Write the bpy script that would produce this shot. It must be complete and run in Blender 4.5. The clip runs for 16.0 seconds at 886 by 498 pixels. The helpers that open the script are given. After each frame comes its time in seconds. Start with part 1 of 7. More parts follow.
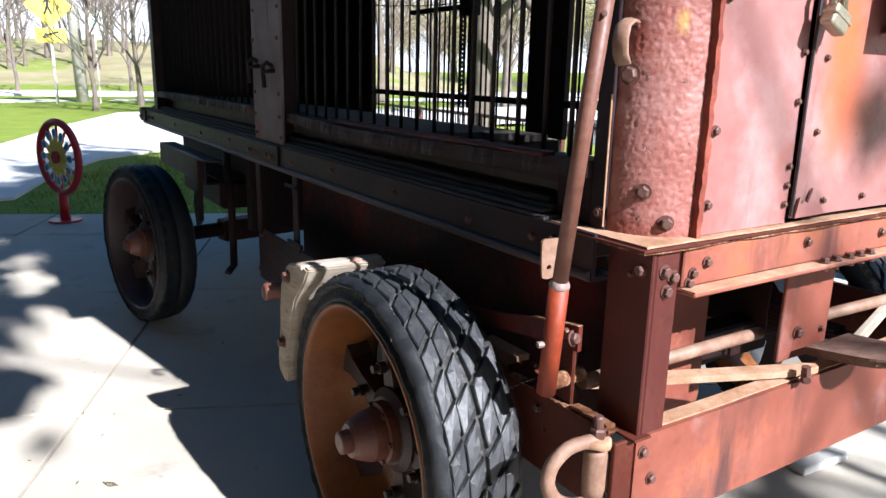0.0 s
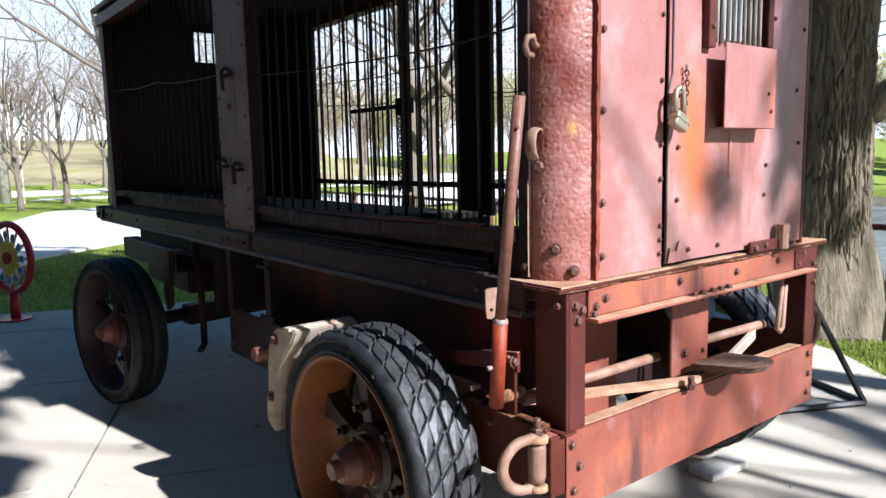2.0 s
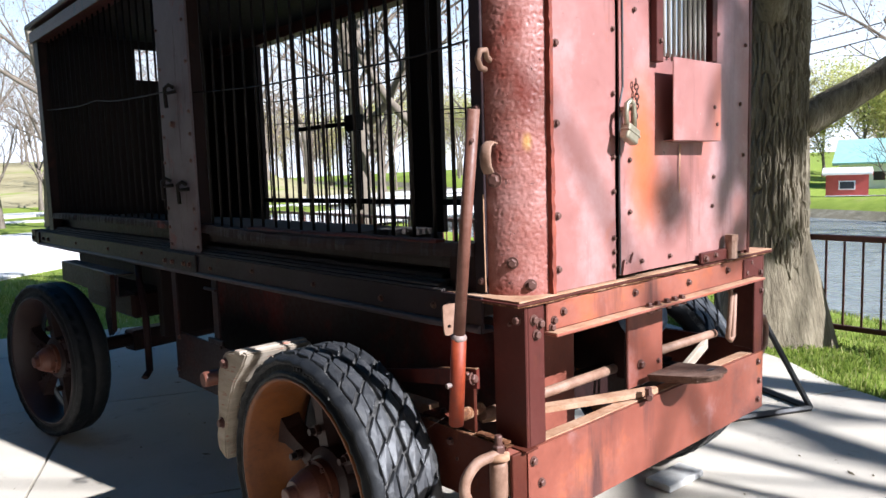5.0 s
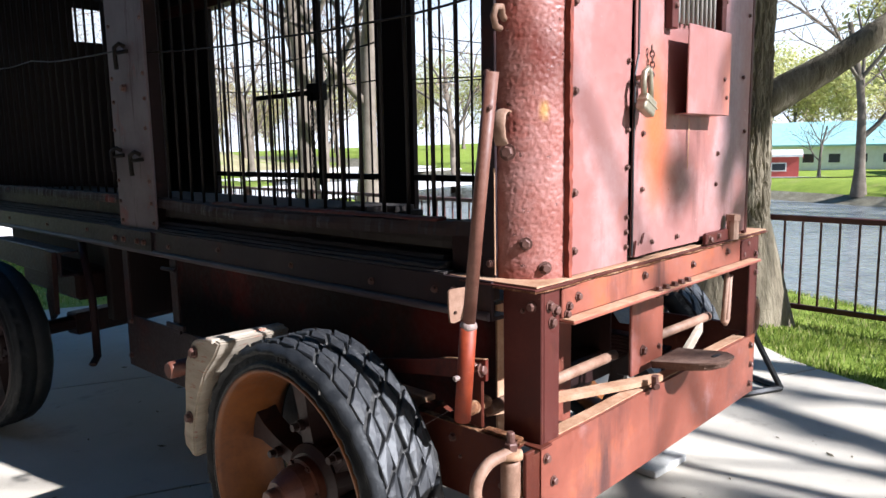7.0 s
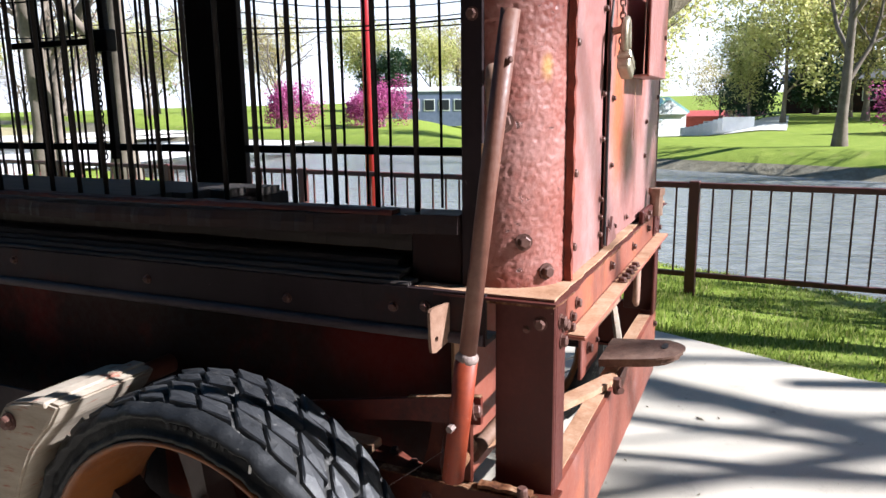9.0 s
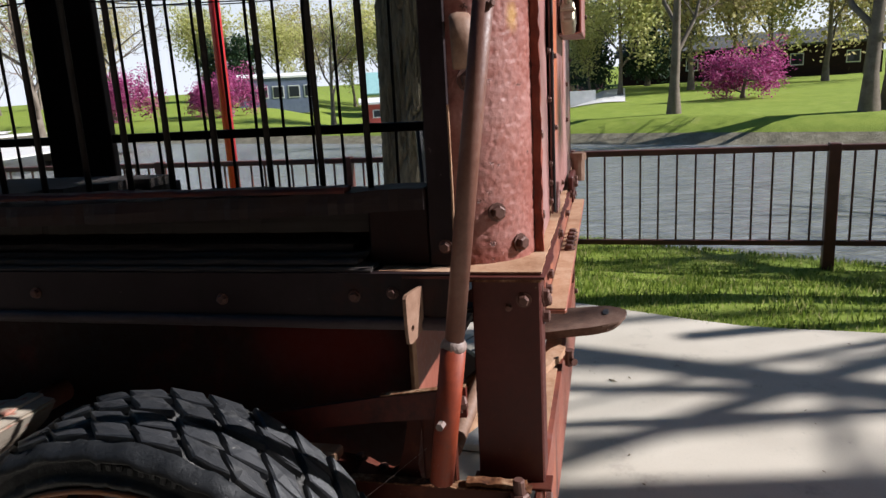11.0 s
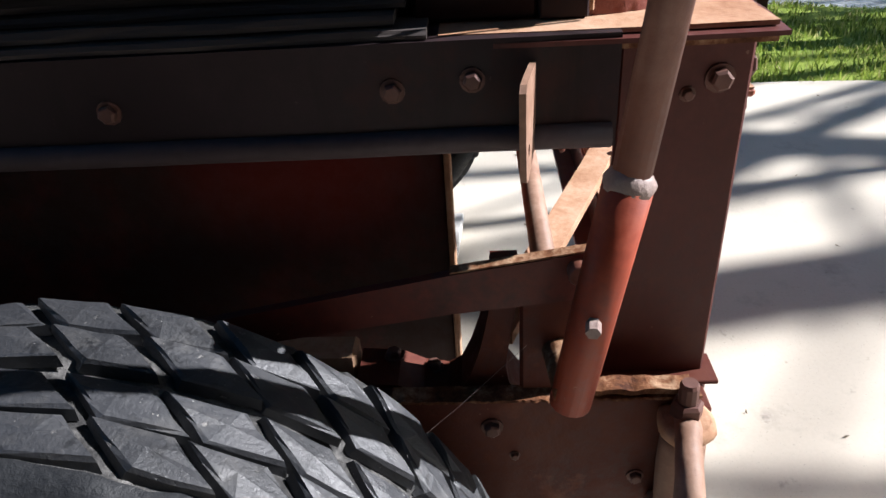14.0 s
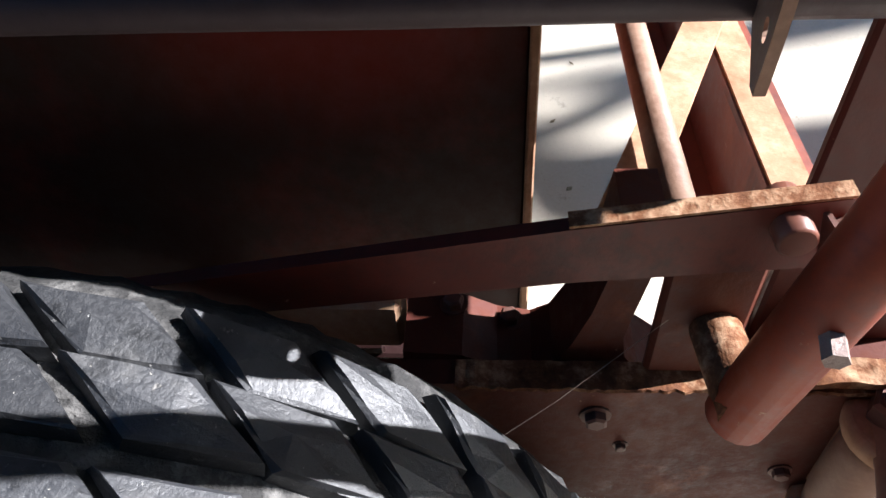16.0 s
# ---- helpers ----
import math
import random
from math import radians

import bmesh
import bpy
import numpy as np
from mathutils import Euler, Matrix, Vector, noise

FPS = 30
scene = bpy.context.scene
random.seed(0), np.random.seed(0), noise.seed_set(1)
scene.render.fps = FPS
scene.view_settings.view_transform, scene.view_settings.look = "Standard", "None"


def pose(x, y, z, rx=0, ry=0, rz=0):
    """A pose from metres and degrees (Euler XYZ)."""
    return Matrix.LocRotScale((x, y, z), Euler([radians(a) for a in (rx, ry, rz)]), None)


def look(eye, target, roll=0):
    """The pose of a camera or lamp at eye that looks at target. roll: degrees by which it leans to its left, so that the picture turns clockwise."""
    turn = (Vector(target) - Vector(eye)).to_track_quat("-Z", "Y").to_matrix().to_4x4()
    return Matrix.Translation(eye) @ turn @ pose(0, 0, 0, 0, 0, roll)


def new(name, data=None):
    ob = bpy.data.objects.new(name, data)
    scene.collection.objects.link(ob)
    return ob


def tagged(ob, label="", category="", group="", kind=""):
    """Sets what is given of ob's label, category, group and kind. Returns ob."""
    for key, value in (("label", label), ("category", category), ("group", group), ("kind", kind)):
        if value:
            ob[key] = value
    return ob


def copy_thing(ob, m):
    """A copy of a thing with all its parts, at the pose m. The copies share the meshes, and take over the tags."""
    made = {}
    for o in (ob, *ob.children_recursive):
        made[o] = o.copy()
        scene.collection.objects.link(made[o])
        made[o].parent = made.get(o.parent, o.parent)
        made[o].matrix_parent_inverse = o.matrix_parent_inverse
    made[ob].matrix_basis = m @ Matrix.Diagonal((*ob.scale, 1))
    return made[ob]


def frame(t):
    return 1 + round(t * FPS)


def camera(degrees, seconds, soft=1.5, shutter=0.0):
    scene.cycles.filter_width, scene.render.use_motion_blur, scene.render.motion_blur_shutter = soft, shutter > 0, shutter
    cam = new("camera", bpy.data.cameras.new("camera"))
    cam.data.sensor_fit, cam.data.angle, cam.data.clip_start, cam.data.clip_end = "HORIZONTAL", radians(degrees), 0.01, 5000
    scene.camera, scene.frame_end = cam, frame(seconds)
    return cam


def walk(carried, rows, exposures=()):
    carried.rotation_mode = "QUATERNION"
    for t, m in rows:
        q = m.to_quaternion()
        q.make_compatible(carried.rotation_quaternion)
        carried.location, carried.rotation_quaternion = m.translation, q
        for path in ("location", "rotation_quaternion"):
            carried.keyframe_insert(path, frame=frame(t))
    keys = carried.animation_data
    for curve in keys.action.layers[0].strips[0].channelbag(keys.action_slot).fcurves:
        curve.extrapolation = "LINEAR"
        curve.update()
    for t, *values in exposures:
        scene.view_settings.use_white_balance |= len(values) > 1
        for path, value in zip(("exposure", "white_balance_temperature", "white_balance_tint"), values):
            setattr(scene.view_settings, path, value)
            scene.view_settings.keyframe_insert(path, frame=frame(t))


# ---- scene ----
cam = camera(63.6, 16.0)
PATH = [
    (0, (-1.139, -0.973, 1.485), (-0.094, 0.665, 1.008), 1.3),
    (0.5, (-1.237, -1.088, 1.49), (-0.147, 0.54, 1.087), 2.5),
    (1, (-1.412, -1.207, 1.503), (-0.195, 0.349, 1.188), -1.2),
    (1.5, (-1.499, -1.311, 1.521), (-0.232, 0.212, 1.247), -2.4),
    (2, (-1.506, -1.364, 1.525), (-0.287, 0.201, 1.269), -1.2),
    (2.5, (-1.469, -1.359, 1.522), (-0.267, 0.221, 1.28), -1.7),
    (3, (-1.484, -1.369, 1.527), (-0.263, 0.198, 1.301), -1.4),
    (3.5, (-1.501, -1.367, 1.515), (-0.23, 0.161, 1.295), -2.0),
    (6, (-1.492, -1.259, 1.515), (-0.151, 0.209, 1.299), -1.6),
    (6.5, (-1.472, -1.196, 1.51), (-0.154, 0.283, 1.236), -0.8),
    (7, (-1.488, -1.058, 1.503), (-0.048, 0.302, 1.226), -1.0),
    (7.5, (-1.451, -0.855, 1.515), (0.063, 0.423, 1.241), -0.5),
    (8, (-1.376, -0.655, 1.513), (0.118, 0.633, 1.183), 1.9),
    (8.5, (-1.357, -0.486, 1.524), (0.309, 0.55, 1.133), 0.4),
    (10.8, (-1.266, -0.132, 1.473), (0.65, 0.332, 1.136), -2.1),
    (11, (-1.264, -0.114, 1.479), (0.637, 0.326, 1.04), -3.1),
    (11.5, (-1.236, -0.066, 1.456), (0.62, 0.301, 0.809), -6.2),
    (12, (-1.153, -0.014, 1.447), (0.685, 0.403, 0.779), -4.5),
    (12.5, (-1.075, 0.058, 1.421), (0.757, 0.422, 0.704), -4.8),
    (13, (-0.967, 0.144, 1.403), (0.849, 0.329, 0.587), -4.0),
    (13.5, (-0.814, 0.209, 1.371), (0.936, 0.445, 0.432), -3.7),
    (14, (-0.684, 0.264, 1.328), (1.015, 0.38, 0.279), -4.0),
    (14.5, (-0.593, 0.305, 1.281), (1.033, 0.233, 0.119), -2.3),
    (15, (-0.502, 0.315, 1.259), (1.075, 0.32, 0.03), -2.4),
    (15.5, (-0.435, 0.324, 1.247), (1.062, 0.408, -0.076), -2.9),
    (16, (-0.389, 0.347, 1.23), (0.998, 0.493, -0.204), -4.2),
]
walk(cam, [(t, look(eye, target, roll)) for t, eye, target, roll in PATH], [(0.0, 1.56, 5650, 12.0), (1.2, 1.42, 5650, 12.0), (3.6, 1.42, 5650, 12.0), (6.0, 1.5, 5650, 12.0), (7.2, 1.54, 5650, 12.0), (8.7, 1.6, 5700, 12.0), (10.8, 0.75, 6000, 12.0), (11.5, 1.05, 6000, 12.0), (12.0, 1.35, 5950, 12.0), (12.5, 1.5, 5900, 12.0), (13.0, 1.6, 5850, 12.0), (14.2, 1.5, 5850, 12.0), (15.2, 1.75, 5850, 12.0), (16.0, 2.15, 5850, 12.0)])

# ---- world, sun, exposure ----
SUN_TRAVEL = Vector((-0.21, 1.0, -0.74)).normalized()
SUN_EL = math.asin(-SUN_TRAVEL.z)
SUN_AZ = math.atan2(-SUN_TRAVEL.x, -SUN_TRAVEL.y)
world = bpy.data.worlds.new("sky")
scene.world = world
world.use_nodes = True
wn = world.node_tree.nodes
wl = world.node_tree.links
sky = wn.new("ShaderNodeTexSky")
sky.sky_type = "NISHITA"
sky.sun_disc = False
sky.sun_elevation = SUN_EL
sky.sun_rotation = SUN_AZ
sky.dust_density = 1.2
sky.air_density = 1.5
haze = wn.new("ShaderNodeHueSaturation")
haze.inputs["Saturation"].default_value = 1.65
wl.new(sky.outputs[0], haze.inputs["Color"])
# a bright veil of haze towards the horizon
way = wn.new("ShaderNodeTexCoord")
split = wn.new("ShaderNodeSeparateXYZ")
wl.new(way.outputs["Generated"], split.inputs[0])
low = wn.new("ShaderNodeMapRange")
low.interpolation_type = "SMOOTHSTEP"
low.inputs[1].default_value, low.inputs[2].default_value = 0.0, 0.42
low.inputs[3].default_value, low.inputs[4].default_value = 0.92, 0.0
wl.new(split.outputs["Z"], low.inputs[0])
veil = wn.new("ShaderNodeMix")
veil.data_type = "RGBA"
wl.new(low.outputs[0], veil.inputs[0])
wl.new(haze.outputs[0], veil.inputs[6])
veil.inputs[7].default_value = (13.6, 14.0, 14.8, 1)
wl.new(veil.outputs[2], wn["Background"].inputs[0])
wn["Background"].inputs[1].default_value = 0.042
sun_data = bpy.data.lights.new("sun", "SUN")
sun_data.energy = 5.0
sun_data.angle = radians(0.55)
sun_data.color = (1.0, 0.95, 0.89)
sun = new("sun", sun_data)
sun.rotation_euler = SUN_TRAVEL.to_track_quat("-Z", "Y").to_euler()


# ---- materials ----
def mat(name, stops, scale=6.0, fine=60.0, rough=(0.5, 0.8), metal=0.0, bump=0.15, dist=0.004, fine_mix=0.35,
        stretch=(1, 1, 1), patch=None, patch_at=(0.6, 0.68), patch_scale=9.0, vary=0.0, spec=0.4, layers=(), spots=()):
    """A surface in two scales of noise: colour ramp, grain, worn patches, roughness and relief."""
    m = bpy.data.materials.new(name)
    m.use_nodes = True
    n, l = m.node_tree.nodes, m.node_tree.links
    bsdf = n["Principled BSDF"]
    tc = n.new("ShaderNodeTexCoord")
    mp = n.new("ShaderNodeMapping")
    mp.inputs["Scale"].default_value = stretch
    geo = n.new("ShaderNodeNewGeometry")
    l.new(geo.outputs["Position"], mp.inputs[0])

    def noise_node(s, detail, rough_=0.6, out="Fac"):
        k = n.new("ShaderNodeTexNoise")
        k.inputs["Scale"].default_value = s
        k.inputs["Detail"].default_value = detail
        k.inputs["Roughness"].default_value = rough_
        l.new(mp.outputs[0], k.inputs["Vector"])
        return k.outputs[out]
    big = noise_node(scale, 5)
    small = noise_node(fine, 4, 0.7)
    add = n.new("ShaderNodeMix")
    add.inputs[0].default_value = fine_mix
    l.new(big, add.inputs[2])
    l.new(small, add.inputs[3])
    ramp = n.new("ShaderNodeValToRGB")
    l.new(add.outputs[0], ramp.inputs[0])
    el = ramp.color_ramp.elements
    while len(el) < len(stops):
        el.new(0.5)
    for e, (p, c) in zip(el, stops):
        e.position, e.color = p, (*c, 1)
    col = ramp.outputs[0]
    pm = None
    if patch:
        pn = noise_node(patch_scale, 6, 0.65)
        pr = n.new("ShaderNodeValToRGB")
        pr.color_ramp.elements[0].position, pr.color_ramp.elements[1].position = patch_at
        l.new(pn, pr.inputs[0])
        pm = pr.outputs[0]
        mx = n.new("ShaderNodeMix")
        mx.data_type = "RGBA"
        l.new(pm, mx.inputs[0])
        l.new(col, mx.inputs[6])
        mx.inputs[7].default_value = (*patch, 1)
        col = mx.outputs[2]
    height = add.outputs[0]
    for c_, s_, lo_, hi_, st_ in layers:
        lm = n.new("ShaderNodeMapping")
        lm.inputs["Scale"].default_value = st_
        l.new(geo.outputs["Position"], lm.inputs[0])
        ln = n.new("ShaderNodeTexNoise")
        ln.inputs["Scale"].default_value = s_
        ln.inputs["Detail"].default_value = 7
        ln.inputs["Roughness"].default_value = 0.68
        l.new(lm.outputs[0], ln.inputs["Vector"])
        lr = n.new("ShaderNodeMapRange")
        lr.inputs[1].default_value, lr.inputs[2].default_value = lo_, hi_
        l.new(ln.outputs["Fac"], lr.inputs[0])
        lx = n.new("ShaderNodeMix")
        lx.data_type = "RGBA"
        l.new(lr.outputs[0], lx.inputs[0])
        l.new(col, lx.inputs[6])
        lx.inputs[7].default_value = (*c_, 1)
        col = lx.outputs[2]
        if hi_ - lo_ < 0.05:
            hm = n.new("ShaderNodeMath")
            hm.operation = "MULTIPLY_ADD"
            l.new(lr.outputs[0], hm.inputs[0])
            hm.inputs[1].default_value = -0.25
            l.new(height, hm.inputs[2])
            height = hm.outputs[0]
    for c_, at_, rad_, amount in spots:
        sm = n.new("ShaderNodeMapping")
        sm.inputs["Location"].default_value = [-a_ / b_ for a_, b_ in zip(at_, rad_)]
        sm.inputs["Scale"].default_value = [1 / b_ for b_ in rad_]
        l.new(geo.outputs["Position"], sm.inputs[0])
        sl = n.new("ShaderNodeVectorMath")
        sl.operation = "LENGTH"
        l.new(sm.outputs[0], sl.inputs[0])
        sa = n.new("ShaderNodeMath")
        sa.operation = "MULTIPLY_ADD"
        l.new(big, sa.inputs[0])
        sa.inputs[1].default_value = 1.6
        l.new(sl.outputs["Value"], sa.inputs[2])
        sr = n.new("ShaderNodeMapRange")
        sr.interpolation_type = "SMOOTHSTEP"
        sr.inputs[1].default_value, sr.inputs[2].default_value = 0.95, 2.05
        sr.inputs[3].default_value, sr.inputs[4].default_value = amount, 0.0
        l.new(sa.outputs[0], sr.inputs[0])
        sx = n.new("ShaderNodeMix")
        sx.data_type = "RGBA"
        l.new(sr.outputs[0], sx.inputs[0])
        l.new(col, sx.inputs[6])
        sx.inputs[7].default_value = (*c_, 1)
        col = sx.outputs[2]
    if vary:
        oi = n.new("ShaderNodeObjectInfo")
        hs = n.new("ShaderNodeHueSaturation")
        mr = n.new("ShaderNodeMapRange")
        mr.inputs[3].default_value, mr.inputs[4].default_value = 1 - vary, 1 + vary
        l.new(oi.outputs["Random"], mr.inputs[0])
        l.new(mr.outputs[0], hs.inputs["Value"])
        l.new(col, hs.inputs["Color"])
        col = hs.outputs[0]
    l.new(col, bsdf.inputs["Base Color"])
    rr = n.new("ShaderNodeMapRange")
    rr.inputs[1].default_value, rr.inputs[2].default_value = 0.3, 0.7
    rr.inputs[3].default_value, rr.inputs[4].default_value = rough
    l.new(small, rr.inputs[0])
    l.new(rr.outputs[0], bsdf.inputs["Roughness"])
    bsdf.inputs["Metallic"].default_value = metal
    bsdf.inputs["Specular IOR Level"].default_value = spec
    bp = n.new("ShaderNodeBump")
    bp.inputs["Strength"].default_value = bump
    bp.inputs["Distance"].default_value = dist
    l.new(height, bp.inputs["Height"])
    l.new(bp.outputs[0], bsdf.inputs["Normal"])
    return m


def plain(name, c, rough=0.6, metal=0.0, transl=0.0):
    m = bpy.data.materials.new(name)
    m.use_nodes = True
    b = m.node_tree.nodes["Principled BSDF"]
    b.inputs["Base Color"].default_value = (*c, 1)
    b.inputs["Roughness"].default_value = rough
    b.inputs["Metallic"].default_value = metal
    return m


def leaf_mat(name, stops, transl=0.35, rough=0.6):
    """Leaves and blades: colour by island, with light passing through."""
    m = bpy.data.materials.new(name)
    m.use_nodes = True
    n, l = m.node_tree.nodes, m.node_tree.links
    b = n["Principled BSDF"]
    g = n.new("ShaderNodeNewGeometry")
    r = n.new("ShaderNodeValToRGB")
    el = r.color_ramp.elements
    while len(el) < len(stops):
        el.new(0.5)
    for e, (p, c) in zip(el, stops):
        e.position, e.color = p, (*c, 1)
    l.new(g.outputs["Random Per Island"], r.inputs[0])
    l.new(r.outputs[0], b.inputs["Base Color"])
    b.inputs["Roughness"].default_value = rough
    b.inputs["Specular IOR Level"].default_value = 0.2
    t = n.new("ShaderNodeBsdfTranslucent")
    l.new(r.outputs[0], t.inputs[0])
    mx = n.new("ShaderNodeMixShader")
    mx.inputs[0].default_value = transl
    l.new(b.outputs[0], mx.inputs[1])
    l.new(t.outputs[0], mx.inputs[2])
    l.new(mx.outputs[0], n["Material Output"].inputs[0])
    return m


ONE3 = (1, 1, 1)
DRIP = (1, 1, 0.12)
M_RED = mat("oxide_red_steel", [(0.25, (0.038, 0.0082, 0.0062)), (0.5, (0.068, 0.0155, 0.0115)), (0.7, (0.097, 0.030, 0.023))],
            scale=3.0, fine=70, rough=(0.42, 0.62), bump=0.3, dist=0.003, spec=0.28,
            layers=(((0.1020, 0.0293, 0.0115), 4.5, 0.56, 0.72, ONE3), ((0.0224, 0.0102, 0.0082), 11, 0.58, 0.7, DRIP), ((0.1530, 0.0829, 0.0638), 38, 0.66, 0.69, ONE3)))
SHEET_STOPS = [(0.25, (0.180, 0.064, 0.053)), (0.5, (0.262, 0.112, 0.098)), (0.72, (0.335, 0.175, 0.158))]
SHEET_LAYERS = (((0.38, 0.245, 0.238), 1.9, 0.52, 0.72, ONE3), ((0.34, 0.088, 0.032), 2.7, 0.57, 0.76, ONE3), ((0.11, 0.038, 0.030), 7, 0.56, 0.73, DRIP),
                ((0.46, 0.32, 0.29), 60, 0.69, 0.72, ONE3), ((0.085, 0.034, 0.027), 33, 0.68, 0.71, ONE3))
M_SHEET = mat("faded_red_sheet", SHEET_STOPS, scale=1.7, fine=45, rough=(0.34, 0.58), bump=0.22, dist=0.004, fine_mix=0.2, spec=0.5, layers=SHEET_LAYERS)
M_DOOR = mat("faded_red_door_sheet", SHEET_STOPS, scale=2.2, fine=45, rough=(0.34, 0.58), bump=0.22, dist=0.004, fine_mix=0.2, spec=0.5, layers=SHEET_LAYERS,
             spots=(((0.42, 0.105, 0.030), (0.60, 0, 1.60), (0.10, 1, 0.27), 0.9), ((0.40, 0.09, 0.026), (0.64, 0, 1.40), (0.12, 1, 0.15), 0.75),
                    ((0.38, 0.10, 0.04), (1.02, 0, 1.72), (0.08, 1, 0.2), 0.45), ((0.13, 0.075, 0.06), (0.53, 0, 1.18), (0.12, 1, 0.06), 0.7),
                    # Mauve patch: the shadow band down the door's right side, painted in.
                    ((0.24, 0.19, 0.22), (1.22, 0, 1.75), (0.13, 1, 0.5), 0.55)))
M_COLUMN = mat("pitted_red_iron", [(0.3, (0.1512, 0.0403, 0.0291)), (0.5, (0.2520, 0.0874, 0.0672)), (0.68, (0.3360, 0.1568, 0.1322))],
               scale=9, fine=75, rough=(0.32, 0.62), bump=0.75, dist=0.004, fine_mix=0.45, spec=0.5,
               layers=(((0.3696, 0.1960, 0.1736), 2.4, 0.52, 0.7, ONE3), ((0.1904, 0.0336, 0.0202), 5, 0.56, 0.7, ONE3), ((0.0784, 0.0280, 0.0202), 30, 0.64, 0.68, ONE3), ((0.4032, 0.1904, 0.0504), 17, 0.69, 0.73, ONE3)),
               spots=(((0.4704, 0.2800, 0.0560), (0.075, 0.04, 1.60), (0.014, 1, 0.03), 0.6),))
M_SILL = mat("orange_red_steel", [(0.28, (0.125, 0.032, 0.020)), (0.5, (0.215, 0.064, 0.040)), (0.7, (0.29, 0.118, 0.084))],
             scale=2.3, fine=50, rough=(0.4, 0.6), bump=0.25, dist=0.003, fine_mix=0.25,
             layers=(((0.3762, 0.1003, 0.0319), 2.2, 0.53, 0.7, ONE3), ((0.26, 0.142, 0.13), 3.1, 0.57, 0.72, ONE3), ((0.075, 0.030, 0.025), 5, 0.55, 0.70, DRIP), ((0.075, 0.036, 0.034), 1.3, 0.54, 0.70, ONE3), ((0.4332, 0.2964, 0.2394), 70, 0.68, 0.71, ONE3)))
M_LINK = mat("blood_red_iron", [(0.3, (0.036, 0.008, 0.006)), (0.5, (0.090, 0.016, 0.010)), (0.7, (0.135, 0.030, 0.019))], scale=6, fine=70, rough=(0.4, 0.65), bump=0.4, dist=0.003, spec=0.3,
             layers=(((0.022, 0.010, 0.009), 5, 0.55, 0.68, ONE3), ((0.25, 0.16, 0.12), 60, 0.68, 0.71, ONE3)))
M_SEAM = mat("ragged_rust_seam", [(0.3, (0.07, 0.018, 0.012)), (0.55, (0.21, 0.042, 0.022)), (0.75, (0.33, 0.10, 0.06))], scale=16, fine=90, rough=(0.6, 0.9), bump=0.9, dist=0.008)
# Red darkened so underbody and far-side parts carry their shade in the colour.
M_DARKRED = mat("shade_darkened_red_steel", [(0.3, (0.0095, 0.0034, 0.0032)), (0.55, (0.0175, 0.0060, 0.0054)), (0.75, (0.0300, 0.0130, 0.0112))],
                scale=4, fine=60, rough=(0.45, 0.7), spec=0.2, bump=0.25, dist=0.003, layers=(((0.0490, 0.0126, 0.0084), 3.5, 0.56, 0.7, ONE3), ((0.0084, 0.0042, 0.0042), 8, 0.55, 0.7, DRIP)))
# Weathered steel, darkened so the shaded side's gloom is in the colour.
M_GREYRED = mat("shaded_weathered_grey_red_steel", [(0.3, (0.0130, 0.0064, 0.0077)), (0.5, (0.0210, 0.0123, 0.0138)), (0.7, (0.0350, 0.0230, 0.0250))],
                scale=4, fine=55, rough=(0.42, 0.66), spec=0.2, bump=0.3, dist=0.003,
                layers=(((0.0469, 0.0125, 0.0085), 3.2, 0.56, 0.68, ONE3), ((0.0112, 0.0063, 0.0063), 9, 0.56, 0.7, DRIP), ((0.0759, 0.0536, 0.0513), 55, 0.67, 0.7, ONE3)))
# Paler than the rail: light bounced onto the lip is put into the colour.
M_LIP = mat("bounce_lit_mauve_rail_edge", [(0.3, (0.030, 0.019, 0.021)), (0.5, (0.055, 0.039, 0.042)), (0.7, (0.085, 0.066, 0.069))], scale=5, fine=60, rough=(0.45, 0.7), bump=0.4, dist=0.003, spec=0.3)
M_POST = mat("worn_purple_grey_paint", [(0.3, (0.075, 0.052, 0.056)), (0.5, (0.125, 0.094, 0.10)), (0.7, (0.17, 0.135, 0.14))], scale=4, fine=50, rough=(0.5, 0.75), bump=0.3, dist=0.003, spec=0.3,
             layers=(((0.15, 0.05, 0.042), 4.2, 0.56, 0.66, ONE3), ((0.05, 0.024, 0.022), 12, 0.58, 0.68, DRIP), ((0.26, 0.22, 0.22), 45, 0.67, 0.7, ONE3)))
M_BROWN = mat("rusty_brown_iron", [(0.3, (0.034, 0.007, 0.0042)), (0.5, (0.070, 0.0135, 0.0066)), (0.72, (0.102, 0.029, 0.0145))], scale=5, fine=70, rough=(0.45, 0.8), bump=0.5, dist=0.004, spec=0.25,
              layers=(((0.14, 0.040, 0.016), 9, 0.58, 0.72, ONE3), ((0.09, 0.017, 0.009), 3, 0.54, 0.7, ONE3), ((0.28, 0.17, 0.11), 50, 0.70, 0.73, ONE3)))
# Near-black stands for underbody shade; the red spot paints a glow.
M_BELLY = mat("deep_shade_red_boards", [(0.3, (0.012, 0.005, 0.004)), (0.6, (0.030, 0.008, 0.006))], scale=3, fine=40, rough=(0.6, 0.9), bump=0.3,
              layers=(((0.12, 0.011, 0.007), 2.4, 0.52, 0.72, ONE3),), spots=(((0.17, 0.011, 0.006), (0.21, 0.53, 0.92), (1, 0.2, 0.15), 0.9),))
# Near-black in place of the boards' own colour: interior shade is painted in.
M_INSIDE = mat("shade_dark_cage_boards", [(0.3, (0.007, 0.003, 0.003)), (0.6, (0.015, 0.006, 0.005))], scale=5, fine=40, stretch=(1, 1, 0.15), rough=(0.7, 0.9), bump=0.3)
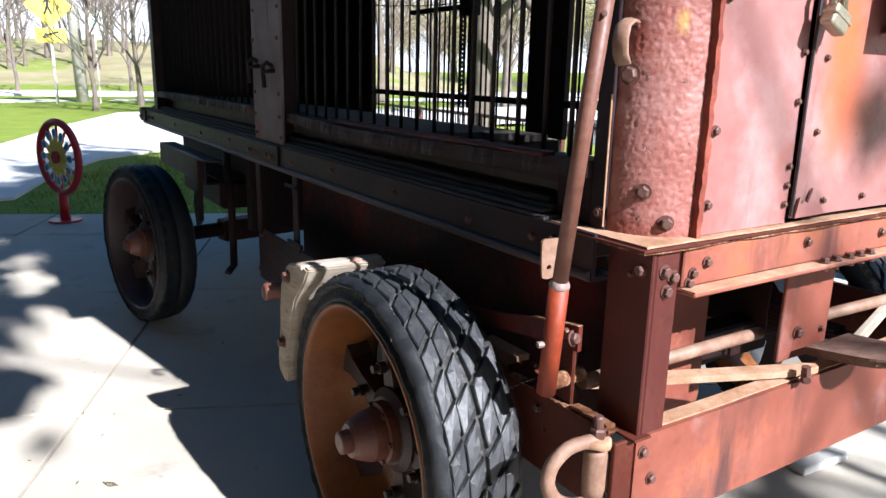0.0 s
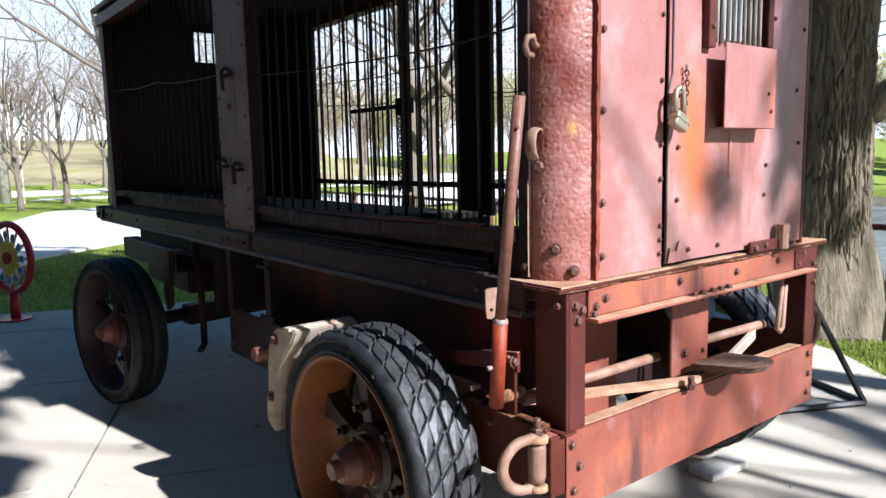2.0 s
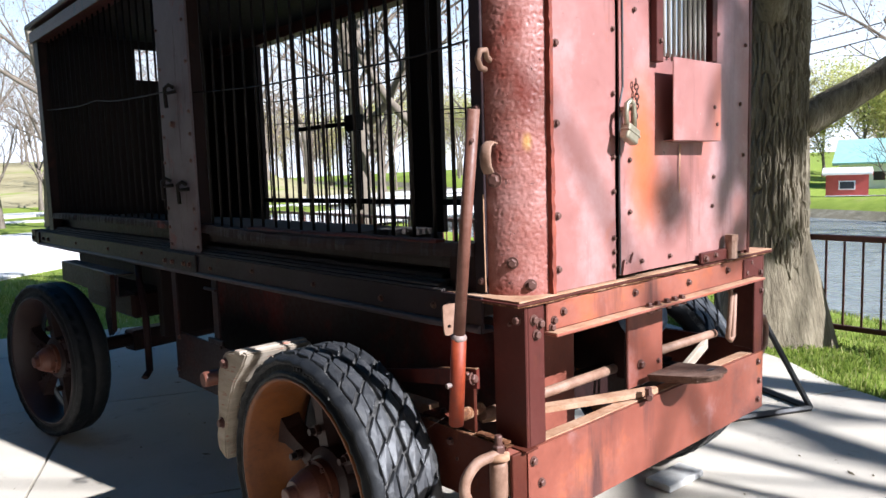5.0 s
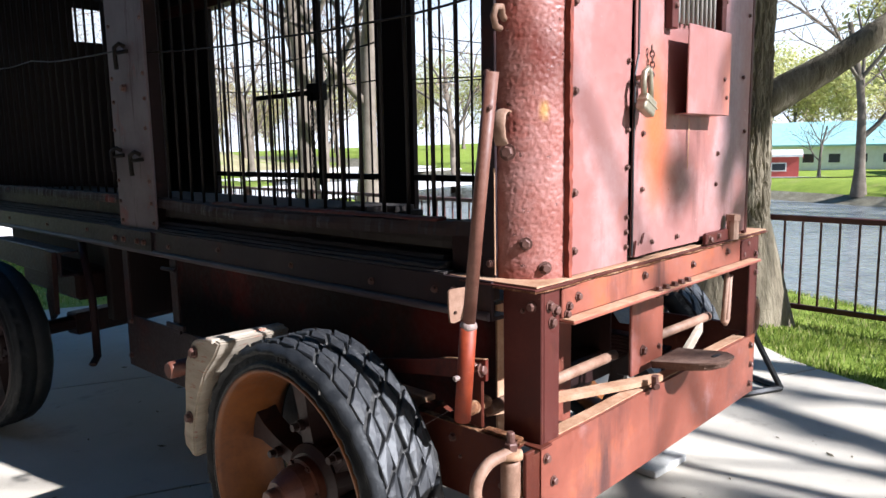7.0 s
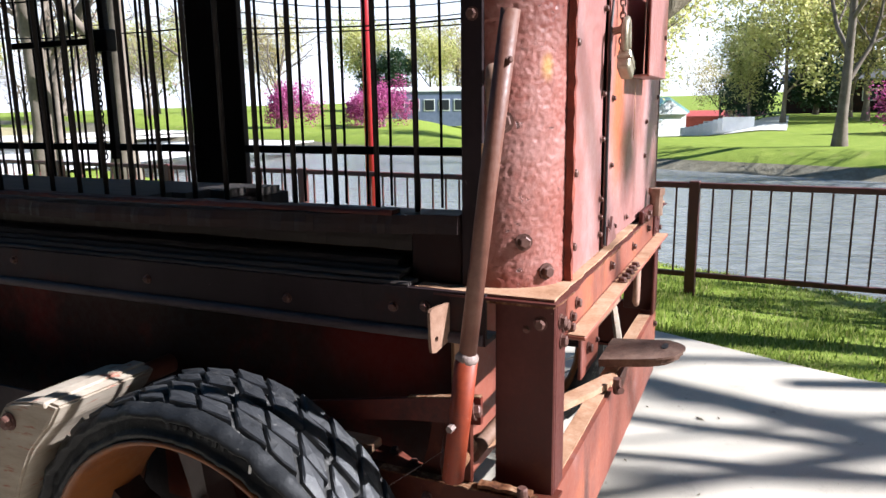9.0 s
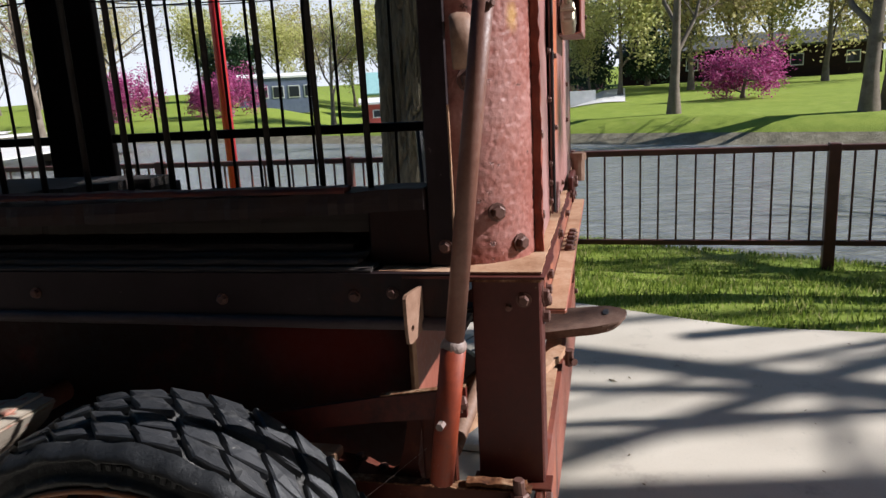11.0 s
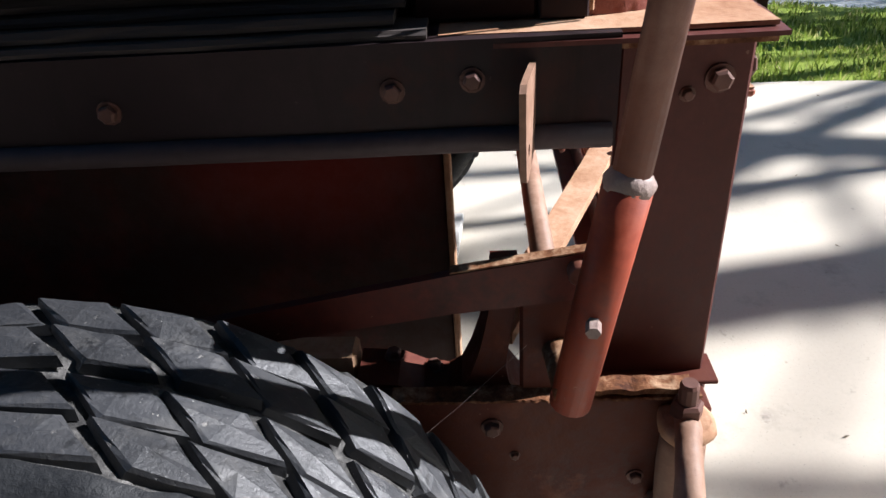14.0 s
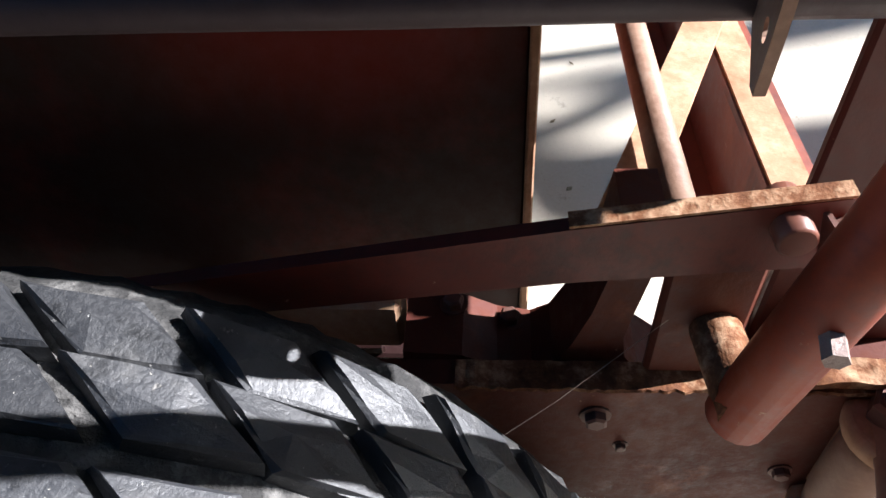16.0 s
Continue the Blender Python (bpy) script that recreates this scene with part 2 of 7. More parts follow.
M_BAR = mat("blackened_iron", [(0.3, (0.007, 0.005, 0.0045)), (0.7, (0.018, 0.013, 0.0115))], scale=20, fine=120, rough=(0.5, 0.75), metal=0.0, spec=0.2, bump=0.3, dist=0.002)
M_RUST = mat("sandy_rust", [(0.3, (0.225, 0.108, 0.057)), (0.5, (0.35, 0.205, 0.125)), (0.72, (0.47, 0.325, 0.225))],
             scale=14, fine=90, rough=(0.75, 0.95), bump=0.6, dist=0.004, spec=0.15)
M_FLAKE = mat("dark_flaking_rust", [(0.36, (0.040, 0.014, 0.008)), (0.50, (0.14, 0.058, 0.026)), (0.64, (0.38, 0.245, 0.15))], scale=22, fine=110, rough=(0.7, 0.95), bump=0.9, dist=0.005, spec=0.15)
M_PIPE = mat("tan_rusty_pipe", [(0.3, (0.1357, 0.0661, 0.0401)), (0.5, (0.2301, 0.1322, 0.0873)), (0.7, (0.3186, 0.2100, 0.1534))],
             scale=16, fine=110, rough=(0.5, 0.75), bump=0.4, dist=0.003)
M_LEVER = mat("dull_brown_lever_pipe", [(0.3, (0.082, 0.027, 0.016)), (0.5, (0.135, 0.055, 0.036)), (0.7, (0.185, 0.098, 0.070))],
              scale=16, fine=110, rough=(0.4, 0.65), bump=0.4, dist=0.003, layers=(((0.0680, 0.0204, 0.0122), 7, 0.55, 0.68, DRIP), ((0.2040, 0.1496, 0.1224), 50, 0.68, 0.71, ONE3)))
M_TUBE = mat("orange_primer_tube", [(0.3, (0.115, 0.0145, 0.0045)), (0.55, (0.215, 0.031, 0.008)), (0.75, (0.27, 0.056, 0.019))],
             scale=10, fine=80, rough=(0.45, 0.68), bump=0.35, dist=0.002,
             layers=(((0.07, 0.016, 0.008), 6, 0.57, 0.70, DRIP), ((0.30, 0.16, 0.10), 55, 0.68, 0.71, ONE3)))
M_WELD = mat("pale_weld_bead", [(0.3, (0.16, 0.11, 0.095)), (0.7, (0.31, 0.235, 0.205))], scale=60, fine=200, rough=(0.4, 0.7), bump=0.8, dist=0.004)
M_BOLT = mat("bolt_steel", [(0.3, (0.070, 0.030, 0.023)), (0.7, (0.150, 0.074, 0.057))], scale=30, fine=150, rough=(0.4, 0.65), metal=0.2, bump=0.4, dist=0.002)
M_RUBBER = mat("old_black_rubber", [(0.3, (0.0066, 0.0071, 0.0083)), (0.55, (0.0133, 0.0142, 0.0158)), (0.75, (0.0258, 0.0267, 0.0283))],
               scale=12, fine=140, rough=(0.44, 0.7), bump=0.9, dist=0.004, spec=0.28,
               layers=(((0.0258, 0.0262, 0.0274), 9, 0.58, 0.68, ONE3), ((0.0707, 0.0686, 0.0645), 48, 0.67, 0.70, ONE3), ((0.45, 0.45, 0.43), 90, 0.71, 0.73, ONE3)))
M_TREAD = mat("dusty_worn_tread_rubber", [(0.3, (0.013, 0.014, 0.0165)), (0.5, (0.024, 0.025, 0.028)), (0.72, (0.038, 0.038, 0.040))],
              scale=16, fine=230, rough=(0.40, 0.62), bump=0.6, dist=0.004, spec=0.65, vary=0.22,
              layers=(((0.054, 0.053, 0.052), 13, 0.55, 0.68, ONE3), ((0.0100, 0.0105, 0.012), 30, 0.58, 0.63, ONE3), ((0.12, 0.115, 0.108), 60, 0.65, 0.70, ONE3), ((0.46, 0.46, 0.44), 105, 0.69, 0.715, ONE3), ((0.28, 0.27, 0.25), 260, 0.665, 0.70, ONE3)))
M_DUST = mat("grit_in_grooves", [(0.34, (0.006, 0.006, 0.006)), (0.5, (0.030, 0.029, 0.028)), (0.66, (0.13, 0.125, 0.118))], scale=34, fine=110, rough=(0.8, 1.0), bump=1.0, dist=0.008)
M_RIM = mat("ochre_rust_rim", [(0.3, (0.070, 0.020, 0.005)), (0.5, (0.165, 0.052, 0.010)), (0.72, (0.235, 0.085, 0.018))],
            scale=7, fine=60, rough=(0.4, 0.65), bump=0.3, dist=0.003)
M_SPIDER = mat("dark_cast_iron", [(0.3, (0.018, 0.010, 0.010)), (0.6, (0.038, 0.021, 0.020)), (0.8, (0.080, 0.034, 0.024))], scale=9, fine=80, rough=(0.4, 0.6), bump=0.35, dist=0.004)
M_HUB = mat("worn_hub_paint", [(0.3, (0.085, 0.028, 0.018)), (0.6, (0.155, 0.058, 0.036)), (0.8, (0.24, 0.10, 0.06))], scale=12, fine=90, rough=(0.35, 0.55), bump=0.25, dist=0.002)
M_WOOD = mat("weathered_wood", [(0.25, (0.1560, 0.1248, 0.0936)), (0.5, (0.3276, 0.2730, 0.2106)), (0.75, (0.4524, 0.3900, 0.3120))],
             scale=5, fine=70, stretch=(1, 1, 6), rough=(0.7, 0.9), bump=0.6, dist=0.004, patch=(0.2808, 0.1170, 0.0780), patch_at=(0.6, 0.66), patch_scale=14)
# Old plank darkened for the shaded side.
M_PLANK = mat("shaded_grey_old_plank", [(0.25, (0.017, 0.0125, 0.0115)), (0.5, (0.036, 0.028, 0.0255)), (0.75, (0.062, 0.050, 0.046))],
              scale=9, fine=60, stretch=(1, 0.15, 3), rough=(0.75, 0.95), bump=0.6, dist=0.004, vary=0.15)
# Lighter copy of the plank: daylight on the floor is painted in.
M_FLOOR = mat("grey_cage_floor_planks", [(0.25, (0.040, 0.032, 0.029)), (0.5, (0.075, 0.061, 0.054)), (0.75, (0.115, 0.097, 0.088))],
              scale=9, fine=60, stretch=(3, 0.15, 1), rough=(0.75, 0.95), bump=0.6, dist=0.004, vary=0.15)
# Worn red timber, darkened so its shade sits in the colour.
M_REDWOOD = mat("shaded_worn_red_timber", [(0.25, (0.010, 0.005, 0.0048)), (0.5, (0.021, 0.009, 0.0078)), (0.75, (0.038, 0.017, 0.014))],
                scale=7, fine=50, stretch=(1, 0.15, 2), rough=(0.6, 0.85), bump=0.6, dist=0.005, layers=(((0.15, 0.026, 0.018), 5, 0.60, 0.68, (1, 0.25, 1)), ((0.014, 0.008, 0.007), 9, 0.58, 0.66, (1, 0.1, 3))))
M_TORN = mat("torn_red_lath", [(0.3, (0.022, 0.009, 0.008)), (0.5, (0.06, 0.014, 0.010)), (0.7, (0.15, 0.03, 0.02))], scale=9, fine=60, stretch=(1, 0.3, 1), rough=(0.6, 0.9), bump=0.6, dist=0.004)
M_PAD = mat("frayed_brown_board", [(0.3, (0.0434, 0.0217, 0.0136)), (0.5, (0.1240, 0.0682, 0.0465)), (0.72, (0.2108, 0.1364, 0.0992))], scale=13, fine=90, rough=(0.8, 1), bump=0.9, dist=0.006)
M_WHITEWOOD = mat("white_painted_block", [(0.3, (0.5, 0.48, 0.43)), (0.6, (0.74, 0.72, 0.68))], scale=12, fine=80, rough=(0.5, 0.8), bump=0.3)
M_BLACK = mat("black_painted_steel", [(0.3, (0.012, 0.012, 0.013)), (0.7, (0.03, 0.03, 0.032))], scale=10, fine=90, rough=(0.35, 0.6), bump=0.2)
M_BRASS = mat("old_padlock_brass", [(0.3, (0.2232, 0.1860, 0.1240)), (0.7, (0.3844, 0.3472, 0.2604))], scale=40, fine=160, rough=(0.3, 0.55), metal=0.6, bump=0.3, dist=0.001)
M_CONC = mat("broom_finished_concrete", [(0.25, (0.37, 0.325, 0.258)), (0.5, (0.465, 0.415, 0.34)), (0.75, (0.53, 0.48, 0.40))],
             scale=0.9, fine=90, rough=(0.8, 0.95), bump=0.3, dist=0.003, fine_mix=0.3, vary=0.035, spec=0.2,
             layers=(((0.27, 0.24, 0.205), 2.2, 0.58, 0.76, ONE3), ((0.22, 0.195, 0.165), 9, 0.64, 0.74, ONE3), ((0.14, 0.12, 0.10), 42, 0.72, 0.75, ONE3), ((0.20, 0.18, 0.155), 170, 0.63, 0.68, ONE3)))
M_JOINT = mat("dirt_in_joints", [(0.3, (0.05, 0.04, 0.03)), (0.7, (0.11, 0.09, 0.07))], scale=20, fine=90, rough=(0.9, 1.0), bump=0.4)
M_LAWN = mat("lawn", [(0.25, (0.1020, 0.1440, 0.0216)), (0.5, (0.1860, 0.2400, 0.0360)), (0.75, (0.3000, 0.3360, 0.0660))], scale=1.6, fine=55, rough=(0.8, 1.0),
             bump=0.8, dist=0.03, fine_mix=0.5, patch=(0.3240, 0.2760, 0.1200), patch_at=(0.6, 0.8), patch_scale=0.5, spec=0.1)
M_HILL = mat("pale_leaf_litter_slope", [(0.25, (0.17, 0.14, 0.07)), (0.5, (0.29, 0.25, 0.14)), (0.75, (0.38, 0.34, 0.21))], scale=0.25, fine=6, rough=(0.9, 1), bump=0.6, dist=0.1, spec=0.1, layers=(((0.20, 0.24, 0.05), 0.12, 0.52, 0.6, ONE3),))
M_BANK = mat("bank_stones_and_earth", [(0.25, (0.07, 0.06, 0.035)), (0.5, (0.16, 0.14, 0.09)), (0.75, (0.3, 0.27, 0.2))], scale=2.5, fine=14, rough=(0.85, 1), bump=0.9, dist=0.1)
M_FENCE = mat("brown_red_fence_paint", [(0.3, (0.060, 0.018, 0.013)), (0.7, (0.112, 0.036, 0.028))], scale=10, fine=80, rough=(0.4, 0.6), bump=0.15)
M_BARK = mat("furrowed_bark", [(0.3, (0.055, 0.044, 0.031)), (0.5, (0.180, 0.150, 0.103)), (0.72, (0.29, 0.25, 0.18))], scale=9, fine=34, stretch=(1, 1, 0.16),
             rough=(0.85, 1.0), bump=1.0, dist=0.05, fine_mix=0.4, spec=0.1)
M_TWIG = mat("grey_twigs", [(0.3, (0.10, 0.08, 0.06)), (0.7, (0.22, 0.185, 0.15))], scale=3, fine=20, rough=(0.85, 1.0), bump=0.3, dist=0.01, spec=0.1)
M_POLE = mat("pale_weathered_pole", [(0.3, (0.36, 0.33, 0.29)), (0.7, (0.55, 0.51, 0.46))], scale=6, fine=40, stretch=(1, 1, 0.1), rough=(0.8, 1), bump=0.3)
M_SIGNRED = mat("sign_red_paint", [(0.3, (0.36, 0.015, 0.02)), (0.7, (0.5, 0.03, 0.035))], scale=8, fine=70, rough=(0.3, 0.5), bump=0.1)
M_WHITE = mat("white_paint", [(0.3, (0.66, 0.66, 0.64)), (0.7, (0.8, 0.8, 0.78))], scale=3, fine=30, rough=(0.5, 0.7), bump=0.1)
M_YELLOW = mat("yellow_sign", [(0.3, (0.72, 0.58, 0.06)), (0.7, (0.8, 0.68, 0.1))], scale=8, fine=50, rough=(0.4, 0.6), bump=0.05)
M_CYAN = mat("blue_tile_paint", [(0.3, (0.04, 0.25, 0.45)), (0.7, (0.08, 0.36, 0.55))], scale=12, fine=70, rough=(0.4, 0.6), bump=0.05)
M_TEAL = mat("teal_metal_roof", [(0.3, (0.24, 0.43, 0.41)), (0.7, (0.32, 0.52, 0.50))], scale=2, fine=20, rough=(0.4, 0.6), bump=0.1)
M_REDROOF = mat("red_building", [(0.3, (0.32, 0.05, 0.04)), (0.7, (0.45, 0.09, 0.07))], scale=2, fine=20, rough=(0.5, 0.7), bump=0.1)
M_BLUE = mat("slate_blue_paint", [(0.3, (0.10, 0.12, 0.2)), (0.7, (0.17, 0.2, 0.3))], scale=2, fine=20, rough=(0.4, 0.6), bump=0.1)
M_CLOTH = mat("blue_cloth_bag", [(0.3, (0.05, 0.09, 0.17)), (0.7, (0.2, 0.27, 0.36))], scale=16, fine=90, rough=(0.8, 1), bump=0.5)
M_GLASSDARK = plain("dark_window_glass", (0.03, 0.035, 0.04), 0.1)
M_PATH = mat("pale_path_concrete", [(0.3, (0.5, 0.48, 0.45)), (0.7, (0.62, 0.6, 0.57))], scale=0.8, fine=30, rough=(0.85, 1), bump=0.1, spec=0.2)
M_ROAD = mat("grey_asphalt", [(0.3, (0.06, 0.06, 0.06)), (0.7, (0.12, 0.12, 0.115))], scale=1, fine=30, rough=(0.85, 1), bump=0.2, spec=0.2)
M_LEAF_SPRING = leaf_mat("spring_leaves", [(0.0, (0.36, 0.37, 0.12)), (0.5, (0.50, 0.49, 0.18)), (1.0, (0.62, 0.58, 0.27))], 0.5)
M_LEAF_OLIVE = leaf_mat("olive_leaves", [(0.0, (0.32, 0.28, 0.12)), (0.5, (0.46, 0.40, 0.17)), (1.0, (0.58, 0.50, 0.25))], 0.5)
M_LEAF_DARK = leaf_mat("conifer_needles", [(0.0, (0.02, 0.045, 0.02)), (1.0, (0.06, 0.095, 0.045))], 0.15)
M_LEAF_PINK = leaf_mat("redbud_blossom", [(0.0, (0.24, 0.03, 0.12)), (0.5, (0.38, 0.06, 0.20)), (1.0, (0.5, 0.14, 0.31))], 0.4)
M_GRASS = leaf_mat("grass_blades", [(0.0, (0.08, 0.13, 0.02)), (0.45, (0.19, 0.26, 0.035)), (0.8, (0.33, 0.38, 0.08)), (1.0, (0.48, 0.43, 0.2))], 0.45)
M_BUD = leaf_mat("brown_buds", [(0.0, (0.2, 0.13, 0.09)), (1.0, (0.34, 0.22, 0.15))], 0.3)

M_WATER = bpy.data.materials.new("pond_water")
M_WATER.use_nodes = True
_n, _l = M_WATER.node_tree.nodes, M_WATER.node_tree.links
_b = _n["Principled BSDF"]
_b.inputs["Base Color"].default_value = (0.2, 0.21, 0.205, 1)
_b.inputs["Roughness"].default_value = 0.2
_w = _n.new("ShaderNodeTexNoise")
_g = _n.new("ShaderNodeNewGeometry")
_m = _n.new("ShaderNodeMapping")
_m.inputs["Scale"].default_value = (2.6, 0.8, 1)
_m.inputs["Rotation"].default_value = (0, 0, radians(-20))
_l.new(_g.outputs["Position"], _m.inputs[0])
_l.new(_m.outputs[0], _w.inputs["Vector"])
_w.inputs["Scale"].default_value = 1.6
_w.inputs["Detail"].default_value = 4
_p = _n.new("ShaderNodeBump")
_p.inputs["Strength"].default_value = 1.0
_p.inputs["Distance"].default_value = 0.22
_l.new(_w.outputs["Fac"], _p.inputs["Height"])
_l.new(_p.outputs[0], _b.inputs["Normal"])


# ---- mesh helpers ----
def part(name, bm, material, parent=None, label="", smooth=False, loc=None):
    """Links a bmesh as one mesh object, under a thing or a part."""
    me = bpy.data.meshes.new(name)
    bm.normal_update()
    bm.to_mesh(me)
    bm.free()
    return part_me(name, me, material, parent, label, smooth, loc)


def part_me(name, me, material, parent=None, label="", smooth=False, loc=None):
    if material and not me.materials:
        me.materials.append(material)
    if smooth:
        for p in me.polygons:
            p.use_smooth = len(p.vertices) < 6
    ob = new(name, me)
    if parent:
        ob.parent = parent
    if loc is not None:
        ob.matrix_basis = loc if isinstance(loc, Matrix) else Matrix.Translation(loc)
    if label:
        ob["label"] = label
    return ob


def thing(name, label, category, loc=(0, 0, 0), group="", kind=""):
    e = new(name)
    e.empty_display_size = 0.2
    e.location = loc
    return tagged(e, label, category, group, kind)


def box(bm, lo, hi, bev=0.003, m=None, seg=1):
    r = bmesh.ops.create_cube(bm, size=1)
    vs = r["verts"]
    c = [(a + b) / 2 for a, b in zip(lo, hi)]
    s = [max(abs(b - a), 1e-4) for a, b in zip(lo, hi)]
    for v in vs:
        v.co = Vector((c[0] + v.co.x * s[0], c[1] + v.co.y * s[1], c[2] + v.co.z * s[2]))
    if bev:
        es = list({e for v in vs for e in v.link_edges})
        b = min(bev, min(s) * 0.4)
        g = bmesh.ops.bevel(bm, geom=es, offset=b, segments=seg, affect="EDGES", profile=0.5)
        vs = g["verts"]
    if m is not None:
        bmesh.ops.transform(bm, matrix=m, verts=[v for v in vs if v.is_valid])
    return bm


def one(lo, hi, bev=0.003):
    return box(bmesh.new(), lo, hi, bev)


def sweep(bm, pts, r, n=10, caps=True, flat=1.0):
    """A round bar along a line of points; r is one radius or one a point."""
    pts = [Vector(p) for p in pts]
    rs = r if isinstance(r, (list, tuple)) else [r] * len(pts)
    rings = []
    side = None
    for i, p in enumerate(pts):
        d = (pts[min(i + 1, len(pts) - 1)] - pts[max(i - 1, 0)]).normalized()
        if side is None:
            ref = Vector((0, 0, 1)) if abs(d.z) < 0.9 else Vector((1, 0, 0))
            side = d.cross(ref).normalized()
        side = (side - d * side.dot(d)).normalized()
        up = d.cross(side)
        ring = []
        for k in range(n):
            a = 2 * math.pi * k / n
            ring.append(bm.verts.new(p + side * math.cos(a) * rs[i] + up * math.sin(a) * rs[i] * flat))
        rings.append(ring)
    for a, b in zip(rings, rings[1:]):
        for k in range(n):
            bm.faces.new((a[k], a[(k + 1) % n], b[(k + 1) % n], b[k]))
    if caps:
        bm.faces.new(rings[0][::-1])
        bm.faces.new(rings[-1])
    return bm


def bar(name, p0, p1, r, material, parent, label="", n=10):
    return part(name, sweep(bmesh.new(), [p0, p1], r, n), material, parent, label, smooth=n > 7)


def prism(bm, pts, axis, a, b):
    """A flat outline pushed along an axis from a to b; pts are in the two other axes, in order."""
    def at(p, d):
        q = list(p)
        q.insert("xyz".index(axis), d)
        return Vector(q)
    lo = [bm.verts.new(at(p, a)) for p in pts]
    hi = [bm.verts.new(at(p, b)) for p in pts]
    n = len(pts)
    bm.faces.new(lo)
    bm.faces.new(hi[::-1])
    for i in range(n):
        bm.faces.new((lo[i], hi[i], hi[(i + 1) % n], lo[(i + 1) % n]))
    bmesh.ops.recalc_face_normals(bm, faces=bm.faces)
    return bm


def lathe(bm, prof, n=48, axis_x=True, cap=False):
    """Turns a profile of (along, radius) about the x axis."""
    rings = []
    for x, r in prof:
        rings.append([bm.verts.new((x, r * math.cos(2 * math.pi * k / n), r * math.sin(2 * math.pi * k / n))) for k in range(n)])
    for a, b in zip(rings, rings[1:]):
        for k in range(n):
            bm.faces.new((a[k], a[(k + 1) % n], b[(k + 1) % n], b[k]))
    if cap:
        bm.faces.new(rings[0])
        bm.faces.new(rings[-1][::-1])
    bmesh.ops.recalc_face_normals(bm, faces=bm.faces)
    return bm


def sheet(bm, o, u, v, w, h, nu, nv, thick, amp, seed=0.0, hole=None):
    """A thin metal sheet, a little dented, from corner o along u and v; hole is (u0, u1, v0, v1) left open."""
    o, u, v = Vector(o), Vector(u), Vector(v)
    nrm = u.cross(v).normalized()
    us = [w * i / nu for i in range(nu + 1)]
    vs_ = [h * j / nv for j in range(nv + 1)]
    if hole:
        us = sorted(set(us) | {hole[0], hole[1]})
        vs_ = sorted(set(vs_) | {hole[2], hole[3]})
    front, back = {}, {}
    for i, a in enumerate(us):
        for j, b in enumerate(vs_):
            p = o + u * a + v * b
            k = noise.noise(Vector((a * 2.2 + seed, b * 2.2, seed))) * amp + noise.noise(Vector((a * 7 + seed, b * 7, 3 + seed))) * amp * 0.25
            front[i, j] = bm.verts.new(p + nrm * k)
            back[i, j] = bm.verts.new(p + nrm * (k - thick))
    def solid(i, j):
        if not (0 <= i < len(us) - 1 and 0 <= j < len(vs_) - 1):
            return False
        if hole:
            cu, cv = (us[i] + us[i + 1]) / 2, (vs_[j] + vs_[j + 1]) / 2
            if hole[0] < cu < hole[1] and hole[2] < cv < hole[3]:
                return False
        return True
    for i in range(len(us) - 1):
        for j in range(len(vs_) - 1):
            if not solid(i, j):
                continue
            bm.faces.new((front[i, j], front[i + 1, j], front[i + 1, j + 1], front[i, j + 1]))
            bm.faces.new((back[i, j], back[i, j + 1], back[i + 1, j + 1], back[i + 1, j]))
            for (di, dj), (a, b) in (((-1, 0), ((i, j + 1), (i, j))), ((1, 0), ((i + 1, j), (i + 1, j + 1))),
                                     ((0, -1), ((i, j), (i + 1, j))), ((0, 1), ((i + 1, j + 1), (i, j + 1)))):
                if not solid(i + di, j + dj):
                    bm.faces.new((front[b], front[a], back[a], back[b]))
    return bm


BOLT_ME = {}


def bolt(parent, p, nrm, size=0.011, name="bolt", turn=0.3):
    """A hexagonal bolt head with its washer, on a surface at p."""
    if size not in BOLT_ME:
        bm = bmesh.new()
        sweep(bm, [(0, 0, 0), (0, 0, size * 0.22)], size * 1.35, 12)
        sweep(bm, [(0, 0, size * 0.22), (0, 0, size * 0.95), (0, 0, size * 1.15)], [size, size, size * 0.75], 6)
        me = bpy.data.meshes.new("bolt")
        bm.to_mesh(me)
        bm.free()
        me.materials.append(M_BOLT)
        BOLT_ME[size] = me
    ob = new(name, BOLT_ME[size])
    ob.parent = parent
    q = Vector(nrm).to_track_quat("Z", "Y").to_matrix().to_4x4()
    ob.matrix_basis = Matrix.Translation(p) @ q @ pose(0, 0, 0, 0, 0, 57.3 * turn + 41 * p[0] + 77 * p[2])
    return ob

# ---- the cage wagon ----
W = 1.53          # width over the rear posts
LEN = 5.3         # length of the side rails
wagon = thing("cage_wagon", "old red-brown steel circus cage wagon on solid tyres", "wagon")
NY, NX = (0, -1, 0), (-1, 0, 0)

# lower frame
def channel(outer, inner, z0, z1, t):
    """The outline of a channel: its web at outer, its flanges towards inner."""
    s = 1 if inner > outer else -1
    return [(outer, z0), (inner, z0), (inner, z0 + t), (outer + s * t, z0 + t), (outer + s * t, z1 - t), (inner, z1 - t), (inner, z1), (outer, z1)]


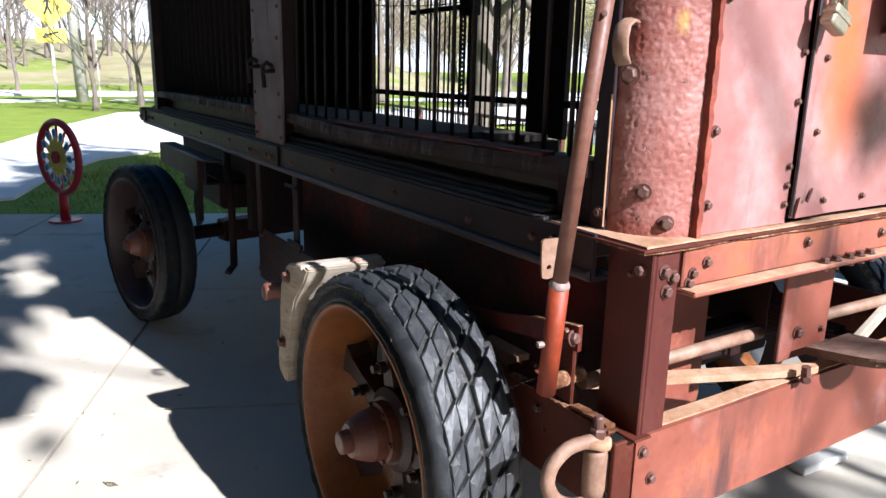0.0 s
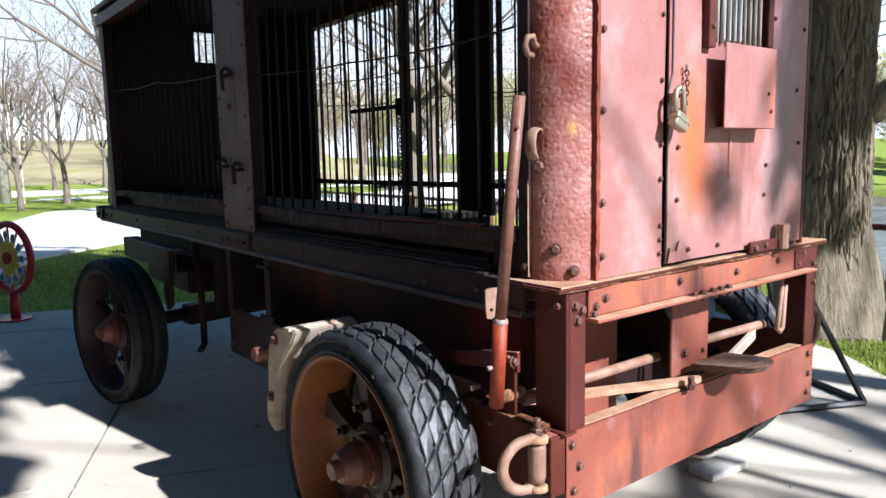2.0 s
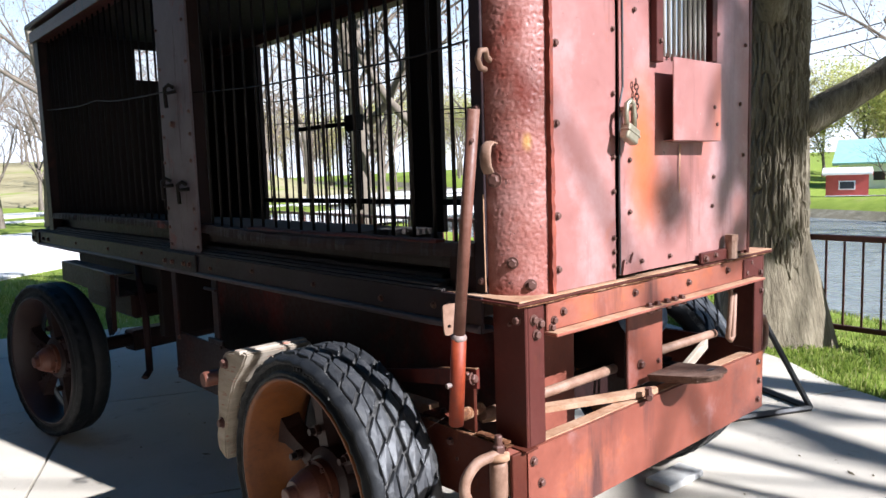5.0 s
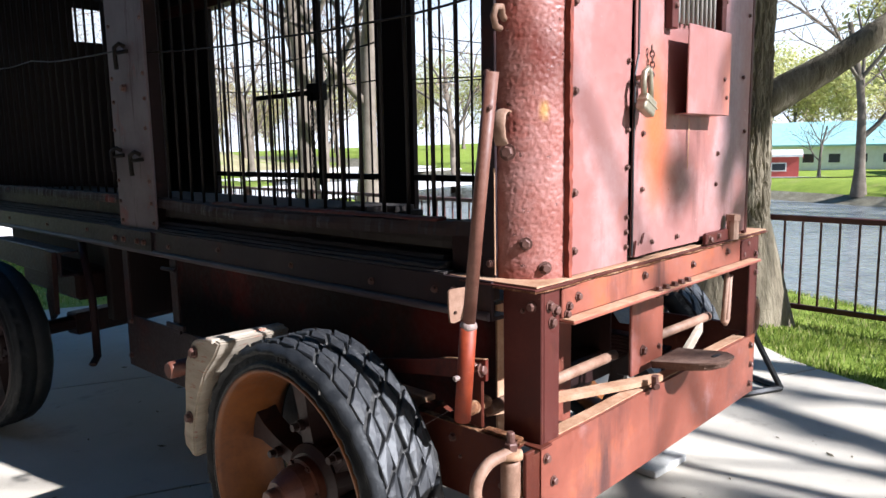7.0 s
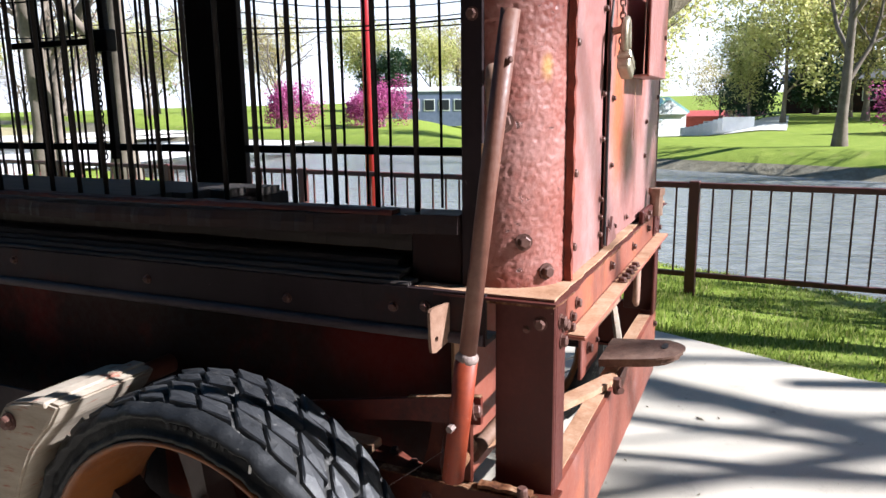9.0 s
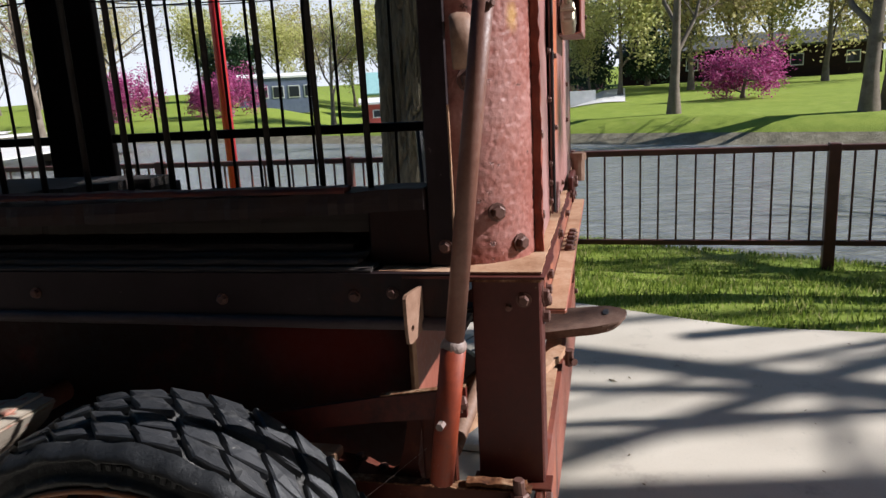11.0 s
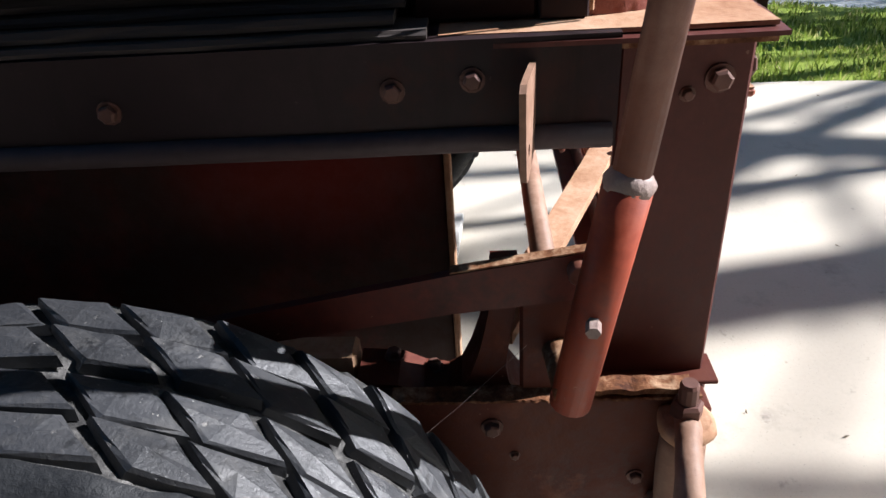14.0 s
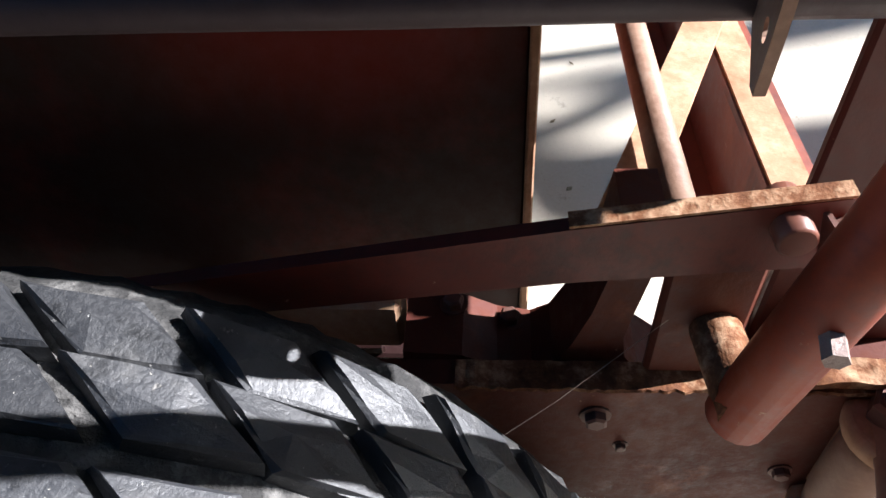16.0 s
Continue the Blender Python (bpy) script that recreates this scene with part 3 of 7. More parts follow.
bm = prism(bmesh.new(), channel(0.0, 0.058, 0.465, 0.712, 0.011), "x", 0.0, W)
part("rear_sill", bm, M_SILL, wagon, "orange-red rear sill channel")
bm = bmesh.new()
sheet(bm, (0.09, 0.012, 0.7175), (1, 0, 0), (0, 1, 0), 1.36, 0.043, 60, 4, 0.004, 0.0035, 7.0)
part("dust_layer", bm, M_RUST, wagon, "sandy rust and dust on the sill flange")
def side_channel(x0, x1, z0, z1, y0, y1, t):
    pts = [(y0, *p) for p in channel(x0, x1, z0, z1, t)]
    bm = bmesh.new()
    a = [bm.verts.new((p[1], y0, p[2])) for p in pts]
    b = [bm.verts.new((p[1], y1, p[2])) for p in pts]
    bm.faces.new(a)
    bm.faces.new(b[::-1])
    for k in range(len(a)):
        bm.faces.new((a[k], b[k], b[(k + 1) % len(a)], a[(k + 1) % len(a)]))
    bmesh.ops.recalc_face_normals(bm, faces=bm.faces)
    return bm


for x0, s in ((-0.062, 1), (W + 0.062, -1)):
    part("side_sill", side_channel(x0, x0 + s * 0.024, 0.53, 0.733, 0.03, 1.02, 0.010), M_BROWN, wagon, "brown-red lower side channel")
part("sill_return", one((-0.0615, 0.004, 0.53), (-0.001, 0.016, 0.712), 0.002), M_BROWN, wagon, "brown-red return of the side sill")
bm = one((0.004, 0.43, 0.690), (0.046, 0.60, 0.752), 0.005)
part("spring_timber", bm, M_RUST, wagon, "old sandy packing block on the lower frame")
bm = bmesh.new()
prism(bm, [(0.425, 0.672), (0.425, 0.738), (0.375, 0.734), (0.345, 0.718), (0.315, 0.712), (0.298, 0.722), (0.284, 0.752), (0.272, 0.79), (0.262, 0.84), (0.258, 0.88),
           (0.226, 0.88), (0.232, 0.84), (0.240, 0.79), (0.244, 0.76), (0.240, 0.735), (0.225, 0.712), (0.20, 0.69), (0.20, 0.672)], "x", -0.034, 0.034)
part("spring_seat", bm, M_BROWN, wagon, "rusty curved spring bracket")
for y in (0.395, 0.345):
    bolt(wagon, (0.02, y - 0.011, 0.735 if y > 0.36 else 0.714), (0, 0, 1), 0.0095)
# flaking rust along the top edge of the side sill
bm = bmesh.new()
n_ = 110
rows_ = []
for k in range(n_ + 1):
    y = 0.02 + 0.36 * k / n_
    o = 0.0022 * noise.noise(Vector((y * 40, 0, 0))) + 0.0022 * noise.noise(Vector((y * 130, 0, 3)))
    h_ = 0.7335 + 0.0025 + 0.002 * noise.noise(Vector((y * 70, 2, 0)))
    rows_.append([bm.verts.new(p) for p in ((-0.068 + o * 1.4, y, 0.7333), (-0.067 + o * 1.4, y, h_), (-0.039, y, h_ - 0.001), (-0.039, y, 0.7333))])
for a, b in zip(rows_, rows_[1:]):
    for k in range(4):
        bm.faces.new((a[k], a[(k + 1) % 4], b[(k + 1) % 4], b[k]))
bm.faces.new(rows_[0])
bm.faces.new(rows_[-1])
bmesh.ops.recalc_face_normals(bm, faces=bm.faces)
part("rusty_flange", bm, M_FLAKE, wagon, "flaking rusty flange edge")
# cobweb thread between the bracket and the tyre
part("cobweb", sweep(bmesh.new(), [(-0.05, 0.215, 0.81), (-0.085, 0.30, 0.745), (-0.11, 0.375, 0.69)], 0.0003, 4), M_WELD, wagon)

# corner posts
for x0, s in ((0.0, 1), (W, -1)):
    bm = bmesh.new()
    xs = sorted((x0, x0 + s * 0.011))
    box(bm, (xs[0], 0.0, 0.716), (xs[1], 0.128, 1.133), 0.003)
    xs = sorted((x0 + s * 0.0115, x0 + s * 0.083))
    box(bm, (xs[0], 0.0, 0.716), (xs[1], 0.011, 1.133), 0.003)
    part("corner_post", bm, M_RED, wagon, "red angle-iron corner post")
bm = bmesh.new()
box(bm, (-0.022, -0.014, 0.7125), (0.03, 0.14, 0.7185), 0.001)
part("post_foot_plate", bm, M_BROWN, wagon)

# ledge of layered rusty sheet over the posts
for k, (z, o, m_) in enumerate(((1.1335, 0.0, M_FLAKE), (1.1405, -0.008, M_RED), (1.1465, 0.006, M_RUST))):
    edge = []
    for i in range(61):
        x = -0.035 + o + (W + 0.085) * i / 60
        edge.append((x, -0.008 + o * 0.6 - 0.008 * noise.noise(Vector((x * 6, k * 5.0, 0))) - 0.004 * noise.noise(Vector((x * 23, k, 0)))))
    out = [(-0.03 + o, 0.30), (-0.034 + o, 0.2), (-0.036 + o, 0.1)] + edge + [(W + 0.05, 0.16), (W - 0.1, 0.16), (0.12, 0.16), (0.05, 0.30)]
    bm = prism(bmesh.new(), out, "z", z, z + 0.0045)
    part("ledge_sheet", bm, m_, wagon, "rusty curled ledge sheet")
# rear top angle iron with its wide lower flange
bm = bmesh.new()
box(bm, (0.096, 0.0, 1.045), (W - 0.085, 0.011, 1.132), 0.003)
box(bm, (0.09, -0.042, 1.034), (W - 0.08, 0.0105, 1.0445), 0.003)
part("rear_angle", bm, M_SILL, wagon, "red angle iron with a dusty lower flange")
bm = bmesh.new()
sheet(bm, (0.092, -0.040, 1.0455), (1, 0, 0), (0, 1, 0), 1.35, 0.038, 40, 3, 0.0015, 0.001, 3.0)
part("flange_dust", bm, M_RUST, wagon)
bm = bmesh.new()
box(bm, (W - 0.20, -0.008, 1.05), (W - 0.09, -0.0005, 1.128), 0.003)
part("splice_plate", bm, M_RED, wagon)
for x in (0.55, 0.60, 0.66, 0.71, 0.76):
    bolt(wagon, (x + 0.05, -0.025, 1.047), (0, 0, 1), 0.011)
for x in (0.52, 0.57, 0.64, 0.69, 0.74):
    bolt(wagon, (x + 0.09, -0.02, 1.034), (0, 0, -1), 0.011)
for p in ((0.035, 1.09), (0.045, 1.045), (0.062, 1.075)):
    bolt(wagon, (p[0], 0.0, p[1]), NY, 0.012)
for x, z in ((0.125, 1.075), (0.115, 1.055), (0.17, 1.095), (0.55, 1.1), (0.9, 1.09), (1.2, 1.1), (1.36, 1.07), (1.40, 1.11), (1.49, 1.06), (1.5, 0.98)):
    bolt(wagon, (x, -0.001, z), NY, 0.010)
for p in ((0.022, 0.675), (0.055, 0.60), (0.03, 0.53), (W - 0.05, 0.675), (W - 0.04, 0.59), (W - 0.05, 0.51)):
    bolt(wagon, (p[0], 0.0, p[1]), NY, 0.011)
bolt(wagon, (0.0, 0.031, 1.09), NX, 0.011)
bolt(wagon, (0.0, 0.06, 1.075), NX, 0.006)
bolt(wagon, (-0.062, 0.262, 0.69), NX, 0.010)
bolt(wagon, (-0.062, 0.085, 0.60), NX, 0.008)
bolt(wagon, (-0.062, 0.235, 0.64), NX, 0.005)

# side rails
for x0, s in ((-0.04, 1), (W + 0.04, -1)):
    # The far rail takes the shade-darkened copy of the colour.
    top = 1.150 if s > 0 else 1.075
    part("side_rail", side_channel(x0, x0 + s * 0.075, top - 0.109, top, 0.135, LEN, 0.011), M_GREYRED if s > 0 else M_DARKRED, wagon, "faded brown-red side rail channel, darkened for its shade")
def ragged_board(x0, x1, z0, z1, y0, y1, seed, amp=0.004, n=90):
    """A board along y with splintered edges and an uneven face."""
    bm = bmesh.new()
    rings = []
    for i in range(n + 1):
        y = y0 + (y1 - y0) * i / n

        def w(f, k):
            return amp * (noise.noise(Vector((y * f, seed * 3.7, k))) + 0.7 * noise.noise(Vector((y * f * 4.3, seed, k + 9))))
        sag = 0.5 * amp * noise.noise(Vector((y * 1.3, seed, 40)))
        o, p = w(9, 0) * 1.6, w(12, 5) * 0.6
        rings.append([bm.verts.new(q) for q in ((x0 + o, y, z0 + sag), (x1, y, z0 + sag), (x1 + w(8, 3) * 0.3, y, z1 + sag + p), ((x0 + x1) / 2, y, z1 + sag + w(15, 7) * 0.4),
                                                (x0 + o * 0.6 + 0.004, y, z1 + sag + p), (x0 + o * 1.2, y, (z0 + z1) / 2 + sag))])
    for a, b in zip(rings, rings[1:]):
        for k in range(6):
            bm.faces.new((a[k], a[(k + 1) % 6], b[(k + 1) % 6], b[k]))
    bm.faces.new(rings[0])
    bm.faces.new(rings[-1])
    bmesh.ops.recalc_face_normals(bm, faces=bm.faces)
    return bm


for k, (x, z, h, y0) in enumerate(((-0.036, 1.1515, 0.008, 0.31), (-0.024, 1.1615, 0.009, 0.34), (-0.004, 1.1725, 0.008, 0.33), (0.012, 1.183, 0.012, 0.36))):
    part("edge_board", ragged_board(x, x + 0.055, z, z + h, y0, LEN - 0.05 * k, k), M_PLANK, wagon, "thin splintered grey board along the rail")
bm = bmesh.new()
box(bm, (-0.055, LEN - 0.1, 1.06), (0.02, LEN + 0.12, 1.15), 0.004)
box(bm, (-0.058, LEN - 0.02, 1.10), (0.03, LEN + 0.10, 1.165), 0.004)
part("rail_end_bracket", bm, M_DARKRED, wagon)
for y in (4.95, 5.1, 5.33):
    bolt(wagon, (-0.058 if y > 5.2 else -0.04, y, 1.10), NX, 0.014)
for y in (0.27, 0.345, 0.62, 1.05, 1.55, 1.98, 2.9, 3.5, 4.2):
    bolt(wagon, (-0.04, y, 1.105 + 0.012 * math.sin(y * 9)), NX, 0.009)
part("rail_lip", sweep(bmesh.new(), [(-0.0405, 0.14 + (LEN - 0.14) * i / 40, 1.0535 + 0.0012 * noise.noise(Vector((i * 0.7, 0, 0)))) for i in range(41)], 0.0125, 12), M_LIP, wagon, "rolled lower edge of the rail", smooth=True)
# bearer behind the rail under the cage sill
bm = one((0.075, 0.24, 1.06), (0.13, LEN - 0.1, 1.262), 0.004)
part("floor_bearer", bm, M_DARKRED, wagon, "timber bearer under the cage floor, darkened for shade")
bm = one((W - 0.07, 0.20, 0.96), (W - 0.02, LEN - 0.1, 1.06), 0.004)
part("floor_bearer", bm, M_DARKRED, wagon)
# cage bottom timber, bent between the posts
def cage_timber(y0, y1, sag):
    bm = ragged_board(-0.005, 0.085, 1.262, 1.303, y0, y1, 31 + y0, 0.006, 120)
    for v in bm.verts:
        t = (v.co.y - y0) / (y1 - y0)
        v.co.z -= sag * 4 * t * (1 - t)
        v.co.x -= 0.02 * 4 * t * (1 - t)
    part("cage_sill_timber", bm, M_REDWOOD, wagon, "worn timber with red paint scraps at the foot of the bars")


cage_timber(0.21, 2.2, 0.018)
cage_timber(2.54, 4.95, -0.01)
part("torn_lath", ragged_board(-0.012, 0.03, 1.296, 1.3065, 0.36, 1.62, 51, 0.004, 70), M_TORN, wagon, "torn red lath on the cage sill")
part("sill_lath", ragged_board(0.03, 0.072, 1.215, 1.2555, 0.33, 2.14, 57, 0.006, 80), M_PLANK, wagon, "splintered lath under the cage sill, darkened for shade")

# cage floor of worn planks; the rear bay has lost its floor
for k in range(5):
    x = 0.1315 + 0.119 * k
    y0 = 1.20 + 0.05 * ((k * 3) % 4)
    lift = 0.003 * ((k * 3) % 4)
    part("floor_plank", ragged_board(x, x + 0.114, 1.236 + lift, 1.262 + lift, y0, 4.95, 20 + k, 0.0025), M_FLOOR, wagon)
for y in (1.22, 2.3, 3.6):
    part("floor_joist", one((0.131, y, 1.150), (0.80, y + 0.07, 1.2355), 0.003), M_INSIDE, wagon, "joist under the cage floor, darkened for shade")

# round iron corner columns
def column(cx, s):
    bm = bmesh.new()
    r, n, nz = 0.142, 70, 460
    z0, z1 = 1.151, 2.72
    grid = []
    for i in range(n + 1):
        a = math.radians(-6 + 102 * i / n)
        col = []
        for j in range(nz + 1):
            z = z0 + (z1 - z0) * j / nz
            q = Vector((a * 6.0, 0, z * 42.0))
            d = 0.0005 * noise.noise(q) + 0.0005 * noise.noise(q * 2.3 + Vector((3, 0, 0))) + 0.0008 * noise.noise(q * 0.35)
            p_ = noise.noise(q * 2.1 + Vector((11, 4, 0))) + 0.8 * noise.noise(q * 3.9 + Vector((2, 9, 0)))
            d -= 0.0034 * min(0.5, max(0.0, p_ - 0.12))
            rr = r + d
            col.append(bm.verts.new((cx - s * rr * math.cos(a), 0.16 - rr * math.sin(a), z)))
        grid.append(col)
    for i in range(n):
        for j in range(nz):
            bm.faces.new((grid[i][j], grid[i + 1][j], grid[i + 1][j + 1], grid[i][j + 1]))
    bmesh.ops.recalc_face_normals(bm, faces=bm.faces)
    ob = part("round_corner", bm, M_COLUMN, wagon, "pitted pink-red rounded iron corner", smooth=True)
    return ob
column(0.16, 1)
column(W - 0.16, -1)
for p in ((0.05, 0.087, 1.248), (0.085, 0.055, 1.182), (0.04, 0.10, 2.2)):
    v = Vector((p[0] - 0.16, p[1] - 0.16, 0)).normalized()
    q = Vector((0.16, 0.16, p[2])) + v * 0.142
    bolt(wagon, q, v, 0.0135)
part("sill_end_block", one((0.012, 0.206, 1.1525), (0.074, 0.325, 1.30), 0.004), M_DARKRED, wagon, "dark end block of the cage sill")
# strap hook and eye on the column
bm = bmesh.new()
sweep(bm, [(0.03, 0.135, 1.596), (0.004, 0.128, 1.599), (-0.014, 0.124, 1.588), (-0.021, 0.122, 1.562), (-0.018, 0.122, 1.532), (-0.006, 0.123, 1.512)], 0.019, 10, flat=0.35)
part("strap_hook", bm, M_PIPE, wagon, "tan forged strap hook", smooth=True)
bolt(wagon, (0.012, 0.118, 1.492), (-0.9, -0.4, 0), 0.017)
bm = bmesh.new()
sweep(bm, [(0.035, 0.14, 1.832), (0.0, 0.125, 1.84), (-0.015, 0.115, 1.858), (-0.037, 0.115, 1.855), (-0.045, 0.118, 1.832), (-0.032, 0.12, 1.808), (-0.008, 0.125, 1.806)], 0.009, 8)
part("eye_hook", bm, M_PIPE, wagon, "bare steel open eye hook", smooth=True)
# flat bar between the column and the cage
bm = bmesh.new()
box(bm, (0.008, 0.158, 1.152), (0.019, 0.205, 2.72), 0.002)
box(bm, (0.0195, 0.192, 1.152), (0.06, 0.205, 2.72), 0.002)
part("cage_end_bar", bm, M_GREYRED, wagon, "dull purple-brown flat bar")
# Far copy in near-black, so its shade sits in the colour.
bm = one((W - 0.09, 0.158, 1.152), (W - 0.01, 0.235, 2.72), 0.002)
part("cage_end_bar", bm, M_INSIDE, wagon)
bolt(wagon, (0.008, 0.175, 1.19), NX, 0.010)
bolt(wagon, (0.008, 0.18, 1.7), NX, 0.010)
bm = sweep(bmesh.new(), [(0.004, 0.157, 1.16), (0.002, 0.156, 1.3), (0.003, 0.157, 1.45)], 0.0025, 6)
part("sealant_wire", bm, M_RUST, wagon)

# rear wall sheets
bm = bmesh.new()
sheet(bm, (0.146, 0.014, 1.153), (1, 0, 0), (0, 0, 1), 0.322, 1.60, 16, 60, 0.004, 0.0035, 1.3)
part("rear_sheet", bm, M_SHEET, wagon, "faded pink-red rear wall sheet", smooth=False)
bm = bmesh.new()
sheet(bm, (0.476, 0.006, 1.165), (1, 0, 0), (0, 0, 1), 0.90, 1.59, 40, 64, 0.005, 0.004, 5.1, hole=(0.235, 0.56, 0.735, 1.13))
rear_door = part("rear_door", bm, M_DOOR, wagon, "faded red sheet-steel rear door with a barred window")
bm = bmesh.new()
sheet(bm, (1.382, 0.014, 1.153), (1, 0, 0), (0, 0, 1), W - 1.382 - 0.13, 1.60, 6, 40, 0.004, 0.002, 9.3)
part("rear_sheet", bm, M_SHEET, wagon, "faded pink-red rear wall sheet")
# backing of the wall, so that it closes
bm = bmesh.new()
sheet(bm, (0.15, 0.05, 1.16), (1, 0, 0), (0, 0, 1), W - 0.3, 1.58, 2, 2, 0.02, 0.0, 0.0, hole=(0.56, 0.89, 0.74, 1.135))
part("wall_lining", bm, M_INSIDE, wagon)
# battens that cover the seams
bm = bmesh.new()
for zz in range(40):
    box(bm, (0.131, 0.004, 1.15 + 0.04 * zz), (0.146, 0.020, 1.19 + 0.04 * zz), 0.0)
bmesh.ops.subdivide_edges(bm, edges=bm.edges[:], cuts=1)
for v in bm.verts:
    v.co.x += 0.004 * noise.noise(Vector((v.co.x * 60, v.co.z * 45, 0))) + 0.005 * noise.noise(Vector((0, v.co.z * 5, 2)))
    v.co.y += 0.004 * noise.noise(Vector((v.co.x * 60, v.co.z * 50, 5)))
part("seam_batten", bm, M_SEAM, wagon, "ragged rust-red seam batten")
bm = one((W - 0.150, 0.004, 1.15), (W - 0.128, 0.022, 2.74), 0.003)
part("seam_batten", bm, M_RED, wagon)
bm = bmesh.new()
sweep(bm, [(0.472 + 0.006 * noise.noise(Vector((z * 3, 1, 0))) + (0.02 if z > 1.75 else 0.0), 0.003, z) for z in [1.17 + 0.06 * i for i in range(24)]], 0.0038, 6)
part("door_seal", bm, M_BLACK, wagon, "black perished door seal")
for z in (1.2, 1.245, 1.29, 1.44, 1.55, 1.75, 1.95, 2.1):
    bolt(wagon, (0.452, 0.012, z), NY, 0.0065)
for z in (1.19, 1.35, 1.62, 1.85, 2.05):
    bolt(wagon, (0.166, 0.012, z + 0.03), NY, 0.009)
for x, z in ((0.50, 1.205), (0.53, 1.37), (0.53, 1.54), (0.6, 1.2), (0.78, 1.2), (1.08, 1.36), (1.09, 1.47), (1.1, 1.69), (0.56, 2.02), (1.12, 2.0), (1.3, 1.75), (1.33, 1.55), (1.34, 1.98)):
    bolt(wagon, (x, 0.003, z), NY, 0.0065)
# torn door corner
bm = bmesh.new()
prism(bm, [(0.478, 1.166), (0.60, 1.168), (0.575, 1.20), (0.54, 1.235), (0.525, 1.20), (0.49, 1.215)], "y", -0.0035, 0.0025)
part("bent_corner_plate", bm, M_SHEET, wagon, "crumpled grey plate on the door corner")
# sliding window cover with folded edges
hatch = part("window_cover", one((0.695, -0.060, 1.60), (1.02, -0.054, 1.875), 0.002), M_DOOR, wagon, "red box-shaped window cover")
part("side_fold", one((1.014, -0.0535, 1.607), (1.020, 0.004, 1.875), 0.001), M_SHEET, hatch)
part("bottom_fold", one((0.74, -0.0535, 1.60), (1.0135, 0.004, 1.606), 0.001), M_SHEET, hatch)
part("window_guide", one((0.655, -0.022, 1.862), (0.695, 0.004, 2.3), 0.002), M_RED, wagon, "red guide rail beside the window")
part("window_guide", one((1.03, -0.022, 1.89), (1.065, 0.004, 2.3), 0.002), M_RED, wagon, "red guide rail beside the window")
for i in range(9):
    x = 0.725 + i * 0.034
    bar("window_bar", (x, -0.004, 1.885), (x, -0.004, 2.32), 0.0075, M_POLE, wagon, n=8)
for x, z in ((0.93, 1.72), (0.95, 1.66)):
    bolt(wagon, (x + 0.04, -0.058, z), NY, 0.007)
bolt(wagon, (0.675, -0.022, 1.93), NY, 0.008)
# strip of pale drips
bm = prism(bmesh.new(), [(0.832, 1.42), (0.838, 1.42), (0.84, 1.52), (0.842, 1.59), (0.834, 1.59), (0.833, 1.5)], "y", -0.0015, -0.0005)
part("paint_drip", bm, M_RUST, wagon)
# lower hinge of the door
bm = bmesh.new()
sweep(bm, [(1.172, -0.03, 1.153), (1.172, -0.03, 1.222)], 0.022, 12)
sweep(bm, [(1.172, -0.03, 1.222), (1.172, -0.03, 1.245)], 0.027, 6)
part("hinge_pin", bm, M_PIPE, wagon, "rusty hinge pin", smooth=False)
bm = one((0.96, -0.022, 1.150), (1.155, -0.006, 1.192), 0.004)
part("hinge_strap", bm, M_RED, wagon, "red hinge strap")
bolt(wagon, (0.985, -0.022, 1.168), NY, 0.012)
bolt(wagon, (1.06, -0.022, 1.175), NY, 0.009)

# middle posts, top frame, roof
def pillar(y0, y1, x0, x1, m_, label):
    bm = bmesh.new()
    box(bm, (x0, y0, 1.151), (x1, y1, 2.70), 0.004)
    return part("cage_post", bm, m_, wagon, label)
pillar(2.11, 2.50, -0.028, -0.016, M_POST, "grey-red riveted flat cage post")
pillar(2.15, 2.46, -0.0155, 0.06, M_DARKRED, "dark timber core of the cage post")
# Far post darkened to near-black: its backlit shade is painted.
pillar(1.97, 2.29, W - 0.05, W - 0.01, M_INSIDE, "far cage post, darkened for its shade")
bm = one((-0.05, 2.13, 1.052), (-0.042, 2.56, 1.152), 0.003)
part("post_gusset", bm, M_GREYRED, wagon)
for z in (1.19, 1.28, 1.38, 1.62, 1.75, 1.86, 2.1, 2.3):
    for y in (2.14, 2.47):
        bolt(wagon, (-0.028, y + 0.01 * math.sin(z * 20), z), NX, 0.008)
for y, z in ((2.27, 1.10), (2.42, 1.10), (2.2, 1.10), (2.52, 1.10)):
    bolt(wagon, (-0.05, y, z), NX, 0.012)
bolt(wagon, (-0.028, 2.34, 1.81), NX, 0.016)
for z, y0 in ((1.97, 2.30), (1.50, 2.42), (1.48, 2.22)):
    bm = bmesh.new()
    sweep(bm, [(-0.028, y0, z + 0.02), (-0.05, y0 + 0.01, z + 0.035), (-0.06, y0 + 0.04, z + 0.02), (-0.055, y0 + 0.05, z - 0.015), (-0.05, y0 + 0.06, z - 0.045), (-0.05, y0 + 0.055, z - 0.075)], 0.010, 8)
    sweep(bm, [(-0.03, y0 - 0.03, z), (-0.05, y0 + 0.04, z - 0.005)], 0.009, 8)
    part("door_hook", bm, M_BAR, wagon, "black iron hook and staple", smooth=True)
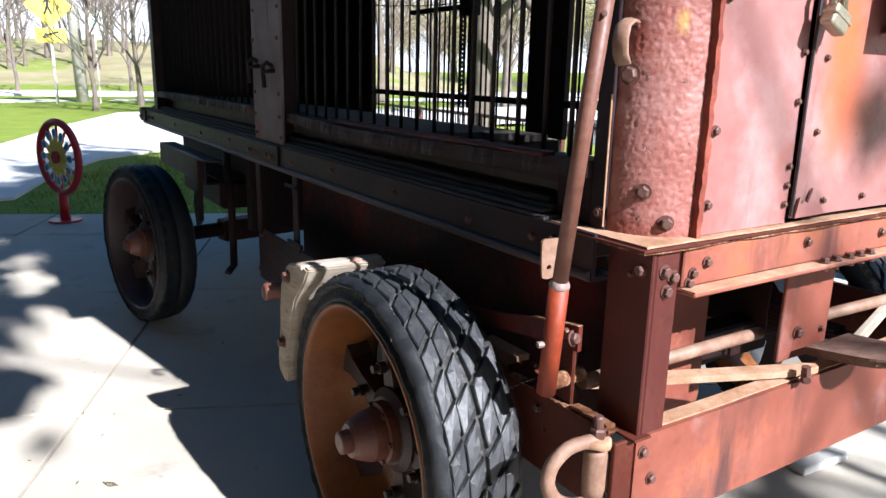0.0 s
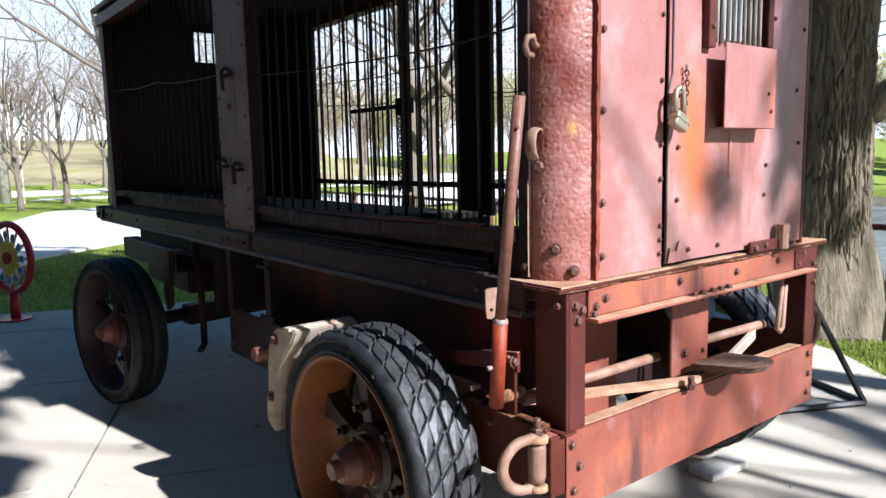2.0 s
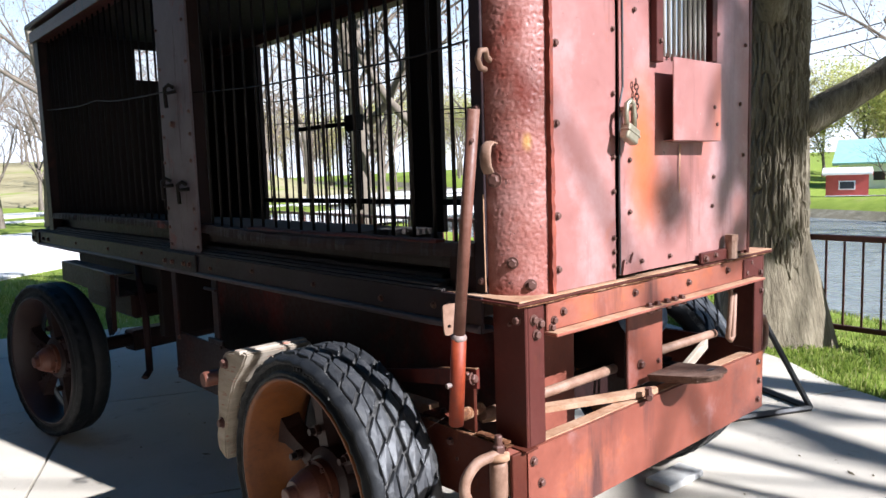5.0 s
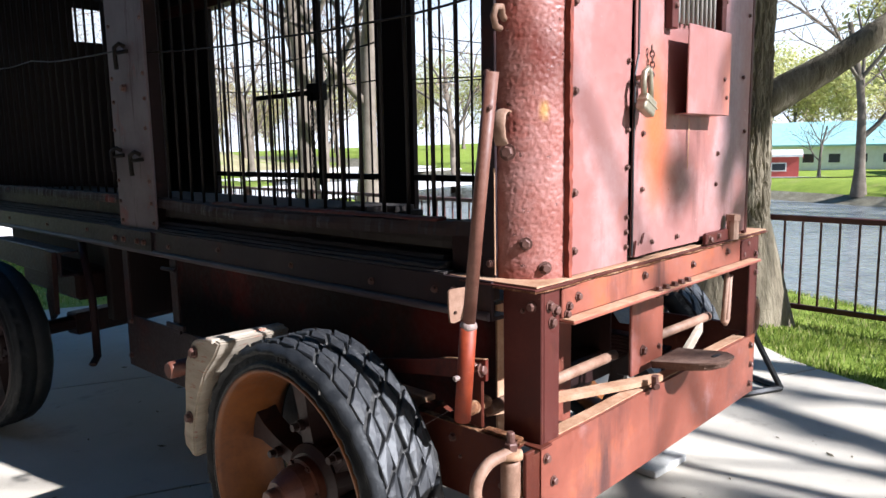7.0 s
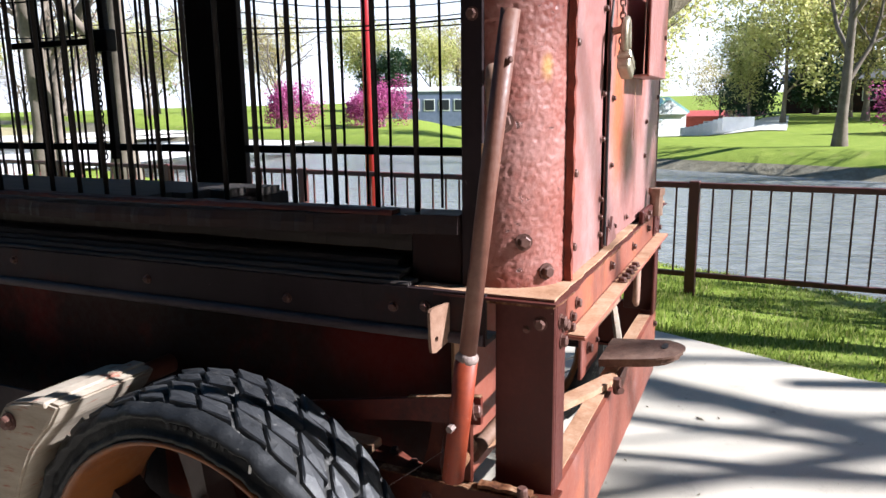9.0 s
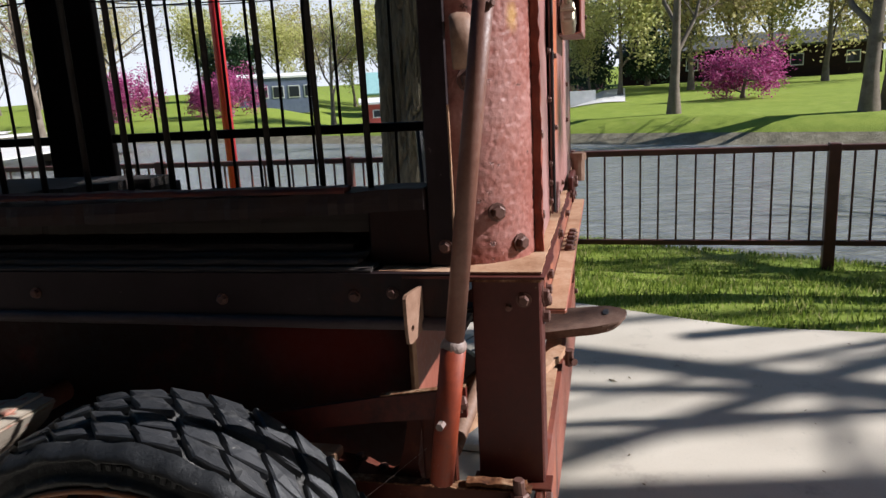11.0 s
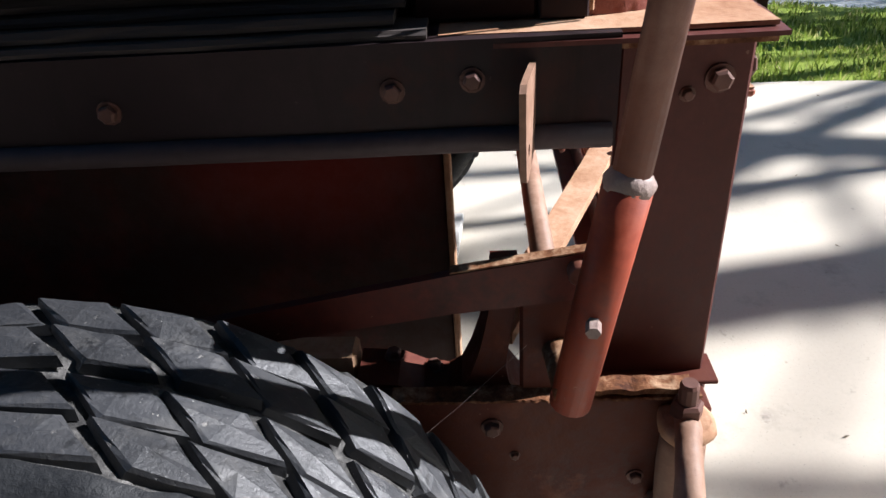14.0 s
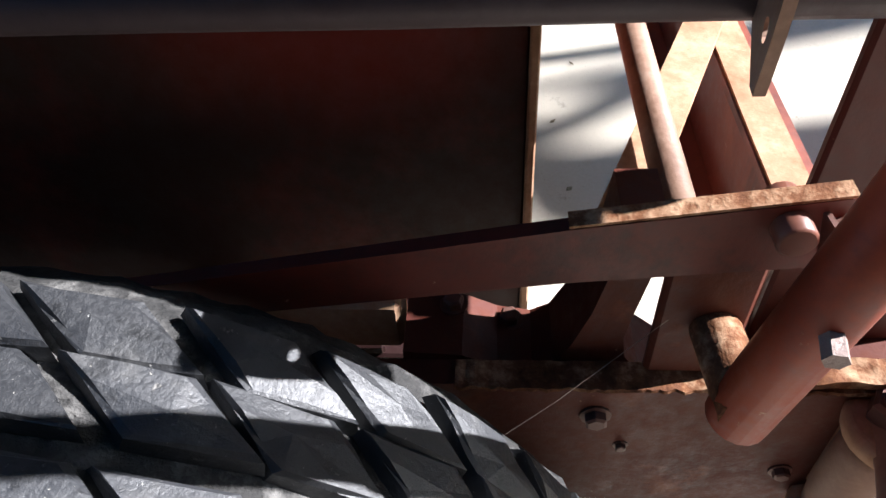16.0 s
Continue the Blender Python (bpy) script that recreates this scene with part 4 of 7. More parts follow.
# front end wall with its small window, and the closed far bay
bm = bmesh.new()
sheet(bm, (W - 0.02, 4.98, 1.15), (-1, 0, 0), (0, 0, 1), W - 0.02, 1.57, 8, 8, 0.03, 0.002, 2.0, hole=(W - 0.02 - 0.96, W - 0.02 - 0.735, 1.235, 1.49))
part("front_wall", bm, M_INSIDE, wagon, "front wall with a small window, darkened for interior shade")
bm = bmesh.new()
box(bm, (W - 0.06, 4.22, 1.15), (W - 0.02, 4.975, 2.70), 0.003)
part("side_panel", bm, M_INSIDE, wagon, "boarded side panel, darkened for interior shade")
bm = one((-0.01, 4.9, 1.15), (0.06, 5.02, 2.70), 0.004)
part("front_post", bm, M_DARKRED, wagon)
for x0, x1 in ((-0.03, 0.08), (W - 0.08, W + 0.03)):
    bm = bmesh.new()
    box(bm, (x0, 0.16, 2.62), (x1, 5.04, 2.705), 0.004)
    part("top_rail", bm, M_RED, wagon, "red top rail of the cage")
bm = bmesh.new()
box(bm, (-0.055, -0.045, 2.725), (W + 0.055, 5.06, 2.762), 0.012, seg=2)
part("roof", bm, M_RED, wagon, "flat red steel roof with a folded edge")
bm = bmesh.new()
box(bm, (0.02, 0.02, 2.706), (W - 0.02, 5.0, 2.724), 0.0)
part("roof_lining", bm, M_INSIDE, wagon)

# cage bars
def bars(x, y0, y1, step, z0, z1, r, jit):
    y = y0
    i = 0
    while y < y1:
        j = jit * noise.noise(Vector((y * 3.1, x * 7, 0)))
        k = jit * noise.noise(Vector((y * 5.7, x * 3, 4)))
        bm = sweep(bmesh.new(), [(x, y + j, z0), (x + k * 0.4, y + j * 0.6 + k * 0.5, (z0 + z1) / 2), (x, y, z1)], r, 8)
        part("bar", bm, M_BAR, wagon, smooth=True)
        y += step
        i += 1
bars(0.045, 0.33, 2.15, 0.104, 1.285, 2.63, 0.0066, 0.02)
bars(0.045, 2.60, 4.90, 0.112, 1.285, 2.63, 0.0066, 0.02)
bars(W - 0.05, 0.33, 1.93, 0.118, 1.095, 2.63, 0.0066, 0.02)
bars(W - 0.05, 2.34, 4.2, 0.118, 1.095, 2.63, 0.0066, 0.02)
bars(W - 0.10, 2.55, 3.3, 0.12, 1.105, 2.63, 0.007, 0.03)
# far side bottom rail and sill
for y0, y1 in ((0.24, 1.95), (2.27, 4.22)):
    bm = one((W - 0.075, y0, 1.322), (W - 0.03, y1, 1.358), 0.004)
    part("far_rail", bm, M_BAR, wagon, "black bottom rail of the far bars")
# wires, latch and chain on the bars
def wire(pts, r=0.004, name="wire"):
    out = []
    for a, b in zip(pts, pts[1:]):
        for i in range(8):
            t = i / 8
            p = Vector(a).lerp(Vector(b), t)
            p.z -= 0.03 * 4 * t * (1 - t) * (Vector(b) - Vector(a)).length / 2
            p.z += 0.012 * noise.noise(Vector((p.y * 2.2, 0, r * 900)))
            out.append(p)
    out.append(Vector(pts[-1]))
    part(name, sweep(bmesh.new(), out, r, 6), M_BAR, wagon, smooth=True)
wire([(0.02, 4.9, 2.11), (0.02, 3.7, 2.06), (-0.03, 2.4, 1.985), (0.015, 2.1, 1.955), (0.02, 1.2, 1.915), (0.0, 0.2, 1.90)], 0.0038, "cable")
wire([(W - 0.04, 4.2, 2.16), (W - 0.04, 2.3, 2.15)], 0.005)
wire([(W - 0.04, 4.2, 1.98), (W - 0.04, 2.3, 1.93), (W - 0.04, 0.24, 1.90)], 0.004)
wire([(W - 0.04, 1.95, 1.885), (W - 0.04, 0.24, 1.875)], 0.003)
bm = one((W - 0.13, 2.75, 1.87), (W - 0.09, 3.5, 1.90), 0.004)
part("latch_bar", bm, M_BAR, wagon, "black latch bar of the cage door")
bm = bmesh.new()
box(bm, (W - 0.15, 2.72, 1.83), (W - 0.08, 2.86, 1.94), 0.006)
box(bm, (W - 0.12, 2.76, 1.28), (W - 0.09, 2.80, 2.63), 0.004)
part("latch_box", bm, M_BAR, wagon)


def chain_mesh(link=0.034, r=0.0036):
    bm = bmesh.new()
    ring = []
    n = 14
    for i in range(n + 1):
        a = 2 * math.pi * i / n
        ring.append((0.42 * link * math.cos(a) * 0.7, 0, link * 0.5 * math.sin(a)))
    sweep(bm, ring, r, 6, caps=False)
    me = bpy.data.meshes.new("link")
    bm.to_mesh(me)
    bm.free()
    for p in me.polygons:
        p.use_smooth = True
    return me


def chain(name, label, top, n, link, r, material, sway=0.0):
    c = thing(name, label, "chain", top)
    me = chain_mesh(link, r)
    me.materials.append(material)
    for i in range(n):
        part_me("link", me, None, c, loc=Matrix.Translation((sway * math.sin(i * 0.5), 0, -link * 0.74 * i)) @ pose(0, 0, 0, 0, 8 * math.sin(i), 90 * (i % 2) + 20))
    return c
chain("hanging_chain", "dark iron chain hanging from the cage latch", (W - 0.16, 2.79, 1.86), 22, 0.036, 0.004, M_BAR)
chain("short_chain", "short rusty chain hanging on the rear door", (0.548, -0.010, 1.79), 9, 0.021, 0.0026, M_BOLT, 0.006)

# padlock on its hasp
lock = thing("padlock", "old pale brass padlock hanging on the rear door", "padlock", (0.478, -0.034, 1.625))
bm = bmesh.new()
box(bm, (-0.034, -0.017, -0.032), (0.034, 0.015, 0.020), 0.008, m=pose(0, 0, 0, 0, 24, 0), seg=3)
box(bm, (-0.036, -0.019, -0.006), (0.036, 0.016, 0.002), 0.002, m=pose(0, 0, 0, 0, 24, 0))
part("lock_body", bm, M_BRASS, lock)
bm = sweep(bmesh.new(), [(-0.018, 0, 0.015), (-0.024, 0, 0.06), (-0.018, 0, 0.088), (0, 0, 0.10), (0.016, 0, 0.088), (0.020, 0, 0.06), (0.024, 0, 0.012)], 0.0088, 10)
part("shackle", bm, M_BRASS, lock, smooth=True)
bm = bmesh.new()
sweep(bm, [(0.478, 0.004, 1.70), (0.478, -0.03, 1.705), (0.495, -0.035, 1.722), (0.512, -0.03, 1.705), (0.512, 0.004, 1.70)], 0.007, 8)
part("hasp_staple", bm, M_PIPE, wagon, "rusty hasp staple", smooth=True)

def lumpy(bm, amp, f, seed=0.0):
    """Forged or rusted unevenness."""
    for v in bm.verts:
        v.co += Vector((noise.noise(v.co * f + Vector((seed, 0, 0))), noise.noise(v.co * f + Vector((0, seed, 7))), noise.noise(v.co * f + Vector((3, 0, seed))))) * amp
    return bm


# brake lever: thick lower tube, weld collar, slim upper pipe
bm = sweep(bmesh.new(), [(-0.1145, 0.178, 0.778), (-0.130, 0.139, 1.046)], 0.0225, 18)
part("lever_tube", bm, M_TUBE, wagon, "orange-red lower lever tube", smooth=True)
bm = sweep(bmesh.new(), [(-0.1297, 0.1398, 1.041), (-0.130, 0.139, 1.045), (-0.130, 0.1385, 1.049), (-0.130, 0.138, 1.054), (-0.130, 0.1372, 1.059)], [0.0215, 0.0230, 0.0226, 0.0200, 0.0165], 24)
for v in bm.verts:
    v.co += Vector((v.co.x + 0.130, v.co.y - 0.139, 0)) * 0.09 * noise.noise(v.co * 90)
    v.co.z += 0.0025 * noise.noise(v.co * 70)
part("weld_bead", bm, M_WELD, wagon, "pale lumpy weld", smooth=True)
bm = sweep(bmesh.new(), [(-0.130, 0.138, 1.048), (-0.1305, 0.097, 1.37), (-0.129, 0.054, 1.685)], [0.0172, 0.0172, 0.0172], 16)
part("lever_pipe", bm, M_LEVER, wagon, "long tan brake lever pipe", smooth=True)
bolt(wagon, (-0.142, 0.051, 1.60), (-0.6, -0.7, 0), 0.005)
bm = sweep(bmesh.new(), [(-0.158, 0.166, 0.905), (-0.11, 0.158, 0.909)], 0.0075, 6)
part("lever_pin", bm, M_WELD, wagon, "pale lever pin")
bm = sweep(bmesh.new(), [(-0.125, 0.178, 0.797), (-0.06, 0.183, 0.797), (0.0, 0.188, 0.797)], 0.019, 14)
part("lever_shaft", lumpy(bm, 0.0015, 40), M_FLAKE, wagon, "rusty cross shaft of the lever", smooth=True)
bm = bmesh.new()
box(bm, (-0.052, 0.160, 0.738), (-0.041, 0.228, 0.905), 0.004)
part("shaft_bracket", bm, M_BROWN, wagon, "rusty shaft bracket")
# link bar to the brake
bm = bmesh.new()
prism(bm, [(0.135, 0.882), (0.135, 0.940), (0.30, 0.914), (0.80, 0.818), (0.80, 0.786), (0.30, 0.864)], "x", -0.067, -0.055)
part("brake_link", bm, M_LINK, wagon, "flat red brake link bar")
bm = bmesh.new()
sheet(bm, (-0.068, 0.136, 0.9415), (0, 1, -0.157), (1, 0, 0), 0.165, 0.014, 10, 2, 0.002, 0.0015, 2.0)
part("link_rust", bm, M_FLAKE, wagon)
bm = sweep(bmesh.new(), [(-0.083, 0.168, 0.918), (-0.081, 0.168, 0.918), (-0.04, 0.168, 0.918)], [0.0105, 0.0125, 0.0125], 16)
part("link_pin", bm, M_HUB, wagon, "link pin", smooth=True)
bolt(wagon, (-0.072, 0.148, 0.912), (0.2, -1, 0.2), 0.014)
# small plate standing out from the rail
bm = bmesh.new()
hole = [(-0.090 + 0.006 * math.cos(2 * math.pi * i / 12), 1.062 + 0.006 * math.sin(2 * math.pi * i / 12)) for i in range(12)]
rim_ = [(-0.044, 1.066), (-0.043, 1.10), (-0.043, 1.128), (-0.075, 1.129), (-0.104, 1.128), (-0.110, 1.122), (-0.109, 1.07), (-0.107, 1.050), (-0.105, 1.037), (-0.092, 1.034), (-0.070, 1.040), (-0.046, 1.047)]
for y in (0.212, 0.218):
    a = [bm.verts.new((p[0], y - 0.2 * (p[0] + 0.045), p[1])) for p in hole]
    b = [bm.verts.new((p[0], y - 0.2 * (p[0] + 0.045), p[1])) for p in rim_]
    for k in range(12):
        bm.faces.new((a[k], a[(k + 1) % 12], b[(k + 1) % 12], b[k]))
    if y < 0.215:
        a0, b0 = a, b
for k in range(12):
    bm.faces.new((a0[k], a0[(k + 1) % 12], a[(k + 1) % 12], a[k]))
    bm.faces.new((b0[k], b0[(k + 1) % 12], b[(k + 1) % 12], b[k]))
bmesh.ops.recalc_face_normals(bm, faces=bm.faces)
part("lug_plate", bm, M_PIPE, wagon, "worn grey-pink lug plate with a hole")

# tie-down shackle on the corner: a sleeve, a forged bow with flattened eyes, a bolt through both
SX, SY = -0.083, 0.040
bm = sweep(bmesh.new(), [(SX, SY, 0.578), (SX, SY, 0.60), (SX, SY, 0.645), (SX, SY, 0.68), (SX, SY, 0.698)], [0.024, 0.026, 0.027, 0.026, 0.024], 18)
part("shackle_tube", lumpy(bm, 0.002, 30), M_PIPE, wagon, "rusty shackle sleeve", smooth=True)
bm = sweep(bmesh.new(), [(-0.055, 0.042, z) for z in (0.585, 0.69)], 0.018, 10)
part("sleeve_weld", lumpy(bm, 0.004, 40), M_RUST, wagon, "rusty weld behind the sleeve", smooth=True)
bow = [(SX + 0.012, SY, 0.713), (SX - 0.018, SY + 0.002, 0.713)] + [(SX - 0.035 - 0.080 * math.sin(math.pi * i / 14), SY + 0.006 + 0.016 * math.sin(math.pi * i / 14), 0.638 + 0.075 * math.cos(math.pi * i / 14)) for i in range(15)] + [(SX - 0.015, SY + 0.002, 0.562), (SX + 0.012, SY, 0.562)]
rad = [0.016, 0.017] + [0.0145 + 0.0025 * math.sin(math.pi * i / 14) for i in range(15)] + [0.017, 0.016]
part("shackle_bow", lumpy(sweep(bmesh.new(), bow, rad, 14), 0.0016, 35, 4.0), M_PIPE, wagon, "bent iron shackle bow", smooth=True)
for z, h_ in ((0.700, 0.020), (0.553, 0.020)):
    bm = sweep(bmesh.new(), [(SX, SY, z), (SX, SY, z + 0.003), (SX, SY, z + h_ - 0.003), (SX, SY, z + h_)], [0.028, 0.033, 0.033, 0.028], 18)
    part("shackle_eye", lumpy(bm, 0.0035, 38, z), M_RUST, wagon, "flattened rusty eye", smooth=True)
bm = sweep(bmesh.new(), [(SX + 0.004, SY, 0.719), (SX + 0.004, SY, 0.723), (SX + 0.004, SY, 0.738), (SX + 0.004, SY, 0.742)], [0.017, 0.0185, 0.0185, 0.015], 6)
sweep(bm, [(SX + 0.004, SY, 0.742), (SX + 0.003, SY + 0.001, 0.766), (SX + 0.003, SY + 0.001, 0.770)], [0.0115, 0.0112, 0.009], 12)
part("shackle_bolt", bm, M_BOLT, wagon, "bolt end with its nut")
bm = sheet(bmesh.new(), (-0.066, 0.03, 0.7395), (0.0, 1, 0.0), (1, 0, 0), 0.115, 0.026, 24, 5, 0.007, 0.006, 8.0)
part("rust_scale", lumpy(bm, 0.0035, 55, 2.0), M_FLAKE, wagon, "flaking rust scale on the flange")

# hardware inside the rear frame
bm = one((0.655, 0.095, 0.72), (0.885, 0.107, 1.035), 0.003)
part("hanger_plate", bm, M_SILL, wagon, "pinkish hanger plate")
for x in (0.68, 0.72, 0.76, 0.80, 0.84):
    bolt(wagon, (x, 0.092, 1.008), NY, 0.011)
bolt(wagon, (0.73, 0.094, 0.80), NY, 0.014)
bolt(wagon, (0.85, 0.094, 0.79), NY, 0.008)
bm = sweep(bmesh.new(), [(0.0, 0.181, 0.777), (0.69, 0.181, 0.777), (0.70, 0.181, 0.777)], [0.018, 0.018, 0.011], 14)
part("tow_rod", bm, M_PIPE, wagon, "tan steel rod", smooth=True)
bm = sweep(bmesh.new(), [(0.86, 0.125, 0.812), (1.33, 0.12, 0.806), (1.342, 0.12, 0.806)], [0.018, 0.018, 0.011], 14)
part("tow_rod", bm, M_PIPE, wagon, "tan steel rod", smooth=True)
bm = bmesh.new()
prism(bm, [(0.05, 0.232), (0.53, 0.036), (0.62, 0.004), (0.685, -0.006), (0.70, 0.012), (0.67, 0.034), (0.555, 0.078), (0.066, 0.276)], "z", 0.724, 0.742)
part("flat_bar", bm, M_RUST, wagon, "sandy rusted flat bar lying on the sill")
p0, p1 = Vector((0.93, 0.035, 0.748)), Vector((1.25, 0.114, 0.778))
bm = box(bmesh.new(), (-0.021, -0.010, 0.0), (0.021, 0.010, (p1 - p0).length), 0.003, m=Matrix.Translation(p0) @ (p1 - p0).to_track_quat("Z", "X").to_matrix().to_4x4())
part("wood_brace", bm, M_WOOD, wagon, "pale weathered wood brace")
# tongue of laminated board that sticks out over the sill
bm = bmesh.new()
for k in range(4):
    out = [(0.905 + 0.012 * k, 0.06), (0.735 - 0.004 * k, 0.06)]
    for i in range(19):
        a = math.pi + math.pi * i / 18
        rr = 1 + 0.07 * noise.noise(Vector((math.cos(a) * 4, math.sin(a) * 4, k * 4.0)))
        out.append((0.823 + (0.088 + 0.004 * k) * rr * math.cos(a), -0.070 + (0.094 + 0.005 * k) * rr * math.sin(a)))
    prism(bm, out, "z", 0.0072 * k, 0.0072 * k + 0.0064)
for v in bm.verts:
    v.co.z += 0.7425 + 0.13 * (0.06 - v.co.y) + 0.002 * noise.noise(v.co * 30)
part("buffer_pad", bm, M_PAD, wagon, "frayed brown laminated board tongue")
# Flat black disc stands in for the dark inside the slot.
bm = prism(bmesh.new(), [(0.845 + 0.026 * math.cos(2 * math.pi * i / 14), -0.118 + 0.010 * math.sin(2 * math.pi * i / 14)) for i in range(14)], "z", 0.0, 0.0015)
for v in bm.verts:
    v.co.z += 0.7722 + 0.13 * (0.06 - v.co.y)
part("pad_hole", bm, M_BLACK, wagon)
bm = bmesh.new()
sweep(bm, [(0.6, -0.02, 0.765), (0.605, -0.02, 0.72)], 0.012, 7)
sweep(bm, [(0.585, -0.035, 0.735), (0.63, -0.01, 0.73)], 0.010, 7)
part("rod_clamp", bm, M_BOLT, wagon)
bm = sweep(bmesh.new(), [(1.335, 0.07, 1.03), (1.34, 0.05, 0.98), (1.325, 0.05, 0.86), (1.315, 0.05, 0.80), (1.34, 0.05, 0.785), (1.36, 0.05, 0.80), (1.37, 0.05, 0.98)], 0.011, 8)
part("hanging_strap", bm, M_PIPE, wagon, "bent strap hanging in the frame", smooth=True)
bm = sweep(bmesh.new(), [(W + 0.004, 0.03, 0.86), (W + 0.05, 0.02, 0.85), (W + 0.075, 0.02, 0.80), (W + 0.07, 0.02, 0.73), (W + 0.04, 0.025, 0.69), (W + 0.004, 0.03, 0.69)], 0.012, 8)
part("side_handle", bm, M_PIPE, wagon, "bent rod handle", smooth=True)
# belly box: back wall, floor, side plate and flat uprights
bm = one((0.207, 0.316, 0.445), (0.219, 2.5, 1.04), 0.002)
part("belly_panel", bm, M_BELLY, wagon, "red belly panel with its shade in the colour")
# Sandy colour paints in the sunlight that catches this edge.
part("panel_edge", one((0.196, 0.306, 0.445), (0.230, 0.3156, 1.04), 0.002), M_RUST, wagon, "bare belly panel edge, sunlight painted in sandy colour")
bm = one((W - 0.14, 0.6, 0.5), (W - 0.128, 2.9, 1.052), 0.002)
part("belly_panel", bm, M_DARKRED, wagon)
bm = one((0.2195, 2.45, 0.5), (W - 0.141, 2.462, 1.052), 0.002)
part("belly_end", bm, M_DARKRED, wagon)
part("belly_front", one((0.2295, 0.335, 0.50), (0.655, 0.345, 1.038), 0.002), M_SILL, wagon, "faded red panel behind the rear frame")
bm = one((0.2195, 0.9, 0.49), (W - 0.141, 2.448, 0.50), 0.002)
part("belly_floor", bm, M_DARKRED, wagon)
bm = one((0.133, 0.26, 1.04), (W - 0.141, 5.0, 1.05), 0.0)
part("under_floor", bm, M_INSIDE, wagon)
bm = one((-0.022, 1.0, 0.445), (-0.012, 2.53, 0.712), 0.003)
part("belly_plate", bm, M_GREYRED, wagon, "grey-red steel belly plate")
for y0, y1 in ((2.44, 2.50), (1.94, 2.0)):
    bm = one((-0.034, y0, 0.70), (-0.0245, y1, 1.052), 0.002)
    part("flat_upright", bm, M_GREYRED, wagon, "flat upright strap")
bm = one((-0.05, 1.88, 0.726), (-0.035, 2.04, 0.75), 0.003)
part("strap_foot", bm, M_GREYRED, wagon)
bm = one((-0.05, 1.93, 0.985), (-0.035, 2.06, 1.0), 0.003)
part("strap_tab", bm, M_GREYRED, wagon)
bolt(wagon, (-0.022, 2.5, 0.5), NX, 0.012)
bolt(wagon, (-0.022, 2.47, 0.68), NX, 0.010)
bm = bmesh.new()
sweep(bm, [(-0.02, 3.05, 1.05), (-0.05, 2.95, 0.95), (-0.06, 2.86, 0.80), (-0.065, 2.84, 0.60), (-0.07, 2.83, 0.44), (-0.13, 2.74, 0.425)], 0.02, 8, flat=0.5)
part("leg_strap", bm, M_DARKRED, wagon, "dark bent leg strap", smooth=True)
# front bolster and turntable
# Near-black plates added to stop daylight showing through the front underbody.
part("front_crossmember", one((0.06, 2.90, 0.60), (W - 0.06, 2.98, 1.038), 0.004), M_INSIDE, wagon, "added dark plate across the front underbody")
part("frame_plate", one((0.16, 2.985, 0.70), (0.172, 4.9, 1.038), 0.003), M_INSIDE, wagon, "added dark plate inside the front frame")
bm = bmesh.new()
box(bm, (-0.16, 3.0, 0.86), (-0.148, 4.15, 0.995), 0.004)
box(bm, (-0.1475, 3.0, 0.985), (-0.06, 4.15, 0.995), 0.003)
box(bm, (-0.1475, 3.0, 0.86), (-0.06, 4.15, 0.87), 0.003)
part("bolster_channel", bm, M_GREYRED, wagon, "grey-red front bolster channel")
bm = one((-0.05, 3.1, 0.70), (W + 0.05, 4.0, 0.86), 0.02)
part("bolster", bm, M_DARKRED, wagon, "front bolster, darkened for underbody shade")
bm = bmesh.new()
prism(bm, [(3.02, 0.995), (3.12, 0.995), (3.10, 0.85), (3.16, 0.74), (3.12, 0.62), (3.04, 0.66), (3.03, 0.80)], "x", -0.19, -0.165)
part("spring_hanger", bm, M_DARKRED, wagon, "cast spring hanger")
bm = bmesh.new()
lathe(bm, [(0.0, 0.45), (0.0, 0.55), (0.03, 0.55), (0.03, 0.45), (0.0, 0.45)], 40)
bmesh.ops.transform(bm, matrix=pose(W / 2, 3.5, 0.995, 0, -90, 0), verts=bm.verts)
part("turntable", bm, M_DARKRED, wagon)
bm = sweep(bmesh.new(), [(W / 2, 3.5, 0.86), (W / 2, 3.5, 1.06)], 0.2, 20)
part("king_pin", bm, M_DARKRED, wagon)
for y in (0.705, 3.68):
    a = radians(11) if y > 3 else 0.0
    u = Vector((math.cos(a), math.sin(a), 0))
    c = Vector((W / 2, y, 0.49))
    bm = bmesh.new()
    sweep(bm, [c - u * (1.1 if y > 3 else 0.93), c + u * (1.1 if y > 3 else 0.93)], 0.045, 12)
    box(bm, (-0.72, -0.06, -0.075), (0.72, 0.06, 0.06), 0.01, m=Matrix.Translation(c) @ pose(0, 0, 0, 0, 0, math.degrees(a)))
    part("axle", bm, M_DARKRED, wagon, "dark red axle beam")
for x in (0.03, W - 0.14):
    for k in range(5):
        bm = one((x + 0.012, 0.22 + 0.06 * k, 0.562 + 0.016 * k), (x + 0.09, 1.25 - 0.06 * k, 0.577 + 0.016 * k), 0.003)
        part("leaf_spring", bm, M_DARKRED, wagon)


# ---- wheels ----
R, TW = 0.472, 0.27


